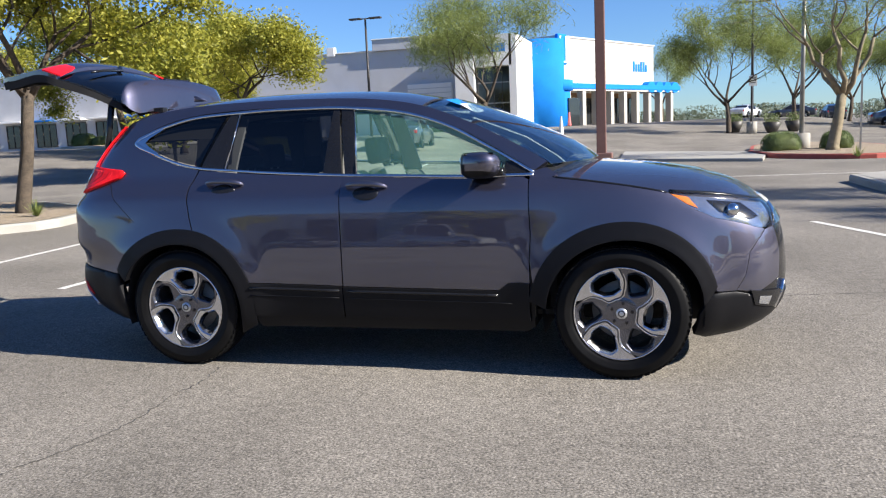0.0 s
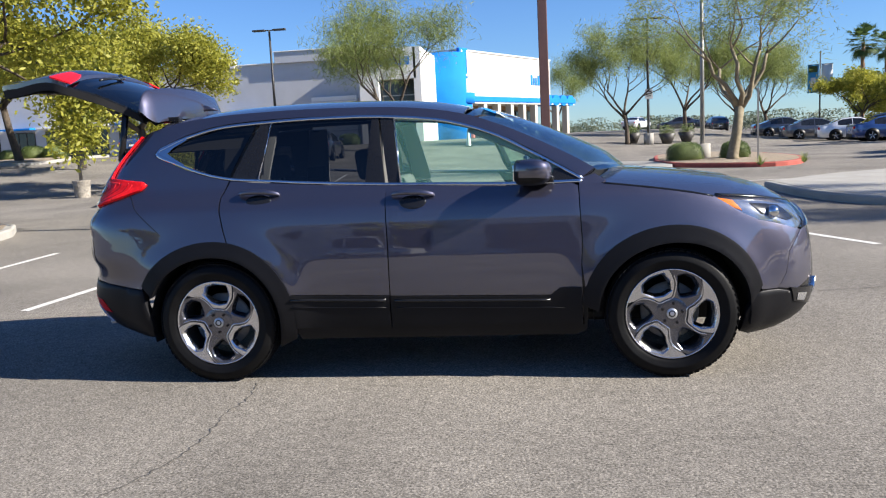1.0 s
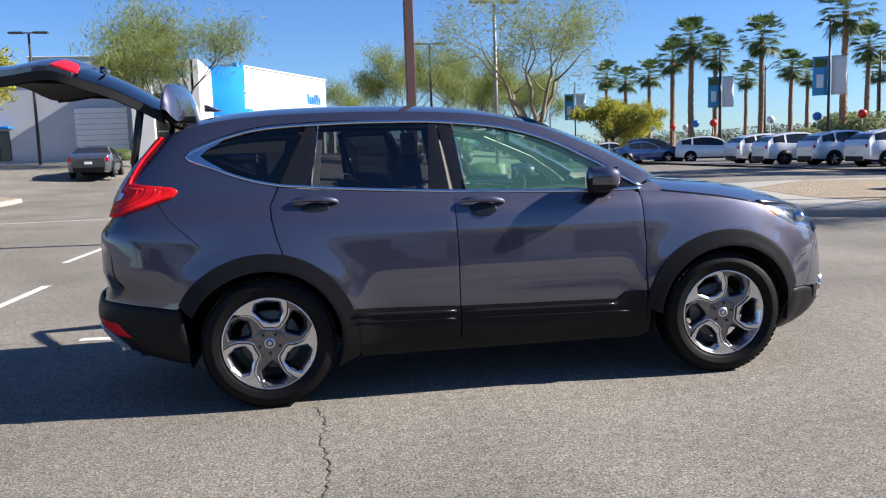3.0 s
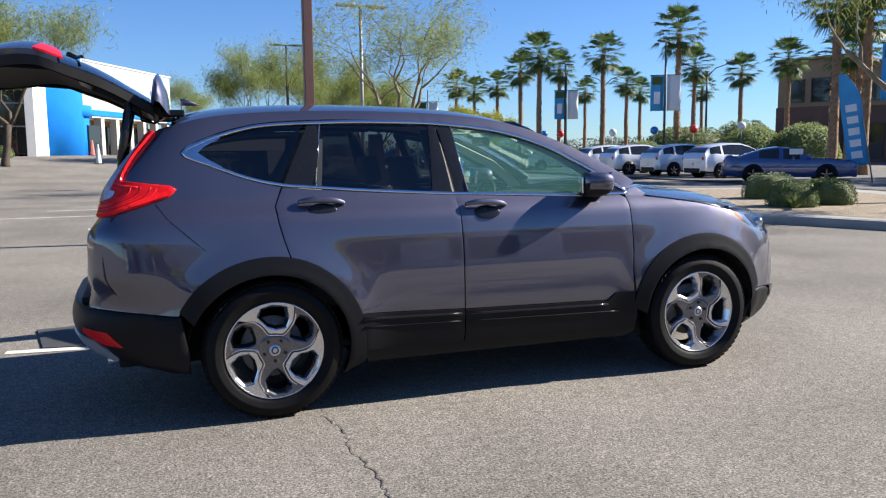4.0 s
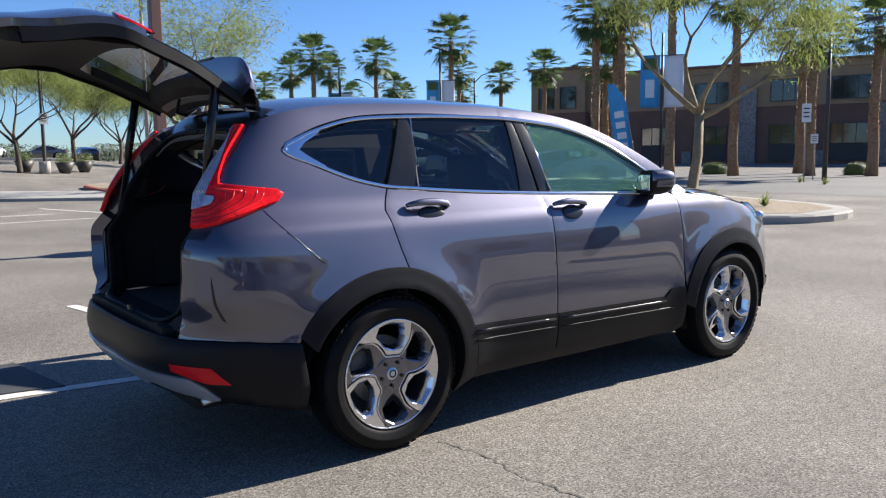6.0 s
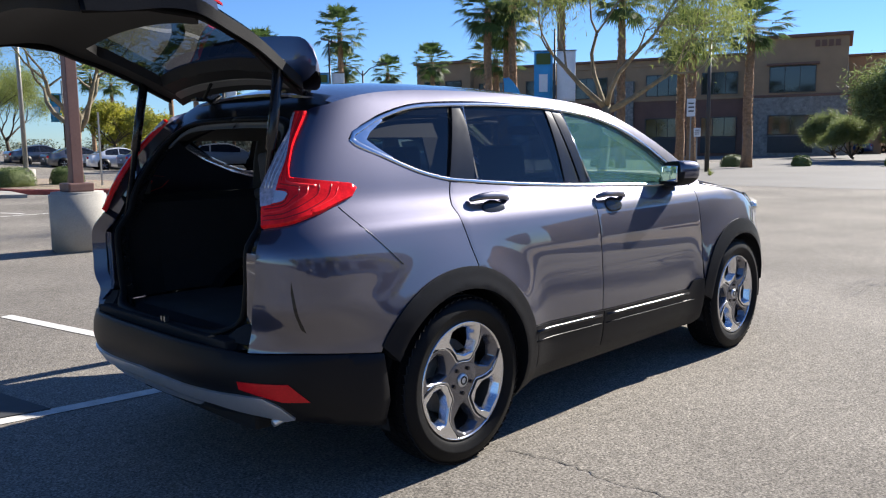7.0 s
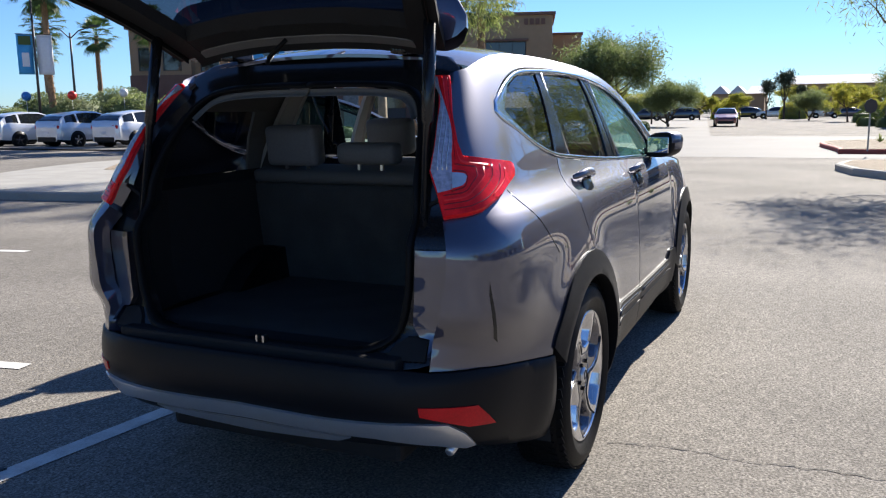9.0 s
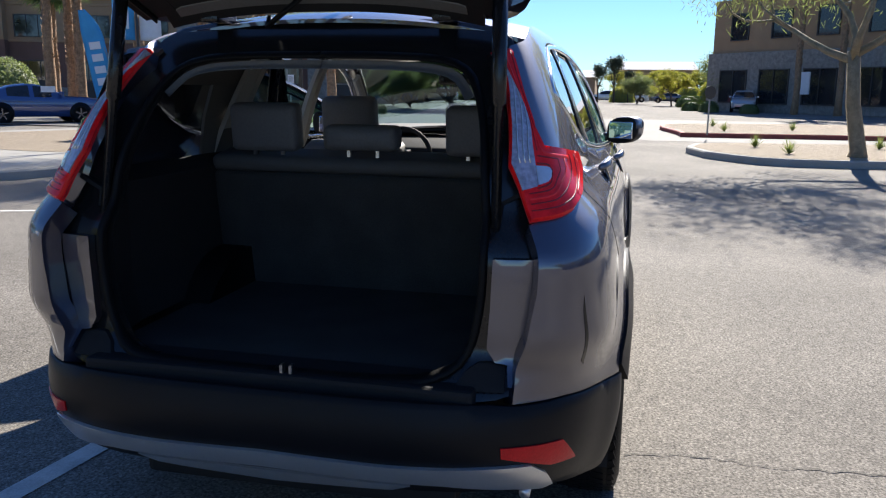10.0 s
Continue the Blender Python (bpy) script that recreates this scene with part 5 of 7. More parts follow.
boxes("bulkhead", [((0.93, -0.76, 0.33), (0.97, 0.76, 1.08))], TRIM_DARK, car)


def soft_box(name, lo, hi, bevel, mat, parent, tilt=0.0, label="", bulge=0.015):
    """A padded block with rounded edges, leaning by tilt degrees about its foot."""
    bm = bmesh.new()
    c = [(a + b) / 2 for a, b in zip(lo, hi)]
    h = [(b - a) / 2 for a, b in zip(lo, hi)]
    box(bm, [-v for v in h], h, bevel, seg=3)
    bmesh.ops.subdivide_edges(bm, edges=[e for e in bm.edges if e.calc_length() > 0.12], cuts=3, use_grid_fill=True)
    for v in bm.verts:
        v.co.x += math.copysign(bulge, v.co.x) * (1 - (v.co.y / h[1]) ** 2) * (1 - (v.co.z / h[2]) ** 2)
    bmesh.ops.translate(bm, verts=bm.verts, vec=(0, 0, h[2]))
    bmesh.ops.rotate(bm, verts=bm.verts, cent=(0, 0, 0), matrix=Matrix.Rotation(radians(tilt), 3, "Y"))
    bmesh.ops.translate(bm, verts=bm.verts, vec=(c[0], c[1], lo[2]))
    return part(name, bm, mat, parent, label, True)


# rear bench, seen from behind: black carpeted back, grey shoulders and head restraints
bench = tagged(new("rear_bench"), "grey leather rear bench with a black carpeted back")
bench.parent = car
soft_box("bench_back", (-1.28, -0.66, 0.60), (-1.12, 0.64, 1.10), 0.03, CARPET, bench, -8, "black carpeted seat back")
soft_box("bench_shoulder", (-1.345, -0.655, 1.095), (-1.17, 0.635, 1.155), 0.025, TRIM_GREY, bench, -8)
soft_box("bench_face", (-1.13, -0.65, 0.62), (-1.04, 0.63, 1.12), 0.03, SEAT_GREY, bench, -8)
soft_box("bench_cushion", (-1.15, -0.65, 0.52), (-0.60, 0.63, 0.68), 0.05, SEAT_GREY, bench)
for y0, z0, wd, ht in ((-0.40, 1.165, 0.26, 0.175), (0.415, 1.165, 0.26, 0.175), (0.045, 1.175, 0.28, 0.09)):
    hr = soft_box("head_restraint", (-1.36, y0 - wd / 2, z0), (-1.27, y0 + wd / 2, z0 + ht), 0.028, SEAT_GREY, bench, -6)
    for dy in (-0.055, 0.055):
        boxes("restraint_post", [((-1.318, y0 + dy - 0.006, z0 - 0.04), (-1.306, y0 + dy + 0.006, z0 + 0.01))], STEEL, bench)
for y0 in (-0.39, 0.39):
    seat = tagged(new("front_seat"), "grey leather front seat")
    seat.parent = car
    soft_box("backrest", (-0.34, y0 - 0.25, 0.56), (-0.20, y0 + 0.25, 1.16), 0.05, SEAT_GREY, seat, -14)
    soft_box("cushion", (-0.26, y0 - 0.26, 0.50), (0.28, y0 + 0.26, 0.66), 0.05, SEAT_GREY, seat)
    soft_box("head_restraint", (-0.50, y0 - 0.13, 1.17), (-0.40, y0 + 0.13, 1.36), 0.035, SEAT_GREY, seat, -8)
bm = bmesh.new()
box(bm, (0.42, -0.74, 0.80), (0.98, 0.72, 1.065), 0.06)
for v in bm.verts:
    if v.co.z > 0.95 and v.co.x > 0.6:
        v.co.z += 0.035
part("dashboard", bm, TRIM_DARK, car, "dark dashboard", True)
verts, faces = tube_mesh([[(Vector((0.38 + 0.07 * math.sin(w), 0.39 + 0.185 * math.cos(w), 1.00 + 0.17 * math.sin(w))), 0.014) for w in np.linspace(0, 2 * math.pi, 33)]], 8)
mesh_ob("steering_wheel", verts, faces, TRIM_DARK, car, "black steering wheel rim")
boxes("wheel_boss", [((0.36, 0.22, 0.96), (0.42, 0.56, 1.02)), ((0.36, 0.33, 0.92), (0.46, 0.45, 1.05))], TRIM_DARK, car, "", 0.012)
soft_box("inside_mirror", (0.20, -0.12, 1.42), (0.235, 0.12, 1.48), 0.014, GLOSS_BLACK, car, 0, "", 0.003)
for y0 in (-0.38, 0.38):
    soft_box("sun_visor", (0.06, y0 - 0.19, 1.50), (0.20, y0 + 0.19, 1.515), 0.006, HEADLINER, car, 0, "", 0.0)
for s in (1, -1):
    for u0, u1, v0, v1 in ((-0.30, -0.36, 0.07, 0.05), (-1.12, -1.05, 0.09, 0.07)):
        panel("pillar_lining", [(u0 - v0, 1.14), (u0 + v0, 1.14), (u1 + v1, 1.54), (u1 - v1, 1.54)], HEADLINER, car, out=-0.055, thick=0.02, side=s)
    panel("screen_pillar_lining", [(0.80, 1.12), (0.88, 1.14), (0.60, 1.335), (0.22, 1.50), (0.20, 1.46), (0.55, 1.30)], HEADLINER, car, out=-0.055, thick=0.02, side=s)
mesh_ob("window_sticker", [(0.36, -0.40, 1.535), (0.36, -0.12, 1.548), (0.275, -0.12, 1.583), (0.275, -0.40, 1.570)], [(0, 1, 2, 3)], BLUE_PANEL, car, "blue sticker inside the windscreen", smooth=False)
mesh_ob("window_sticker", [(0.46, -0.40, 1.483), (0.46, -0.12, 1.497), (0.36, -0.12, 1.553), (0.36, -0.40, 1.54)], [(0, 1, 2, 3)], SIGN_WHITE, car, "white sticker inside the windscreen", smooth=False)

# ---- tailgate, modelled shut and then swung up about its hinge ----
gate = tagged(new("tailgate"), "raised tailgate with a dark lined inner side and a privacy-glass window")
gate.parent = car
GX = spline([0.62, 0.70, 0.80, 0.95, 1.05, 1.13, 1.19, 1.30, 1.42, 1.52, 1.58, 1.64], [-2.235, -2.265, -2.262, -2.262, -2.255, -2.225, -2.185, -2.115, -2.02, -1.93, -1.875, -1.80])


def gate_face(y, z, out=0.0):
    y, z = np.asarray(y, float), np.asarray(z, float)
    x = GX(z) + 0.25 * np.abs(y) ** 2.4 - np.asarray(out)
    return np.stack([x, -y, z], -1)


def gate_panel(name, half, mat, out, thick, label="", step=0.04, **kw):
    """A panel symmetrical about the middle, from the outline of its right half (upwards)."""
    right = [tuple(p) for p in curve(half, 0.04)]
    left = [(-y, z) for y, z in right[::-1]]
    return panel(name, right + left, mat, gate, out=out, thick=thick, surface=gate_face, step=step, label=label, **kw)


GATE_LOW = [(0.50, 0.655), (0.585, 0.70), (0.625, 0.82), (0.648, 0.95), (0.665, 1.06), (0.668, 1.14), (0.665, 1.178)]
gate_panel("outer_skin", GATE_LOW, PAINT, 0.015, 0.03)
g = gate_panel("rear_window", [(0.655, 1.185), (0.635, 1.25), (0.585, 1.40), (0.545, 1.51), (0.52, 1.565)], GLASS_DARK, -0.004, 0.004, ring=0.0, roll=0.0)
g.visible_shadow = False
for s in (1, -1):
    panel("window_border", [(0.655, 1.185), (0.635, 1.25), (0.585, 1.40), (0.545, 1.51), (0.52, 1.565), (0.47, 1.555), (0.49, 1.50), (0.50, 1.40), (0.53, 1.27), (0.52, 1.23), (0.49, 1.185)], GLOSS_BLACK, gate, out=-0.009, thick=0.01, surface=gate_face, side=s)
    panel("gate_lamp", [(0.668, 1.085), (0.672, 1.13), (0.655, 1.205), (0.52, 1.195), (0.455, 1.175), (0.47, 1.125)], RED_LENS, gate, out=0.027, thick=0.011, surface=gate_face, side=s, step=0.03, label="red lamp on the tailgate")
    panel("gate_side_frame", [(0.64, 0.74), (0.655, 0.95), (0.672, 1.13), (0.66, 1.20), (0.625, 1.34), (0.58, 1.46), (0.55, 1.56), (0.44, 1.565), (0.455, 1.48), (0.50, 1.38), (0.53, 1.27), (0.51, 1.21), (0.48, 1.18), (0.48, 0.80)], TRIM_DARK, gate, out=-0.062, thick=-0.05, surface=gate_face, side=s, label="dark plastic inner frame")
    strip("gate_seal", [(0.600, 0.74), (0.615, 0.95), (0.632, 1.13), (0.622, 1.20), (0.588, 1.34), (0.545, 1.46), (0.515, 1.56)], 0.012, RUBBER, gate, out=-0.078, thick=0.07, surface=gate_face, side=s)
gate_panel("inner_lining", [(0.40, 0.70), (0.55, 0.735), (0.57, 0.85), (0.585, 1.0), (0.58, 1.12), (0.50, 1.19), (0.30, 1.205)], TRIM_DARK, -0.080, -0.06, "dark moulded inner lining")
gate_panel("lining_head", [(0.46, 1.50), (0.48, 1.52), (0.485, 1.60)], TRIM_DARK, -0.060, -0.05)
gate_panel("lining_band", [(0.42, 1.545), (0.44, 1.55), (0.44, 1.572)], SEAT_GREY, -0.066, -0.004)
gate_panel("plate_recess", [(0.30, 0.80), (0.31, 0.95)], TRIM_DARK, 0.004, 0.02)
gate_panel("chrome_garnish", [(0.44, 1.09), (0.445, 1.125)], CHROME, 0.014, 0.02)
# spoiler: an upright fin once the gate is raised
verts, faces = [], []
NSP = 48
for k in range(NSP + 1):
    v = -1 + 2 * k / NSP
    y = 0.62 * v
    f = max(0.22, math.sqrt(max(0.0, 1 - (max(0.0, abs(v) - 0.80) / 0.20) ** 2)))
    c = 0.05 * abs(v) ** 2.2
    for x, z in ((-1.79, 1.662), (-1.90, 1.668), (-1.995, 1.650), (-2.005, 1.636), (-1.985, 1.618), (-1.90, 1.588), (-1.83, 1.575)):
        verts.append((-1.90 + (x + 1.90) * f + c * 0.9, y, 1.625 + (z - 1.625) * f - c * 0.7))
for k in range(NSP):
    for i in range(6):
        a = k * 7 + i
        faces.append((a, a + 1, a + 8, a + 7))
faces += [tuple(range(6, -1, -1)), tuple(NSP * 7 + i for i in range(7))]
sp = mesh_ob("spoiler", verts, faces, PAINT, gate, "body-coloured roof spoiler")
sp.data.set_sharp_from_angle(angle=radians(62))
boxes("brake_light", [((-2.010, -0.16, 1.628), (-1.99, 0.16, 1.645))], GLOSS_BLACK, gate, "", 0.004)
verts, faces = tube_mesh([[(Vector((-2.198, 0.0, 1.20)), 0.018), (Vector((-2.170, -0.04, 1.24)), 0.012), (Vector((-2.145, -0.30, 1.275)), 0.009), (Vector((-2.122, -0.44, 1.285)), 0.007)]], 8)
mesh_ob("rear_wiper", verts, faces, GLOSS_BLACK, gate, "black rear wiper arm")
OPENED = radians(80)
HX, HZ = -1.80, 1.625
gate.matrix_local = Matrix.Translation((HX, 0, HZ)) @ Matrix.Rotation(OPENED, 4, "Y") @ Matrix.Translation((-HX, 0, -HZ))


def swung(x, z):
    q = Matrix.Rotation(OPENED, 3, "Y") @ Vector((x - HX, 0, z - HZ))
    return q.x + HX, q.z + HZ


# gas struts
for s in (1, -1):
    gx, gz = swung(-1.90, 1.47)
    verts, faces = tube_mesh([[(Vector((-2.11, -s * 0.575, 0.93)), 0.014), (Vector((-2.11 + 0.55 * (gx + 2.11), -s * 0.562, 0.93 + 0.55 * (gz - 0.93))), 0.014), (Vector((-2.11 + 0.56 * (gx + 2.11), -s * 0.562, 0.93 + 0.56 * (gz - 0.93))), 0.021), (Vector((gx, -s * 0.55, gz)), 0.021)]], 10)
    mesh_ob("gas_strut", verts, faces, GLOSS_BLACK, car, "black gas strut holding the tailgate up")
verts, faces = tube_mesh([[(Vector((-1.79, 0.18, 1.60)), 0.008), (Vector((-1.85, 0.16, 1.57)), 0.008), (Vector((-1.92, 0.1, 1.585)), 0.008), (Vector((-1.93, 0.02, 1.64)), 0.008)]], 6)
mesh_ob("gate_cable", verts, faces, RUBBER, car, "black wiring loom at the hinge")


# ---- trees ----
def leaves(rng, centres, n, size, spread, droop=0.0, slim=0.35):
    """Small single leaves scattered round the twig ends: three-cornered blades."""
    verts, faces = [], []
    for _ in range(n):
        c, r = centres[rng.randrange(len(centres))]
        d = Vector([max(-1.5, min(1.5, rng.gauss(0, s))) for s in (0.9, 0.9, 0.75)])
        p = Vector(c) + d * (r * spread * 0.55)
        a = Vector((rng.gauss(0, 1), rng.gauss(0, 1), rng.gauss(0, 0.7) - droop)).normalized() * size * rng.uniform(0.6, 1.4)
        b = a.orthogonal().normalized()
        b.rotate(Matrix.Rotation(rng.uniform(0, 6.28), 3, a))
        b *= size * slim * rng.uniform(0.7, 1.3)
        i = len(verts)
        verts += [p - a * 0.5, p + b * 0.5, p + a * 0.5, p - b * 0.5]
        faces.append((i, i + 1, i + 2, i + 3))
    return verts, faces


def grow(rng, start, way, length, radius, depth, paths, tips, bend, split, spread, up):
    """A limb that wanders, thins and splits."""
    p, d, r = Vector(start), Vector(way).normalized(), radius
    path = [(p.copy(), r)]
    n = 4
    for i in range(n):
        d = (d + Vector((rng.gauss(0, bend), rng.gauss(0, bend), rng.gauss(0, bend * 0.6) + up))).normalized()
        p = p + d * (length / n)
        r *= 0.86
        path.append((p.copy(), r))
        if depth <= 1:
            tips.append((p.copy(), length * 0.55))
    paths.append(path)
    if depth == 0:
        return
    for k in range(split + (rng.random() < 0.4)):
        side = Vector((rng.gauss(0, 1), rng.gauss(0, 1), rng.gauss(0, 0.45))).normalized()
        grow(rng, p if k < 2 else path[-2][0], d + side * spread, length * rng.uniform(0.62, 0.85), r * 0.72, depth - 1, paths, tips, bend, split, spread, up)


def tree(seed, height, trunk_r, trunk_h, lean, n_leaf, leaf, spread_l, bark, leafmat, label, depth=3, split=2, spread=0.75, up=0.05, bend=0.16, droop=0.0, limb=None, slim=0.35, forks=4, hollow=False):
    rng = random.Random(seed)
    t = thing("tree", label, "tree")
    paths, tips = [], []
    top = Vector((lean[0], lean[1], trunk_h))
    paths.append([(Vector((0, 0, -0.05)), trunk_r * 1.35), (Vector((0, 0, 0.15)), trunk_r * 1.05), (top * 0.5 + Vector((lean[1] * 0.2, -lean[0] * 0.2, 0)), trunk_r * 0.9), (top, trunk_r * 0.8)])
    for k in range(forks):
        w = 2 * math.pi * (k + rng.uniform(-0.3, 0.3)) / forks
        grow(rng, top - Vector((0, 0, rng.uniform(0, 0.25))), (math.cos(w) * spread, math.sin(w) * spread, rng.uniform(0.55, 1.1)), limb or height * 0.32, trunk_r * 0.55, depth, paths, tips, bend, split, spread, up)
    verts, faces = tube_mesh(paths, 5)
    mesh_ob("trunk", verts, faces, bark, t, "trunk and limbs")
    if n_leaf:
        v, f = leaves(rng, tips, n_leaf, leaf, spread_l, droop, slim)
        mesh_ob("crown", v, f, leafmat, t, "leafy crown", smooth=False)
    return t


YELLOW = "broad tree with dense yellow-green foliage on a dark trunk"
PALO = "palo verde tree with a loose feathery green crown"
ty = tree(3, 6.5, 0.13, 2.15, (0.25, 0.15), 58000, 0.100, 1.15, BARK, LEAF_YELLOW, YELLOW, depth=3, split=3, spread=1.0, limb=1.55, slim=0.5, droop=0.5, forks=5)
ty.matrix_basis = pose(-10.6, 8.0, 0.1, 0, 0, 30)
ty.scale = (1.15, 1.15, 1.15)
for x, y, s, r in ((-12.95, 20.8, 1.22, 110), (-26.3, 33.0, 1.6, 200), (-27.0, 40.0, 1.3, 20), (-14.6, 6.2, 1.2, 260), (-21.0, 30.0, 1.3, 300)):
    c = copy_thing(ty, pose(x, y, 0.1, 0, 0, r))
    c.scale = (s, s, 0.86 * s)
tp = tree(11, 8.0, 0.17, 1.9, (0.2, 0.1), 20000, 0.36, 1.35, BARK, LEAF_PALO, PALO, depth=3, split=3, spread=0.8, limb=2.4, slim=0.07, up=0.10, droop=-0.9)
tp.matrix_basis = pose(-8.3, 40.34, 0, 0, 0, 0)
tp.scale = (1.2, 1.2, 1.08)
for x, y, s, r in ((5.5, 46.4, 0.95, 90), (10.47, 54.91, 1.0, 200), (14.97, 60.48, 0.9, 10), (19.59, 68.79, 1.0, 140), (1.76, 87.02, 1.0, 60)):
    c = copy_thing(tp, pose(x, y, 0, 0, 0, r))
    c.scale = (s, s, s)
tc = tree(21, 7.0, 0.20, 1.9, (0.25, 0.0), 12000, 0.22, 1.5, BARK_PALE, LEAF_PALO, "pruned pale-barked palo verde with mostly bare bent limbs", depth=3, split=2, spread=1.0, limb=2.25, slim=0.10, up=0.10, bend=0.27, forks=5)
tc.matrix_basis = pose(7.2, 24.9, 0.15, 0, 0, 0)
td = tree(33, 7.0, 0.17, 2.2, (0.3, -0.2), 22000, 0.20, 1.5, BARK_PALE, LEAF_PALO, "slender tree with hanging feathery foliage", depth=3, split=2, spread=0.8, limb=2.1, slim=0.10, up=0.05, bend=0.22, droop=1.2)
td.matrix_basis = pose(13.8, 8.3, 0.15, 0, 0, 40)
td.scale = (0.85, 0.85, 1.0)
tg = copy_thing(td, pose(13.7, -5.4, 0.15, 0, 0, 150))
tg.scale = (0.95, 0.95, 0.95)


# ---- palms ----
def palm(seed, height):
    rng = random.Random(seed)
    t = thing("fan_palm", "tall fan palm with a shaggy trunk and round head", "palm tree", group="palms along the street")
    path = [(Vector((0.03 * math.sin(i), 0.03 * math.cos(i * 1.7), height * i / 10)), 0.27 - 0.09 * i / 10 + (0.05 if i == 0 else 0)) for i in range(11)]
    verts, faces = tube_mesh([path], 10)
    for i in range(260):
        h = rng.uniform(0.3, 1.0) * height
        w = rng.uniform(0, 6.28)
        r = 0.27 - 0.09 * h / height
        p = Vector((r * math.cos(w), r * math.sin(w), h))
        out, side = Vector((math.cos(w), math.sin(w), 0)), Vector((-math.sin(w), math.cos(w), 0))
        k = len(verts)
        verts += [p - side * 0.07, p + side * 0.07, p + out * 0.07 + Vector((0, 0, 0.16))]
        faces.append((k, k + 1, k + 2))
    mesh_ob("trunk", verts, faces, PALM_BARK, t, "trunk with stubs of cut fronds")
    verts, faces = [], []
    for i in range(70):
        w = i * 2.399 + rng.uniform(-0.2, 0.2)
        tilt = -0.95 + 2.3 * (i + 0.5) / 70 + rng.uniform(-0.2, 0.2)
        out = Vector((math.cos(w) * math.cos(tilt), math.sin(w) * math.cos(tilt), math.sin(tilt)))
        side = Vector((-math.sin(w), math.cos(w), 0))
        base = Vector((0, 0, height)) + out * 0.15
        stem = rng.uniform(0.6, 1.45)
        hub_ = base + out * stem
        k = len(verts)
        verts += [base - side * 0.02, base + side * 0.02, hub_ + side * 0.015, hub_ - side * 0.015]
        faces.append((k, k + 1, k + 2, k + 3))
        upv = out.cross(side)
        for j in range(11):
            a = radians(-60 + 12 * j)
            d = (out * math.cos(a) + side * math.sin(a)).normalized()
            tip = hub_ + d * rng.uniform(0.7, 1.15) + Vector((0, 0, -0.20))
            mid = hub_ + d * 0.5
            wv = (d.cross(upv)).normalized() * 0.05
            k = len(verts)
            verts += [hub_, mid + wv, tip, mid - wv]
            faces.append((k, k + 1, k + 2, k + 3))
    mesh_ob("head", verts, faces, LEAF_PALM, t, "round head of fan fronds", smooth=False)
    return t


pm = palm(5, 9.0)
pm.matrix_basis = pose(31.94, 40.95, 0)
pm.scale = (0.88, 0.88, 1.0)
# plan place and height share of the rest of the palms
PALMS = ((31.84, 81.42, 0.73), (34.78, 83.2, 0.7), (34.45, 75.93, 0.7), (31.36, 63.83, 0.73), (27.97, 53.42, 0.74), (35.86, 64.61, 0.76), (51.31, 86.27, 0.73), (33.34, 52.65, 0.75), (46.43, 69.34, 0.7), (55.18, 79.84, 0.7),
         (47, 58.88, 0.76), (60.95, 75.6, 0.7), (50.21, 56.27, 0.7), (46.63, 46.64, 0.7),
         (31.4, 27.2, 0.74), (32.39, 26.21, 0.8), (33.59, 27.61, 0.68), (32.01, 22.58, 0.84), (34.63, 20.55, 0.76), (36.49, 17.4, 0.56), (37.66, 14.84, 0.6), (36, 30.5, 0.56),
         (56.98, -12.12, 0.9), (54.95, -14.44, 0.9), (40.06, 19.89, 0.62))
for x, y, s in PALMS:
    c = copy_thing(pm, pose(x, y, 0, 0, 0, x * 37))
    w = 0.88 if s > 0.62 and math.hypot(x, y) > 46 else 1.0
    c.scale = (w, w, s / 0.75)


# ---- buildings ----
def wall_block(name, x0, x1, y0, y1, z1, mat, parent, z0=0.0, label="", bevel=0.03):
    return boxes(name, [((x0, y0, z0), (x1, y1, z1))], mat, parent, label, bevel)


def window_unit(x0, x1, z0, z1, y, parent, bars=1, rail=False, sill=True, depth=0.12):
    """A recessed pane behind a proud frame with mullions; the wall's outer face is at y, outwards is -y or +y by the sign of depth."""
    d = depth
    o = math.copysign(1.0, d)
    w = boxes("window", [((x0, min(y - 0.1 * o, y + 0.02 * o), z0), (x1, max(y - 0.1 * o, y + 0.02 * o), z1))], DARK_GLASS, parent, "dark reflecting window pane")
    lo, hi = min(y - 0.02 * o, y + 0.10 * o), max(y - 0.02 * o, y + 0.10 * o)
    fr = [((x0 - 0.06, lo, z0 - 0.06), (x0 + 0.02, hi, z1 + 0.06)), ((x1 - 0.02, lo, z0 - 0.06), (x1 + 0.06, hi, z1 + 0.06)), ((x0 - 0.06, lo, z1 - 0.02), (x1 + 0.06, hi, z1 + 0.06)), ((x0 - 0.06, lo, z0 - 0.06), (x1 + 0.06, hi, z0 + 0.02))]
    for k in range(bars):
        xm = x0 + (x1 - x0) * (k + 1) / (bars + 1)
        fr.append(((xm - 0.025, lo, z0), (xm + 0.025, hi - 0.02, z1)))
    boxes("window_frame", fr, POLE_DARK, w)
    return w


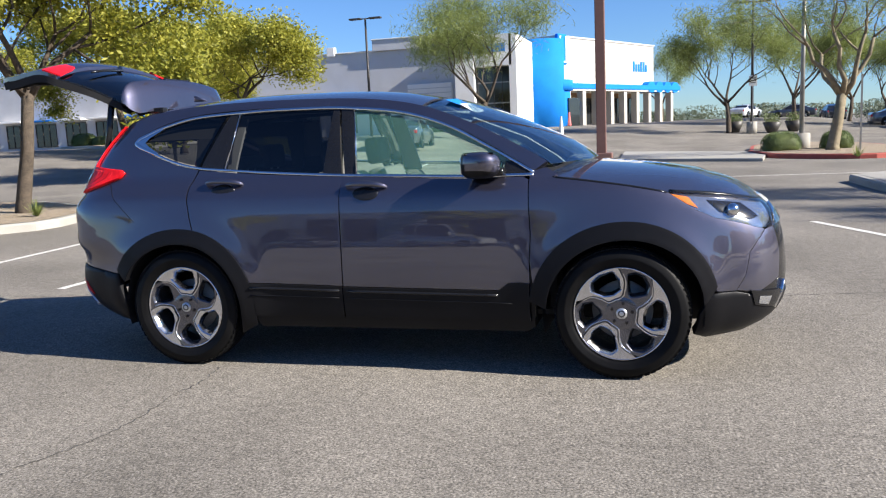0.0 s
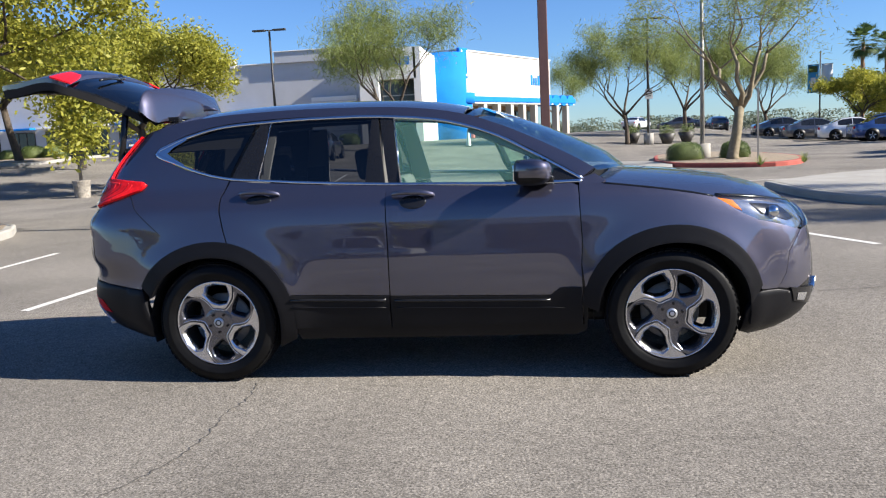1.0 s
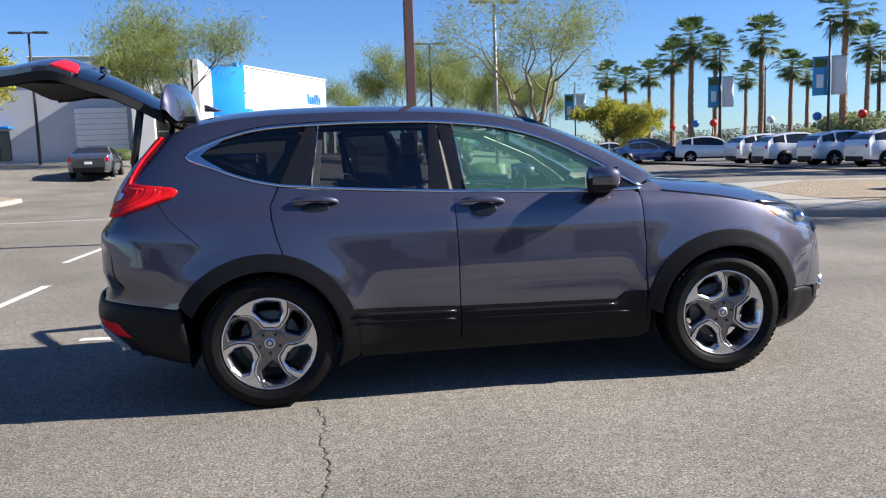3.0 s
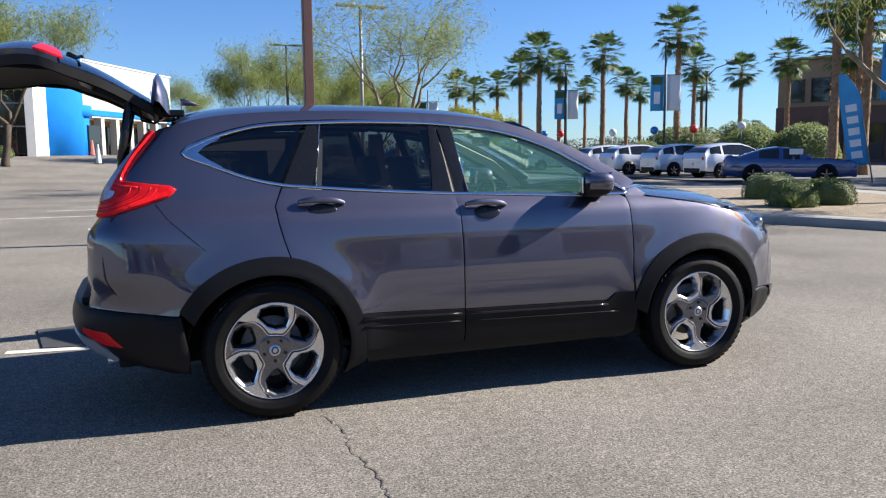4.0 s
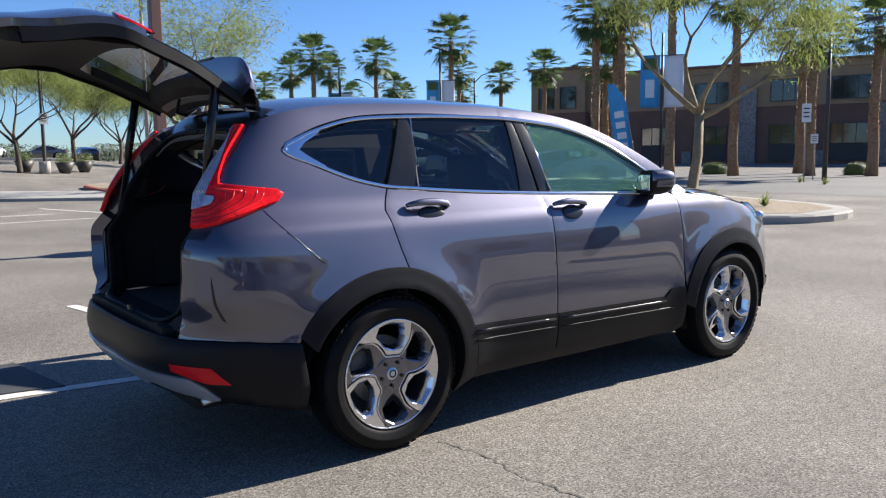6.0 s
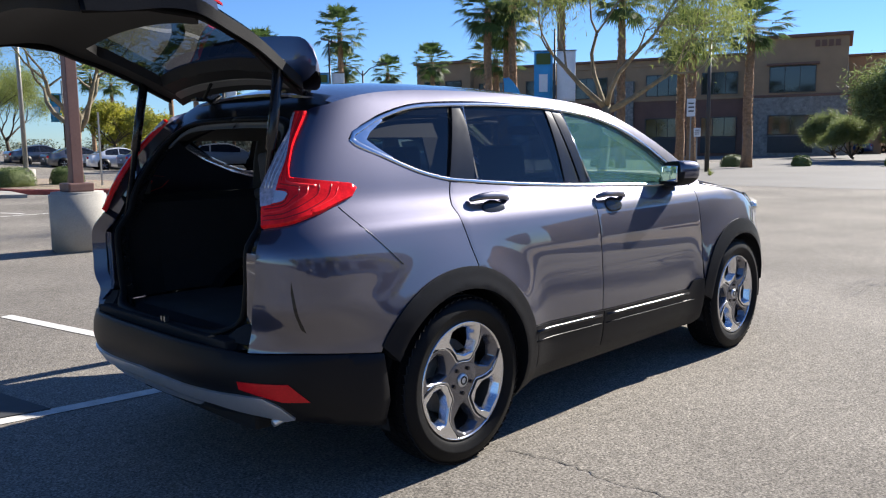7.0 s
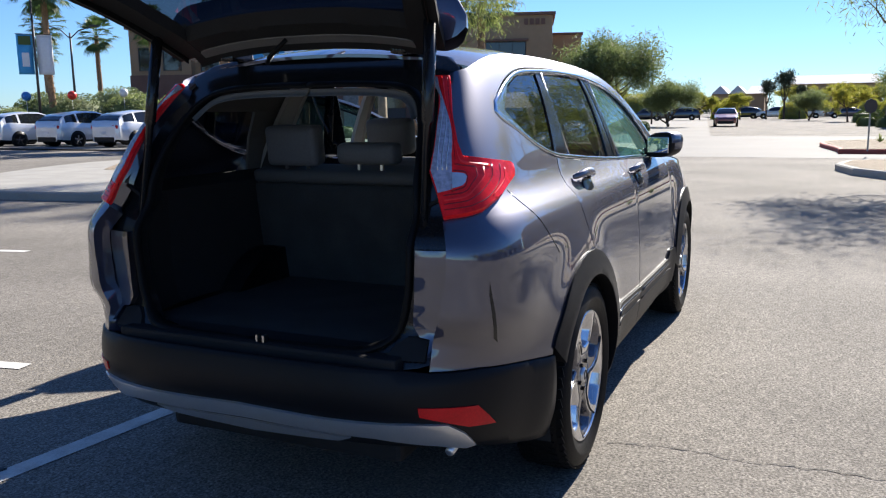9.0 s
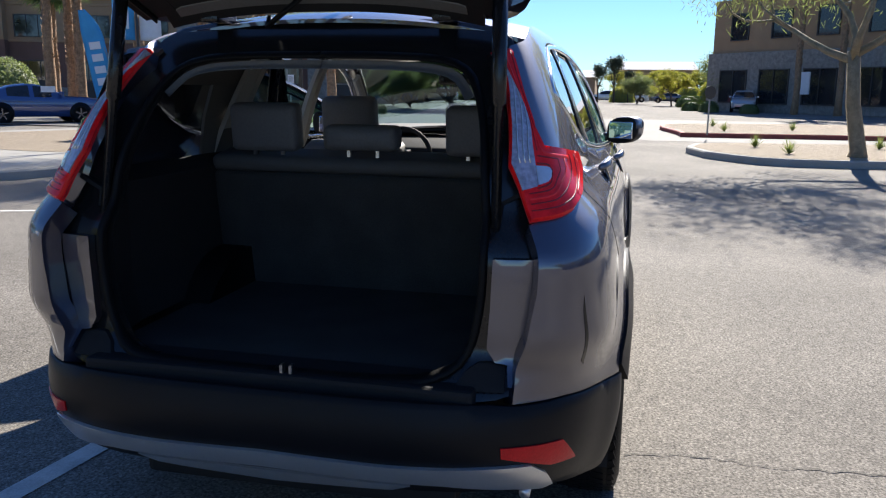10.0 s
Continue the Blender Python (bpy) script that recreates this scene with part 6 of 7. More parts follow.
dealer = thing("showroom_building", "pale grey stuccoed showroom with glazed entrance and blue tower", "building")
dealer.matrix_basis = Matrix.Translation((0.0, -1.8, 1.25)) @ Matrix.Diagonal((0.669, 0.669, 0.72, 1))
wall_block("wall", -120, -17.2, 82, 110, 8.6, STUCCO_GREY, dealer, -1.6, label="pale grey stucco wall")
wall_block("parapet", -28.5, -17.2, 81.6, 110, 9.7, STUCCO_GREY, dealer, 8.6)
wall_block("coping", -28.6, -17.1, 81.5, 110.1, 9.8, STUCCO_WHITE, dealer, 9.7)
wall_block("coping", -120.1, -28.6, 81.8, 110, 8.72, STUCCO_WHITE, dealer, 8.6)
for x0 in (-60, -46, -34):
    wall_block("scupper", x0, x0 + 0.9, 81.7, 82.4, 9.3, STUCCO_WHITE, dealer, 8.4)
wall_block("entrance_pier", -18.7, -16.6, 79.5, 86, 9.2, STUCCO_WHITE, dealer, -1.0)
wall_block("entrance_lintel", -16.6, -12.6, 79.8, 92, 9.2, STUCCO_WHITE, dealer, 6.2)
wall_block("entrance_jamb", -12.9, -12.1, 79.8, 92, 9.2, STUCCO_WHITE, dealer, -1.0)
wall_block("entrance_sign", -17.6, -13.2, 79.38, 79.5, 8.3, BLUE_PANEL, dealer, 7.5, "blue lettering too far to read")
window_unit(-16.5, -12.9, 0.3, 6.1, 80.6, dealer, 3, depth=-0.2)
boxes("transom", [((-16.6, 80.5, 2.6), (-12.9, 80.65, 2.72)), ((-16.6, 80.5, 4.6), (-12.9, 80.65, 4.72))], POLE_GREY, dealer)
bm = bmesh.new()
cyl(bm, 3.3, 3.3, 10.6, Matrix.Translation((-12.0, 93.5, 4.3)) @ Matrix.Diagonal((1, 0.8, 1, 1)), 40)
part("entrance_tower", bm, BLUE_PANEL, dealer, "bright blue curved entrance tower", True)
wall_block("loading_door", -24.6, -19.6, 81.5, 82.1, 5.0, STUCCO_WHITE, dealer, -1.0, label="pale ribbed roller door")
boxes("door_rib", [((-24.6, 81.44, 0.5 + 0.5 * k), (-19.6, 81.52, 0.56 + 0.5 * k)) for k in range(9)], STUCCO_GREY, dealer)
for i in range(12):
    window_unit(-34 - i * 4.5, -31 - i * 4.5, 0.4, 3.0, 82.0, dealer, 2, depth=-0.2)
    boxes("shade_canopy", [((-34.4 - i * 4.5, 80.6, 3.3), (-30.6 - i * 4.5, 82.0, 3.5))], BLUE_PANEL if i % 3 == 0 else STUCCO_WHITE, dealer, "", 0.03)

# its sales hall runs back at an angle; local x follows the long front, -y faces the car park
hall = thing("sales_hall", "white sales hall with blue fascia, arched awnings, columned porch", "building")
F = Vector((0.95 + 6.6, 79.1 - 63.5, 0)).normalized()
hall.matrix_basis = Matrix.Translation((-6.6, 63.5, 1.25)) @ Matrix.Rotation(math.atan2(F.y, F.x), 4, "Z")
wall_block("upper_wall", 0.0, 17.3, 0.0, 12.0, 7.4, STUCCO_CREAM, hall, 3.3)
wall_block("coping", -0.1, 17.4, -0.08, 12.0, 7.55, STUCCO_GREY, hall, 7.4)
wall_block("back_wall", 0.0, 17.3, 2.4, 12.0, 3.3, STUCCO_TAN, hall, -0.4)
wall_block("porch_roof", -0.2, 21.8, -0.6, 2.4, 3.35, STUCCO_WHITE, hall, 3.0)
wall_block("fascia", -0.3, 21.9, -0.72, -0.6, 3.6, BLUE_PANEL, hall, 3.15, "bright blue fascia band")
for i in range(9):
    wall_block("column", 0.5 + i * 2.45, 1.05 + i * 2.45, -0.5, 0.1, 3.0, STUCCO_CREAM, hall, -0.4)
for i in range(7):
    window_unit(0.9 + i * 2.45, 2.7 + i * 2.45, 0.1, 2.5, 2.4, hall, 1, depth=-0.2)
for i in range(4):
    bm = bmesh.new()
    cyl(bm, 0.86, 0.86, 1.5, Matrix.Translation((15.6 + i * 1.75, 0.1, 3.45)) @ Matrix.Diagonal((1, 1, 0.62, 1)) @ Matrix.Rotation(radians(90), 4, "X"), 20)
    part("arched_awning", bm, BLUE_PANEL, hall, "", False)
boxes("wall_lettering", [((13.0 + 0.5 * k, -0.06, 4.9), (13.3 + 0.5 * k, 0.0, 5.6 + 0.25 * (k in (0, 3, 4)))) for k in range(6)], BLUE_PANEL, hall, "blue lettering too far to read")
bm = bmesh.new()
cyl(bm, 2.6, 2.6, 3.7, Matrix.Translation((-2.0, 0.5, 1.6)) @ Matrix.Diagonal((1, 0.9, 1, 1)), 36)
part("entrance_drum", bm, BLUE_PANEL, hall, "bright blue curved entrance porch", True)
bm = bmesh.new()
cyl(bm, 2.8, 2.8, 0.8, Matrix.Translation((-2.0, 0.5, 3.35)) @ Matrix.Diagonal((1, 0.92, 1, 1)), 36)
part("drum_band", bm, BLUE_PANEL, hall, "bright blue canopy band", True)
boxes("entrance_door", [((-1.6, -1.95, -0.2), (0.0, -1.6, 2.3))], DARK_GLASS, hall, "dark glazed entrance", 0.02)
boxes("emblem_plate", [((-0.75, -0.5, 5.1), (0.65, -0.15, 7.6))], BLUE_PANEL, hall, "", 0.15)
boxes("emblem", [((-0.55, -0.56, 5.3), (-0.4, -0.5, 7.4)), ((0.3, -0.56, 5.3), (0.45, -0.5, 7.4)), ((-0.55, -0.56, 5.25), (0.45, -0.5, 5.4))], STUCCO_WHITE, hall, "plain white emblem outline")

office = thing("office_building", "two-storey tan and brown stucco office building with grey stone piers", "building")
U = Vector((-7.9, 24.7, 0)).normalized()
office.matrix_basis = Matrix.Translation((73.3, 21.4, 0)) @ Matrix.Rotation(math.atan2(U.y, U.x), 4, "Z") @ Matrix.Diagonal((1, 1, 0.935, 1))
# local: x runs along the long front away from the corner, +y faces the street
wall_block("tower_top", 0, 8.5, -10.0, 0.0, 11.3, STUCCO_TAN, office, 5.9)
wall_block("tower_base", -0.12, 8.62, -10.1, 0.12, 5.75, STONE, office, label="grey stone cladding")
wall_block("belt_course", -0.2, 8.7, -10.2, 0.2, 5.95, STUCCO_BROWN, office, 5.7)
wall_block("cornice", -0.3, 8.8, -10.3, 0.3, 11.6, STUCCO_BROWN, office, 11.3)
boxes("building_number", [((0.7 + 0.55 * k, 0.02, 10.35), (1.08 + 0.55 * k, 0.07, 10.95)) for k in range(4)], STUCCO_BROWN, office, "four plain bars of a building number")
wall_block("side_wing", -3.2, 0.0, -20, -8.0, 10.0, STUCCO_TAN, office)
wall_block("cornice", -3.4, 0.0, -20, -7.8, 10.25, STUCCO_BROWN, office, 10.0)
wall_block("upper_storey", 8.5, 42, -16, -0.8, 10.0, STUCCO_TAN, office, 5.9)
wall_block("lower_storey", 8.5, 42, -16, -0.7, 5.8, STUCCO_BROWN, office, label="red-brown stucco lower storey")
wall_block("belt_course", 8.7, 42, -16, -0.6, 5.95, STUCCO_TAN, office, 5.75)
wall_block("parapet_band", 8.7, 42, -16, -0.7, 9.55, STUCCO_TAN, office, 9.35)
wall_block("cornice", 8.7, 42, -16, -0.5, 10.25, STUCCO_BROWN, office, 10.0)
wall_block("end_tower", 36.5, 43.0, -16, 0.1, 10.8, STUCCO_TAN, office, 5.9)
wall_block("end_tower_base", 36.4, 43.1, -16, 0.2, 5.9, STUCCO_BROWN, office)
wall_block("cornice", 36.2, 43.3, -16, 0.4, 11.1, STUCCO_BROWN, office, 10.8)
for x in (12.9, 19.0, 25.2, 31.2):
    wall_block("stone_pier", x, x + (1.9 if x == 19.0 else 0.9), -1, -0.35, 7.9 if x == 19.0 else 1.3, STONE, office, label="grey stone pier")
for x in (9.3, 14.6, 21.8, 27.2, 32.6):
    window_unit(x, x + 3.2, 6.3, 8.4, -0.8, office, 2, depth=0.2)
    window_unit(x, x + 3.2, 2.0, 3.9, -0.7, office, 2, depth=0.2)
    boxes("dark_base", [((x, -0.7, 0.3), (x + 3.2, -0.58, 1.9))], POLE_DARK, office)
window_unit(2.6, 6.4, 6.2, 8.6, 0.0, office, 2, depth=0.2)
wall_block("window_hood", 2.3, 6.7, -0.1, 0.28, 8.95, STUCCO_BROWN, office, 8.72)
window_unit(2.6, 6.4, 2.1, 3.9, 0.12, office, 1, depth=0.2)
boxes("dark_base", [((2.6, 0.12, 0.3), (6.4, 0.2, 1.9))], POLE_DARK, office)
boxes("side_window", [((-0.06, -4.2, 6.3), (0.02, -3.0, 9.0)), ((-0.18, -4.2, 1.6), (-0.1, -3.0, 3.9))], DARK_GLASS, office, "tall narrow side window")
for x in (37.6, 40.2):
    window_unit(x, x + 1.8, 6.4, 8.8, 0.1, office, 0, depth=0.2)
    window_unit(x, x + 1.8, 1.6, 3.9, 0.2, office, 0, depth=0.2)

stone = thing("stone_office_building", "two-storey brown stucco and grey stone office building", "building")
V = Vector((50.0 - 68.0, -21.0 + 7.2, 0)).normalized()
stone.matrix_basis = Matrix.Translation((68.0, -7.2, 0)) @ Matrix.Rotation(math.atan2(V.y, V.x), 4, "Z")
# local: x runs along the front, -y faces the street corner
wall_block("upper_storey", 0, 34, 0.3, 16, 8.8, STUCCO_TAN, stone, 4.6)
wall_block("parapet", 4.0, 34, 0.2, 16, 9.8, STUCCO_TAN, stone, 8.8)
wall_block("cornice", 3.9, 34, 0.1, 16, 9.95, STUCCO_BROWN, stone, 9.8)
wall_block("lower_storey", -0.15, 34, 0.0, 16, 4.6, STONE, stone, label="grey stone cladding")
for i in range(7):
    window_unit(2.0 + i * 4.2, 3.8 + i * 4.2, 5.6, 7.6, 0.3, stone, 0, depth=-0.2)
    window_unit(1.4 + i * 4.2, 4.2 + i * 4.2, 0.7, 3.2, 0.0, stone, 1, depth=-0.2)
boxes("wall_notice", [((9.2, -0.12, 1.4), (10.4, 0.0, 3.0))], SIGN_WHITE, stone, "white notice board on the wall")

# far houses with pale roofs
def gabled(name, label, m, w, gables, ridge, z0, z1):
    """Gable ends face the car park; a long plain roof runs on beside them."""
    h = thing(name, label, "house", m, group="distant houses")
    wall_block("wall", 0, w, 0, 12, z0, STUCCO_TAN, h)
    for x0, x1 in gables:
        xm = (x0 + x1) / 2
        wall_block("window", xm - 0.5, xm + 0.5, -0.06, 0.02, z0 - 1.0, DARK_GLASS, h, z0 - 2.0)
        v = [(x0, -0.4, z0), (x1, -0.4, z0), (xm, -0.4, z1), (x0, 11, z0), (x1, 11, z0), (xm, 11, z1)]
        mesh_ob("roof", v, [(0, 1, 2), (4, 3, 5), (0, 2, 5, 3), (1, 4, 5, 2), (0, 3, 4, 1)], STUCCO_GREY, h, "pale gable roof", smooth=False)
    x0, x1 = ridge
    v = [(x0, -0.3, z0 - 0.01), (x1, -0.3, z0 - 0.01), (x1 - 0.6, 6, z1), (x0 + 0.6, 6, z1), (x0, 12.3, z0 - 0.01), (x1, 12.3, z0 - 0.01)]
    mesh_ob("roof", v, [(0, 1, 2, 3), (4, 3, 2, 5), (0, 3, 4), (1, 5, 2), (0, 4, 5, 1)], STUCCO_GREY, h, "long pale roof", smooth=False)


gabled("distant_house", "distant pale house with two gable ends", pose(145, 13.9, 0, 0, 0, -90), 8.6, [(0, 2.85), (2.85, 5.7)], (5.5, 8.6), 3.95, 5.35)
gabled("distant_house", "distant long house with a plain pale roof", pose(147, 1.5, 0, 0, 0, -90), 14.0, [], (0, 14.0), 5.4, 7.0)
# an unseen pale building and trees, added to close the other side for reflections
back = thing("closing_building", "unseen plain long pale building, added for reflections in the car", "building", pose(-20, -46, 0))
wall_block("wall", 0, 60, 0, 12, 6.5, STUCCO_WHITE, back)
for k in range(8):
    window_unit(4 + 7 * k, 8 + 7 * k, 0.8, 3.4, 12.0, back, 1, depth=0.2)


# ---- other parked cars ----
def car_paint(name, c):
    return paint_material(name, c, 0.25, 0.3)


WHITE_CAR, BLUE_CAR, BLACK_CAR, GREY_CAR, SILVER_CAR, RED_CAR = (car_paint(n, c) for n, c in (("white_car_paint", (0.74, 0.74, 0.74)), ("blue_car_paint", (0.02, 0.055, 0.19)), ("black_car_paint", (0.012, 0.012, 0.014)), ("dark_grey_car_paint", (0.06, 0.06, 0.07)), ("silver_car_paint", (0.42, 0.43, 0.44)), ("dark_red_car_paint", (0.16, 0.02, 0.03))))
SHAPES = {
    # stations from the tail: x, belt height, roof height (equal where there is no cabin), half width
    "suv": [(-2.32, 0.92, 0.92, 0.74), (-2.26, 1.08, 1.12, 0.85), (-2.10, 1.13, 1.30, 0.89), (-1.80, 1.15, 1.50, 0.91), (-1.3, 1.13, 1.60, 0.92), (-0.7, 1.10, 1.66, 0.92), (-0.1, 1.07, 1.65, 0.92), (0.35, 1.05, 1.52, 0.92), (0.80, 1.04, 1.26, 0.91), (1.10, 1.03, 1.07, 0.91), (1.5, 1.00, 1.04, 0.90), (1.95, 0.93, 0.97, 0.87), (2.2, 0.80, 0.84, 0.77), (2.30, 0.62, 0.66, 0.62)],
    "sedan": [(-2.38, 0.85, 0.86, 0.70), (-2.30, 0.96, 0.98, 0.82), (-1.95, 1.00, 1.02, 0.88), (-1.60, 0.99, 1.12, 0.90), (-1.0, 0.97, 1.38, 0.91), (-0.4, 0.95, 1.46, 0.91), (0.1, 0.94, 1.43, 0.91), (0.6, 0.93, 1.20, 0.91), (1.0, 0.92, 0.96, 0.90), (1.5, 0.87, 0.91, 0.89), (1.95, 0.80, 0.84, 0.85), (2.25, 0.70, 0.74, 0.74), (2.36, 0.55, 0.58, 0.60)],
    "coupe": [(-2.50, 0.88, 0.90, 0.78), (-2.42, 1.02, 1.04, 0.88), (-2.0, 1.03, 1.06, 0.94), (-1.55, 1.01, 1.20, 0.95), (-1.0, 0.99, 1.38, 0.95), (-0.45, 0.97, 1.45, 0.95), (0.0, 0.96, 1.42, 0.95), (0.55, 0.96, 1.18, 0.95), (0.85, 0.96, 1.00, 0.95), (1.5, 0.94, 0.98, 0.95), (2.1, 0.88, 0.92, 0.92), (2.40, 0.76, 0.80, 0.86), (2.48, 0.58, 0.62, 0.78)],
}


def parked_car(kind, paint, label, hubs=1.35, wheel_r=0.34, dark_rim=False):
    st = np.array(SHAPES[kind])
    f = [spline(st[:, 0], st[:, k]) for k in (1, 2, 3)]
    xs = np.unique(np.concatenate([np.linspace(st[0, 0], st[-1, 0], 34), st[:, 0]]))
    t = thing(kind if kind != "suv" else "sport_utility_car", label, "car", group="cars parked in the lot")
    rows, glass = [], []
    for x in xs:
        b, r, w = float(f[0](x)), float(np.interp(x, st[:, 0], st[:, 2])), float(f[2](x))
        rise = max(r - b, 0.01)
        tumble = w * (1 - 0.36 * min(1, rise / 0.6))
        low = 0.24 + 0.10 * max(0, abs(x) - 1.9)
        rows.append([(w * 0.90, low), (w * 0.97, low + 0.10), (w, 0.55), (w * 0.985, 0.75), (w * 0.965, b - 0.03), (w * 0.94, b), (tumble + (w * 0.94 - tumble) * 0.12, b + rise * 0.86), (tumble * 0.93, b + rise * 0.97), (tumble * 0.5, r), (0, r + 0.012)])
    n = len(rows[0])
    verts = [(x, -y, z) for x, row in zip(xs, rows) for y, z in row] + [(x, y, z) for x, row in zip(xs, rows) for y, z in row]
    off = len(xs) * n
    body, panes = [], []
    cab = [i for i in range(len(xs)) if rows[i][9][1] - rows[i][5][1] > 0.22]
    for side in (0, 1):
        for i in range(len(xs) - 1):
            for k in range(n - 1):
                a = side * off + i * n + k
                q = (a, a + n, a + n + 1, a + 1)
                q = q if side else q[::-1]
                top = rows[i][9][1] - rows[i][5][1], rows[i + 1][9][1] - rows[i + 1][5][1]
                xm = (xs[i] + xs[i + 1]) / 2
                slope = abs(rows[i + 1][9][1] - rows[i][9][1]) / (xs[i + 1] - xs[i])
                pillar = any(abs(xm - p) < 0.05 for p in (-0.35, -1.25))
                if (k == 5 and min(top) > 0.26 and not pillar) or (k in (7, 8) and slope > 0.38 and max(top) > 0.14 and -1.7 < xm < 1.05) or (kind == "suv" and k in (7, 8) and xm < -1.95 and slope > 0.38 and max(top) > 0.14):
                    panes.append(q)
                else:
                    body.append(q)
    body += [tuple(range(n)) + tuple(off + k for k in reversed(range(n - 1))), tuple(off - n + k for k in reversed(range(n))) + tuple(2 * off - n + k for k in range(n - 1))]
    low = [1 if kind == "suv" and len(q) == 4 and max(v % n for v in q) <= 1 else 0 for q in body]
    shell = mesh_ob("body", verts, body, [paint, CLADDING], t, "painted body", idx=low)
    shell.data.set_sharp_from_angle(angle=radians(38))
    # panes that touch one another are one window
    left = list(panes)
    while left:
        pane, grown = [left.pop()], True
        while grown:
            have = {v for q in pane for v in q}
            joined = [q for q in left if have & set(q)]
            left = [q for q in left if not have & set(q)]
            pane += joined
            grown = bool(joined)
        ids = sorted({v for q in pane for v in q})
        at = {v: i for i, v in enumerate(ids)}
        mesh_ob("window", [verts[v] for v in ids], [tuple(at[v] for v in q) for q in pane], DARK_GLASS, t, "dark window")
    w0 = float(f[2](0.0))
    for x in (-hubs, hubs):
        for s in (1, -1):
            verts_, faces_ = lathe([(0.0, -0.09), (wheel_r * 0.62, -0.09), (wheel_r * 0.68, -0.105), (wheel_r * 0.93, -0.105), (wheel_r, -0.07), (wheel_r, 0.08), (0.0, 0.08)], 22)
            wh = mesh_ob("wheel", verts_, faces_, RUBBER, t, "black tyre on an alloy wheel")
            wh.matrix_basis = pose(x, -s * (w0 - 0.085), wheel_r, 0, 0, 0 if s > 0 else 180)
            rim = bmesh.new()
            for k in range(5):
                box(rim, (-0.026, -0.112, 0.03), (0.026, -0.09, wheel_r * 0.62), 0.0, Matrix.Rotation(2 * math.pi * k / 5, 4, "Y"))
            cyl(rim, 0.06, 0.06, 0.02, Matrix.Translation((0, -0.102, 0)) @ Matrix.Rotation(radians(90), 4, "X"), 10)
            part("rim", rim, RIM_DARK if dark_rim else RIM_CUT, wh, "")
            verts_, faces_ = lathe([(0.0, 0.0), (wheel_r * 1.18, 0.0), (wheel_r * 1.18, 0.02)], 22)
            ar = mesh_ob("wheel_arch", verts_, faces_, CLADDING, t)
            ar.matrix_basis = pose(x, -s * (w0 * 1.004), wheel_r + 0.03, 0, 0, 0 if s > 0 else 180)
    xt, xf, zb = st[0, 0], st[-1, 0], float(st[1, 1])
    for s in (1, -1):
        boxes("tail_lamp", [((xt + 0.02, min(s * 0.52, s * 0.84), zb - 0.22), (xt + 0.22, max(s * 0.52, s * 0.84), zb - 0.06))], RED_LENS, t, "red tail lamp", 0.03)
        boxes("head_lamp", [((xf - 0.30, min(s * 0.50, s * 0.80), 0.66), (xf - 0.08, max(s * 0.50, s * 0.80), 0.78))], LAMP_CLEAR, t, "clear head lamp", 0.03)
        boxes("door_mirror", [((0.62, min(s * w0 * 0.97, s * (w0 + 0.16)), zb + 0.02), (0.76, max(s * w0 * 0.97, s * (w0 + 0.16)), zb + 0.15))], paint, t, "", 0.03)
    boxes("rear_bumper", [((xt - 0.01, -0.66, 0.26), (xt + 0.15, 0.66, 0.50))], CLADDING, t, "", 0.04)
    boxes("front_bumper", [((xf - 0.15, -0.60, 0.24), (xf + 0.02, 0.60, 0.46))], CLADDING, t, "", 0.04)
    boxes("number_plate", [((xt - 0.022, -0.16, 0.62), (xt + 0.0, 0.16, 0.74))], SIGN_WHITE, t, "blank plate")
    return t


def place_cars(first, spots):
    first.matrix_basis = pose(spots[0][0], spots[0][1], 0, 0, 0, spots[0][2])
    for x, y, r in spots[1:]:
        copy_thing(first, pose(x, y, 0, 0, 0, r))


place_cars(parked_car("suv", WHITE_CAR, "white sport utility car parked on asphalt"), [(24.6, 43.6, -25), (24.2, 36.2, -4), (24.1, 33.2, -6), (24.6, 30.0, -5), (24.7, 26.6, -4), (118.01, 2.7, 90), (-33.33, 58.33, 150)])
place_cars(parked_car("coupe", BLUE_CAR, "dark blue two-door coupe with a windscreen notice, parked", dark_rim=True), [(22.77, 21.13, -38)])
boxes("windscreen_notice", [((-0.25, -0.02, 1.14), (0.25, 0.0, 1.36))], SIGN_WHITE, None, "white notice in a car window").matrix_basis = pose(22.27, 20.15, 0, 0, 0, -38)
tagged(bpy.data.objects["windscreen_notice"], category="notice")
place_cars(parked_car("suv", BLACK_CAR, "black sport utility car parked on asphalt"), [(21.65, 45.89, -12), (108.03, 13.78, 95), (120.02, 6.75, 85), (104.05, 17.72, 100), (18.24, 84.17, 90)])
place_cars(parked_car("sedan", WHITE_CAR, "white saloon car parked on asphalt"), [(19.99, 49.13, -10), (119, -1.25, 88), (10.85, 92.14, 60)])
place_cars(parked_car("sedan", BLUE_CAR, "blue saloon car parked on asphalt"), [(20.64, 45.32, -5), (-26.77, 46.86, 101), (82.06, 23.8, 90)])
# the two at y -30 and -31 are unseen, added for reflections
place_cars(parked_car("sedan", GREY_CAR, "dark grey saloon car parked on asphalt"), [(-10.9, 34.92, 95), (18.74, 52.66, -5), (17.93, 57.15, -5), (116.99, -6.18, 90), (15.06, 88.17, 170), (-15, -30, 20), (2, -31, 15)])
# the silver one at y -30 is likewise unseen, added to be reflected
place_cars(parked_car("suv", SILVER_CAR, "silver estate car parked at the kerb"), [(62.48, -9.44, 172), (88.06, 20.76, 95), (-7, -30, 16)])
place_cars(parked_car("sedan", RED_CAR, "dark red saloon car on the roadway"), [(65.51, 4.44, 184)])


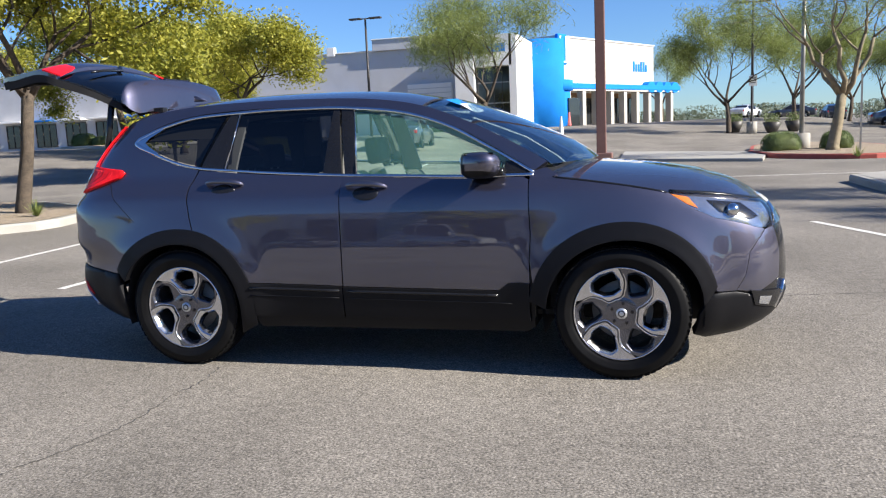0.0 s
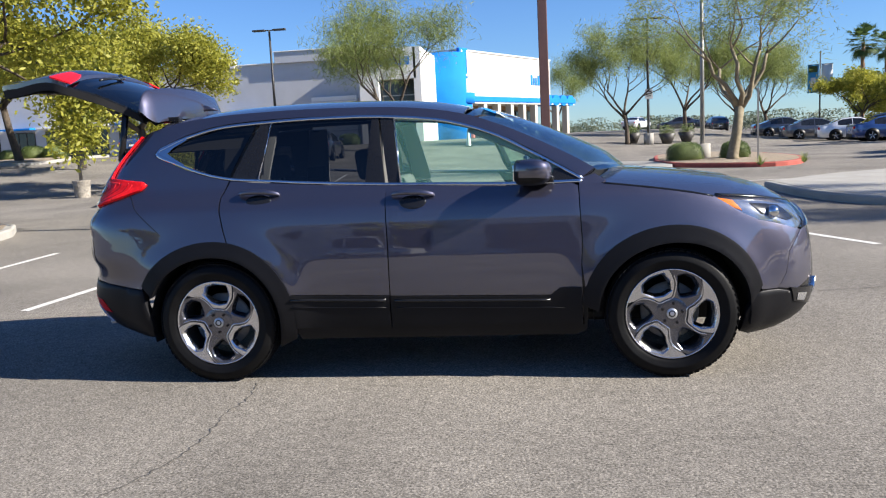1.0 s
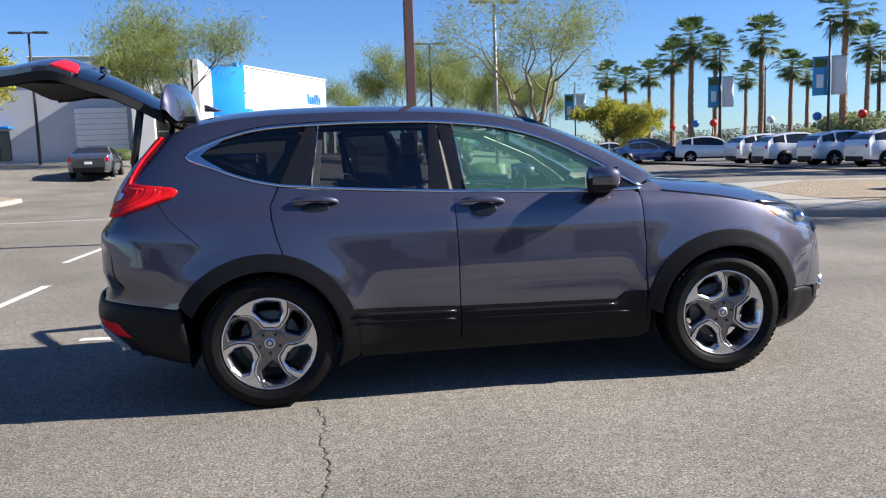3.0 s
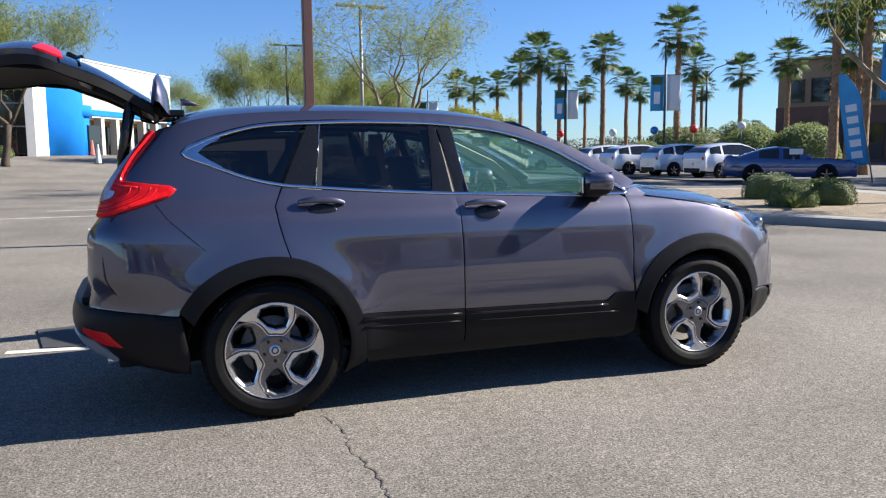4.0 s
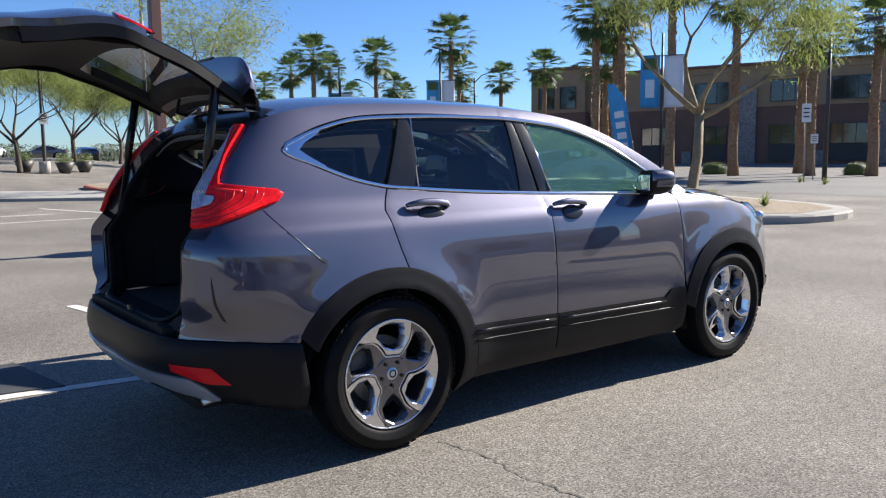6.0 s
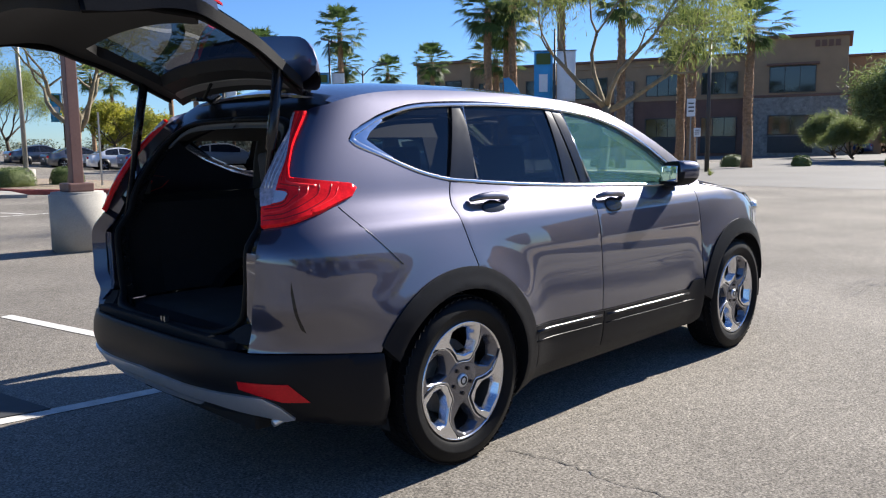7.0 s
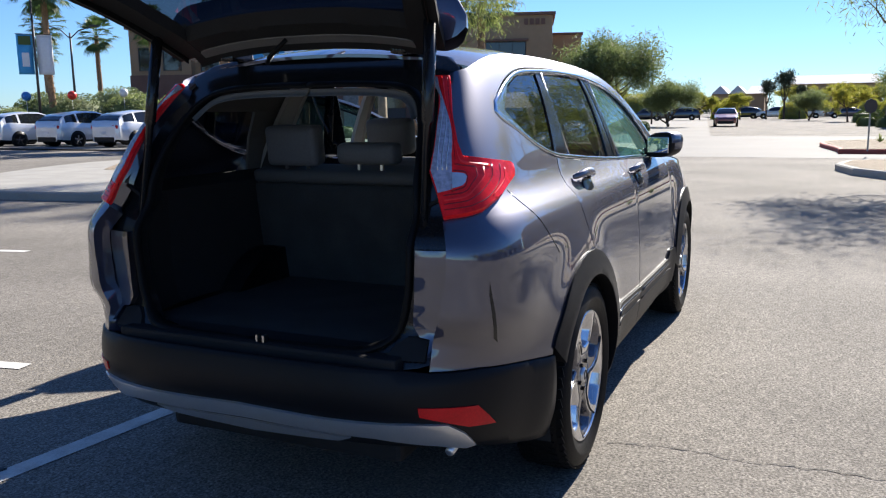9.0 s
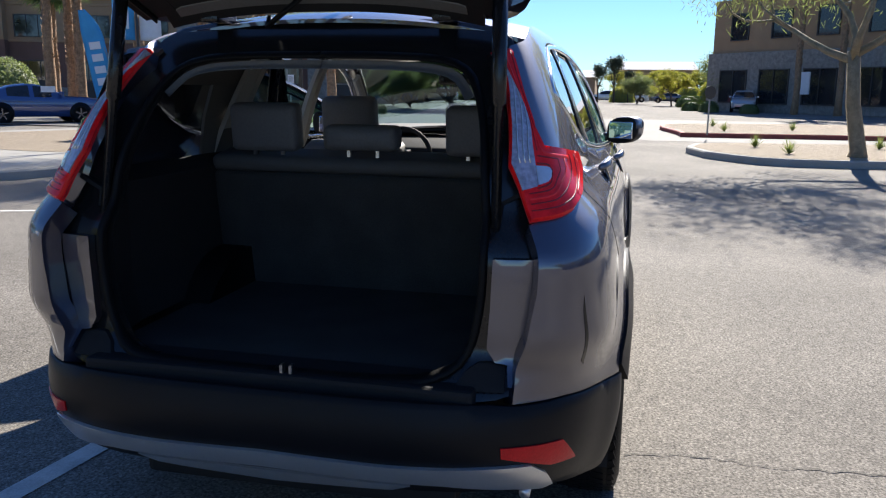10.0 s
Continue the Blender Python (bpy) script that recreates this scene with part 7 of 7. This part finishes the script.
# ---- hedges, shrubs, tufts ----
def shrub(seed, rx, ry, h, n, mat, label, name="shrub", size=0.05, square=0.5):
    """A clipped shrub: a hidden core and several thousand small leaves near its rounded surface."""
    rng = random.Random(seed)
    t = thing(name, label, "shrub")
    verts, faces = [], []
    for _ in range(n):
        d = Vector((rng.gauss(0, 1), rng.gauss(0, 1), abs(rng.gauss(0, 1)))).normalized()
        d = Vector([math.copysign(abs(c) ** square, c) for c in d])
        r = 1 - abs(rng.gauss(0, 0.09)) + 0.05 * noise.noise(d * 3 + Vector((seed, 0, 0)))
        p = Vector((d.x * rx * r, d.y * ry * r, d.z * h * r))
        a = Vector((rng.gauss(0, 1), rng.gauss(0, 1), rng.gauss(0, 1))).normalized() * size * rng.uniform(0.6, 1.3)
        b = a.orthogonal().normalized() * size * 0.5
        k = len(verts)
        verts += [p - a * 0.5, p + b * 0.5, p + a * 0.5, p - b * 0.5]
        faces.append((k, k + 1, k + 2, k + 3))
    mesh_ob("leaves", verts, faces, mat, t, smooth=False)
    bm = bmesh.new()
    bmesh.ops.create_icosphere(bm, subdivisions=3, radius=1.0)
    for v in bm.verts:
        q = Vector([math.copysign(abs(c) ** square, c) for c in v.co])
        v.co = (q.x * rx * 0.88, q.y * ry * 0.88, max(0.0, q.z) * h * 0.88)
    part("core", bm, LEAF_DARK, t, "dense twigs", True)
    return t


sh = shrub(1, 0.85, 0.75, 0.85, 5200, LEAF_HEDGE, "clipped rounded olive-green shrub on gravel", square=0.72)
sh.matrix_basis = pose(12.7, 11.0, 0.15)
sh.scale = (0.78, 0.78, 0.78)
for x, y, s, r in ((11.0, 8.5, 0.68, 60), (12.2, 8.7, 0.70, 130), (5.7, 26.0, 0.8, 10), (7.6, 26.4, 0.75, 80), (5.9, 27.6, 0.7, 200), (-13.14, 22.53, 0.6, 40), (-13.92, 21.13, 0.58, 90), (-14.74, 23.53, 0.75, 20), (-12.61, 47.91, 0.9, 0), (-9.45, 47.42, 0.8, 70),
                   (39.08, 16.22, 0.8, 0), (41.05, 13.27, 0.7, 20), (42.53, 8.89, 0.8, 60), (46.02, 8.4, 0.7, 90), (50.02, 8.4, 0.8, 10), (36.55, 22.93, 0.8, 70), (59.99, -6.66, 1.0, 0), (56.98, -9.13, 0.8, 30), (63.99, -5.69, 0.9, 60), (79.99, -6.24, 1.2, 10), (89.98, -7.26, 1.4, 60), (99.98, -8.28, 1.4, 20)):
    c = copy_thing(sh, pose(x, y, 0.15 if x < 15 and y < 30 else 0.0, 0, 0, r))
    c.scale = (s, s, s)
for x, s, r in ((-34.1, 0.95, 15), (-32.9, 0.7, 70), (-31.3, 0.7, 140), (-29.7, 0.9, 220), (-28.3, 0.95, 300)):
    c = copy_thing(sh, pose(x, 39.3, 0.15, 0, 0, r))
    c.scale = (s, s, s)
# yellow-flowering shrub and the loose tree belt behind the parked cars
ys = shrub(7, 1.3, 1.1, 1.6, 5000, LEAF_YELLOW, "loose yellow-green shrub in a planter", size=0.09, square=0.8)
ys.matrix_basis = pose(-13.4, 24.6, 0.1)
ys.scale = (0.75, 0.75, 0.75)
for x, y, s, r in ((116.07, 21.66, 2.4, 10), (113.03, 8.68, 1.5, 80), (113.01, 0.2, 1.4, 50), (121.98, -9.34, 1.6, 10), (111.97, -12.27, 2.0, 90), (98.06, 25.8, 2.0, 30)):
    c = copy_thing(ys, pose(x, y, 0, 0, 0, r))
    c.scale = (s, s, s)
od = shrub(15, 1.5, 1.2, 1.7, 5200, LEAF_MESQUITE, "loose olive shrub behind the parked cars", size=0.10, square=0.85)
od.matrix_basis = pose(33.54, 40.97, 0)
od.scale = (1.9, 1.9, 1.7)
for x, y, s, r in ((36.06, 38.44, 1.7, 80), (31.5, 44, 1.2, 40), (35.06, 44.96, 1.8, 120), (38, 41.5, 2.0, 20), (38.6, 36.4, 1.8, 60)):
    c = copy_thing(od, pose(x, y, 0, 0, 0, r))
    c.scale = (s, s, s)
tq = tree(9, 6.5, 0.13, 1.9, (0.2, 0.1), 14000, 0.20, 1.15, BARK, LEAF_YELLOW, YELLOW, depth=3, split=3, spread=1.0, limb=1.55, slim=0.5, droop=0.5, forks=5)
tq.matrix_basis = pose(25.0, 64.0, 0)
# the last four trees are unseen, added behind the view for reflections
for x, y, s, r in ((23.14, 57.15, 0.95, 40), (27.16, 60.15, 0.9, 150), (110.0, 11.7, 0.72, 0), (110.5, 6.6, 0.66, 90), (85.7, -5.2, 0.72, 30), (136, 0.6, 0.95, 10), (135, -2.2, 0.9, 80), (137, -5.0, 0.95, 150), (135, -8.0, 0.9, 220), (136, -11.5, 0.95, 300), (138, 10.0, 0.62, 60), (108.06, 23.74, 0.9, 200), (-20, -28, 1.2, 0), (-8, -36, 1.3, 70), (8, -33, 1.2, 140), (20, -36, 1.3, 30)):
    c = copy_thing(tq, pose(x, y, 0, 0, 0, r))
    c.scale = (s, s, s)
tm = tree(45, 6.5, 0.15, 0.5, (0.2, 0.1), 34000, 0.26, 1.55, BARK, LEAF_MESQUITE, "bushy mesquite tree with fine grey-green foliage", depth=3, split=3, spread=0.75, limb=1.4, slim=0.13, up=0.14, forks=6, bend=0.34, droop=-0.5)
tm.matrix_basis = pose(54.2, 11.8, 0)
tm.scale = (1.6, 1.6, 1.7)
for x, y, s, r in ((62.5, 18.6, 0.9, 60), (64.0, 8.8, 0.95, 10), (57.0, 15.6, 0.75, 100), (84.05, 21.83, 0.9, 200), (70.4, -9.6, 1.25, 150), (95.8, -1.7, 0.86, 300), (91.98, -13.19, 1.0, 20), (112.08, 27.68, 1.0, 80), (130.06, 21.67, 1.1, 70), (103.97, -16.24, 1.0, 170)):
    c = copy_thing(tm, pose(x, y, 0, 0, 0, r))
    c.scale = (s, s, s)
tk = tree(61, 7.0, 0.14, 2.4, (0.1, 0.0), 2600, 0.24, 1.1, BARK, LEAF_FAR, "dark open-crowned tree far across the car park", depth=2, split=3, spread=0.55, limb=1.7, slim=0.5, up=0.35, forks=5)
tk.matrix_basis = pose(110.7, 1.3, 0)
for x, y, s in ((110.6, 3.4, 0.82), (111.5, -0.6, 0.7)):
    c = copy_thing(tk, pose(x, y, 0, 0, 0, 70 * s))
    c.scale = (s, s, s)


def tuft(seed):
    rng = random.Random(seed)
    t = thing("desert_tuft", "dry spiky desert tuft growing in gravel", "plant", group="desert tufts")
    verts, faces = [], []
    for _ in range(90):
        w, tilt, l = rng.uniform(0, 6.28), rng.uniform(0.4, 1.4), rng.uniform(0.2, 0.42)
        d = Vector((math.cos(w) * math.cos(tilt), math.sin(w) * math.cos(tilt), math.sin(tilt)))
        s = Vector((-math.sin(w), math.cos(w), 0)) * 0.012
        k = len(verts)
        verts += [-s, s, d * l]
        faces.append((k, k + 1, k + 2))
    mesh_ob("blades", verts, faces, LEAF_PALO, t, smooth=False)
    return t


tf = tuft(4)
tf.matrix_basis = pose(11.4, 6.2, 0.16)
for k, (x, y) in enumerate(((12.6, 5.6), (13.4, 7.4), (12.2, 8.6), (10.6, 8.0), (14.2, -4.2), (16.2, -3.8), (14.6, -7.4), (16.6, -6.6), (24.6, -4.0), (26.0, -6.4), (28.5, -4.0), (8.2, 20.0), (6.8, 19.4), (-9.6, 7.2), (-10.2, 6.4), (-11.5, 18.0), (28.5, 13.5), (27.2, 11.8))):
    copy_thing(tf, pose(x, y, 0.0 if y > 10 and x > 20 else 0.155, 0, 0, 40 * k))

# ---- a far belt of trees towards the horizon ----
rng_w = random.Random(77)
verts, faces = [], []
for k in range(210):
    w = radians(rng_w.uniform(38, 112) if k < 160 else rng_w.uniform(-16, 14))
    r = rng_w.uniform(150, 200)
    c = Vector((r * math.cos(w), r * math.sin(w), 0))
    wide, high = rng_w.uniform(2.0, 4.5), rng_w.uniform(1.6, 4.2)
    for _ in range(300):
        p = c + Vector((rng_w.gauss(0, 0.5) * wide, rng_w.gauss(0, 0.5) * wide, high * (0.12 + 0.88 * rng_w.random() ** 0.7)))
        a = Vector((rng_w.gauss(0, 1), rng_w.gauss(0, 1), rng_w.gauss(0, 1))).normalized() * rng_w.uniform(0.14, 0.32)
        b = a.orthogonal().normalized() * 0.13
        n = len(verts)
        verts += [p - a, p + b, p + a, p - b]
        faces.append((n, n + 1, n + 2, n + 3))
tagged(mesh_ob("far_woods", verts, faces, LEAF_FAR, None, smooth=False), "hazy dark belt of low trees along the horizon", "trees", kind="stuff")

# ---- poles, signs, banners ----
pole = thing("red_brown_pole", "tall red-brown square steel light pole on a white footing", "light pole", pose(0.63, 8.03, 0))
bm = bmesh.new()
cyl(bm, 0.36, 0.36, 0.80, Matrix.Translation((0, 0, 0.40)), 36)
bmesh.ops.bevel(bm, geom=[e for e in bm.edges if abs(e.verts[0].co.z - e.verts[1].co.z) < 0.01], offset=0.03, segments=3, affect="EDGES")
part("footing", bm, CONCRETE, pole, "white-painted concrete footing", True)
boxes("shaft", [((-0.075, -0.075, 0.9), (0.075, 0.075, 9.5))], POLE_RED, pole, "", 0.012)
boxes("base_cover", [((-0.17, -0.17, 0.80), (0.17, 0.17, 0.92))], POLE_RED, pole, "", 0.02)
boxes("lamp_head", [((-0.95, -0.15, 9.45), (0.95, 0.15, 9.6))], POLE_RED, pole, "", 0.02)


def light_pole(x, y, h, mat, turn=0, foot=False):
    p = thing("parking_light_pole", "slim steel car park light pole with flat lamp heads", "light pole", pose(x, y, 0, 0, 0, turn), group="parking light poles")
    bm = bmesh.new()
    cyl(bm, 0.09, 0.06, h, Matrix.Translation((0, 0, h / 2)), 12)
    part("shaft", bm, mat, p, "", True)
    for s in (1, -1):
        boxes("lamp_head", [((min(s * 0.25, s * 1.0), -0.16, h - 0.04), (max(s * 0.25, s * 1.0), 0.16, h + 0.06))], mat, p, "", 0.02)
    boxes("cross_arm", [((-0.3, -0.03, h - 0.03), (0.3, 0.03, h + 0.03))], mat, p)
    if foot:
        bm = bmesh.new()
        cyl(bm, 0.30, 0.30, 0.7, Matrix.Translation((0, 0, 0.35)), 24)
        part("footing", bm, CONCRETE, p, "pale concrete footing", True)
    return p


light_pole(-15.5, 41.8, 7.0, POLE_DARK)
light_pole(6.8, 46.4, 7.6, POLE_DARK, 0, True)
light_pole(6.6, 27.4, 7.2, POLE_GREY, 0, True)
light_pole(30.4, 40.2, 8.3, POLE_DARK, 30)
light_pole(30.59, 53.91, 8.3, POLE_DARK, 30)
light_pole(77.8, 12.5, 6.5, POLE_DARK, 90)


def banner(x, y, h, turn, z0):
    t = thing("banner_pole", "street pole with a blue and a white cloth banner", "banner", pose(x, y, 0, 0, 0, turn), group="banners along the street")
    bm = bmesh.new()
    cyl(bm, 0.07, 0.05, h, Matrix.Translation((0, 0, h / 2)), 10)
    part("shaft", bm, POLE_DARK, t, "", True)
    for s, m in ((1, SIGN_WHITE), (-1, BANNER_BLUE)):
        verts, faces = [], []
        for i in range(13):
            z = z0 + 2.3 * i / 12
            for k in range(4):
                u = k / 3
                verts.append((s * (0.1 + 0.85 * u), 0.05 * math.sin(3 * u + 2.2 * i / 12 * 3), z))
        for i in range(12):
            for k in range(3):
                a = i * 4 + k
                faces.append((a, a + 1, a + 5, a + 4))
        ob = mesh_ob("cloth", verts, faces, m, t, "hanging cloth banner")
        ob.modifiers.new("thickness", "SOLIDIFY").thickness = 0.008
        boxes("banner_arm", [((min(0, s * 1.0), -0.015, z0 + 2.3), (max(0, s * 1.0), 0.015, z0 + 2.34))], POLE_DARK, t)
    boxes("banner_patch", [((-0.85, -0.09, z0 + 1.7), (-0.2, -0.07, z0 + 2.2))], LEAF_HEDGE, t, "green patch at the banner's head")
    boxes("banner_print", [((-0.72, -0.09, z0 + 0.45), (-0.33, -0.07, z0 + 1.25))], SIGN_WHITE, t, "pale printed outline")
    return t


banner(30.5, 40.3, 7.2, -38, 3.9)
banner(27.2, 19.5, 6.6, -52, 3.3)
banner(30.69, 53.91, 7.4, -28, 3.9)
banner(23.21, 66.66, 7.0, -22, 3.6)


def street_lamp(x, y, h, turn, double=True):
    t = thing("street_lamp", "dark street lamp with curved arms", "street lamp", pose(x, y, 0, 0, 0, turn), group="street lamps")
    arms = [[(Vector((0, 0, 0)), 0.11), (Vector((0, 0, h * 0.5)), 0.085), (Vector((0, 0, h - 0.5)), 0.065)]]
    v, f = tube_mesh(arms, 10)
    mesh_ob("shaft", v, f, POLE_DARK, t)
    for s in (1, -1) if double else (1,):
        v, f = tube_mesh([[(Vector((0, 0, h - 0.9)), 0.045), (Vector((s * 0.6, 0, h - 0.3)), 0.04), (Vector((s * 1.5, 0, h)), 0.035)]], 8)
        mesh_ob("arm", v, f, POLE_DARK, t)
        boxes("lamp_head", [((min(s * 1.35, s * 1.95), -0.13, h - 0.03), (max(s * 1.35, s * 1.95), 0.13, h + 0.12))], POLE_DARK, t, "", 0.03)
    return t


street_lamp(38.94, 46.82, 7.8, -35)
street_lamp(31.29, 13.92, 6.7, -60)
street_lamp(40, 63.21, 8.4, -30)


def sign_post(x, y, h, turn, w, hh, mat, label):
    t = thing("sign_post", label, "sign", pose(x, y, 0, 0, 0, turn))
    boxes("post", [((-0.025, -0.025, 0), (0.025, 0.025, h))], POLE_GREY, t)
    boxes("plate", [((-w / 2, -0.05, h - hh), (w / 2, -0.03, h))], mat, t, "", 0.006)
    for k in range(3):
        boxes("plate_bar", [((-w * 0.32, -0.056, h - hh * (0.3 + 0.22 * k)), (w * 0.32, -0.05, h - hh * (0.22 + 0.22 * k)))], POLE_DARK, t)
    return t


sign_post(28.8, 13.5, 3.2, -60, 0.35, 0.75, SIGN_WHITE, "narrow white street sign on a galvanised post")
sign_post(31.08, 14.33, 2.0, -60, 0.3, 0.4, SIGN_WHITE, "small white sign on a post")
sign_post(6.8, 46.0, 3.4, 0, 0.45, 0.6, SIGN_WHITE, "white parking sign on a post")
rs = thing("road_sign", "eight-sided road sign seen from behind on a thin post", "sign", pose(21.7, -3.2, 0.15, 0, 0, -80))
boxes("post", [((-0.02, -0.02, 0), (0.02, 0.02, 1.45))], POLE_GREY, rs)
part("plate", cyl(bmesh.new(), 0.21, 0.21, 0.012, pose(0, -0.03, 1.27, 90, 0, 22.5), 8), POLE_DARK, rs)
sign_post(7.9, 24.2, 2.6, 0, 0.02, 0.02, POLE_GREY, "bare galvanised post in an island")
blk = thing("sign_block", "dark sign post set in a stained concrete drum", "sign", pose(-15.1, 20.2, 0, 0, 0, 20))
bm = cyl(bmesh.new(), 0.25, 0.29, 0.60, pose(0, 0, 0.30), 24)
cyl(bm, 0.305, 0.305, 0.05, pose(0, 0, 0.575), 24)
part("drum", bm, STONE, blk, "stained grey concrete drum")
boxes("post", [((-0.05, -0.05, 0.59), (0.05, 0.05, 2.1))], POLE_DARK, blk)
boxes("plate", [((-0.22, -0.08, 1.2), (0.22, -0.05, 1.75))], POLE_DARK, blk, "", 0.01)

# feather flag with plain pale shapes in place of its lettering
flag = thing("feather_flag", "tall blue feather flag leaning on a slim pole", "flag", pose(24.92, 18.87, 0, 0, -9, -50))
v, f = tube_mesh([[(Vector((0, 0, 0)), 0.03), (Vector((-0.05, 0, 2.5)), 0.02), (Vector((-0.25, 0, 4.0)), 0.012), (Vector((-0.6, 0, 4.4)), 0.008)]], 8)
mesh_ob("pole", v, f, POLE_GREY, flag)
verts, faces = [], []
for i in range(25):
    z = 0.75 + 3.65 * i / 24
    right = -0.03 - 0.0 * i if z < 3.2 else -0.03 - 0.45 * ((z - 3.2) / 1.2) ** 2
    left = -0.80 if z < 3.6 else -0.80 + 0.10 * (z - 3.6)
    for k in range(5):
        u = k / 4
        verts.append((right + (left - right) * u, 0.04 * math.sin(4 * u + 5 * i / 24), z))
for i in range(24):
    for k in range(4):
        a = i * 5 + k
        faces.append((a, a + 1, a + 6, a + 5))
ob = mesh_ob("cloth", verts, faces, BANNER_BLUE, flag, "blue flag cloth")
ob.modifiers.new("thickness", "SOLIDIFY").thickness = 0.006
for k in range(5):
    z = 1.05 + 0.46 * k
    boxes("flag_mark", [((-0.62, -0.075, z), (-0.22, -0.055, z + 0.28))], SIGN_WHITE, flag, "plain pale mark")
# round balloons on sticks over the row of cars
for x, y, z, m, c in ((30.37, 41.25, 2.65, BALL_BLUE, "blue"), (32.39, 39.74, 2.7, BALL_RED, "red"), (34.71, 37.87, 2.85, BALL_WHITE, "white"), (29.24, 44.56, 2.6, BALL_WHITE, "white"), (29.37, 59.51, 2.6, BALL_RED, "red"), (30.08, 58.56, 2.5, BALL_WHITE, "white"), (27.92, 60.42, 2.6, BALL_BLUE, "blue"), (27.46, 48.9, 2.6, BALL_RED, "red"), (26.63, 49.91, 2.6, BALL_BLUE, "blue")):
    b = thing("balloon_stick", c + " display balloon on a slim stick", "balloon", pose(x, y, 0), group="balloons over the cars")
    bm = bmesh.new()
    bmesh.ops.create_uvsphere(bm, u_segments=20, v_segments=14, radius=0.27, matrix=Matrix.Translation((0, 0, z)))
    part("balloon", bm, m, b, "", True)
    v, f = tube_mesh([[(Vector((0, 0, 0)), 0.015), (Vector((0, 0, z - 0.25)), 0.012)]], 6)
    mesh_ob("stick", v, f, SIGN_WHITE, b)
# cones and a short red post by the showroom
for x, y, m, c in ((-4.2, 44.0, SIGN_WHITE, "white"), (-5.2, 58.0, PINK_PLASTIC, "faded red"), (-9.6, 50.0, PINK_PLASTIC, "faded red")):
    t = thing("traffic_cone", "tall " + c + " plastic cone on a flat base", "cone", pose(x, y, 0))
    v, f = lathe([(0.16, 0.03), (0.05, 1.05), (0.03, 1.08), (0.0, 1.08)], 16, "Z")
    mesh_ob("cone", v, f, m, t)
    boxes("base", [((-0.24, -0.24, 0), (0.24, 0.24, 0.035))], RUBBER, t, "", 0.01)
# bowls with clipped plants
for x, y in ((8.0, 47.0), (5.9, 47.2), (9.4, 48.4)):
    t = thing("planter_bowl", "dark planter bowl with a clipped green plant", "planter", pose(x, y, 0))
    v, f = lathe([(0.0, 0.0), (0.28, 0.0), (0.55, 0.65), (0.50, 0.65), (0.25, 0.1), (0.0, 0.1)], 20, "Z")
    mesh_ob("bowl", v, f, POLE_DARK, t)
    rngb = random.Random(x)
    v, f = leaves(rngb, [((0, 0, 0.75), 0.5)], 900, 0.10, 1.0)
    mesh_ob("plant", v, f, LEAF_DARK, t, smooth=False)

# loose things stand on the rising ground
for ob in list(bpy.data.objects):
    if ob.parent is None and ob.type in ("EMPTY", "MESH") and ob not in (dealer, hall) and (ob.location.x or ob.location.y):
        ob.location.z += rise(ob.location.x, ob.location.y)
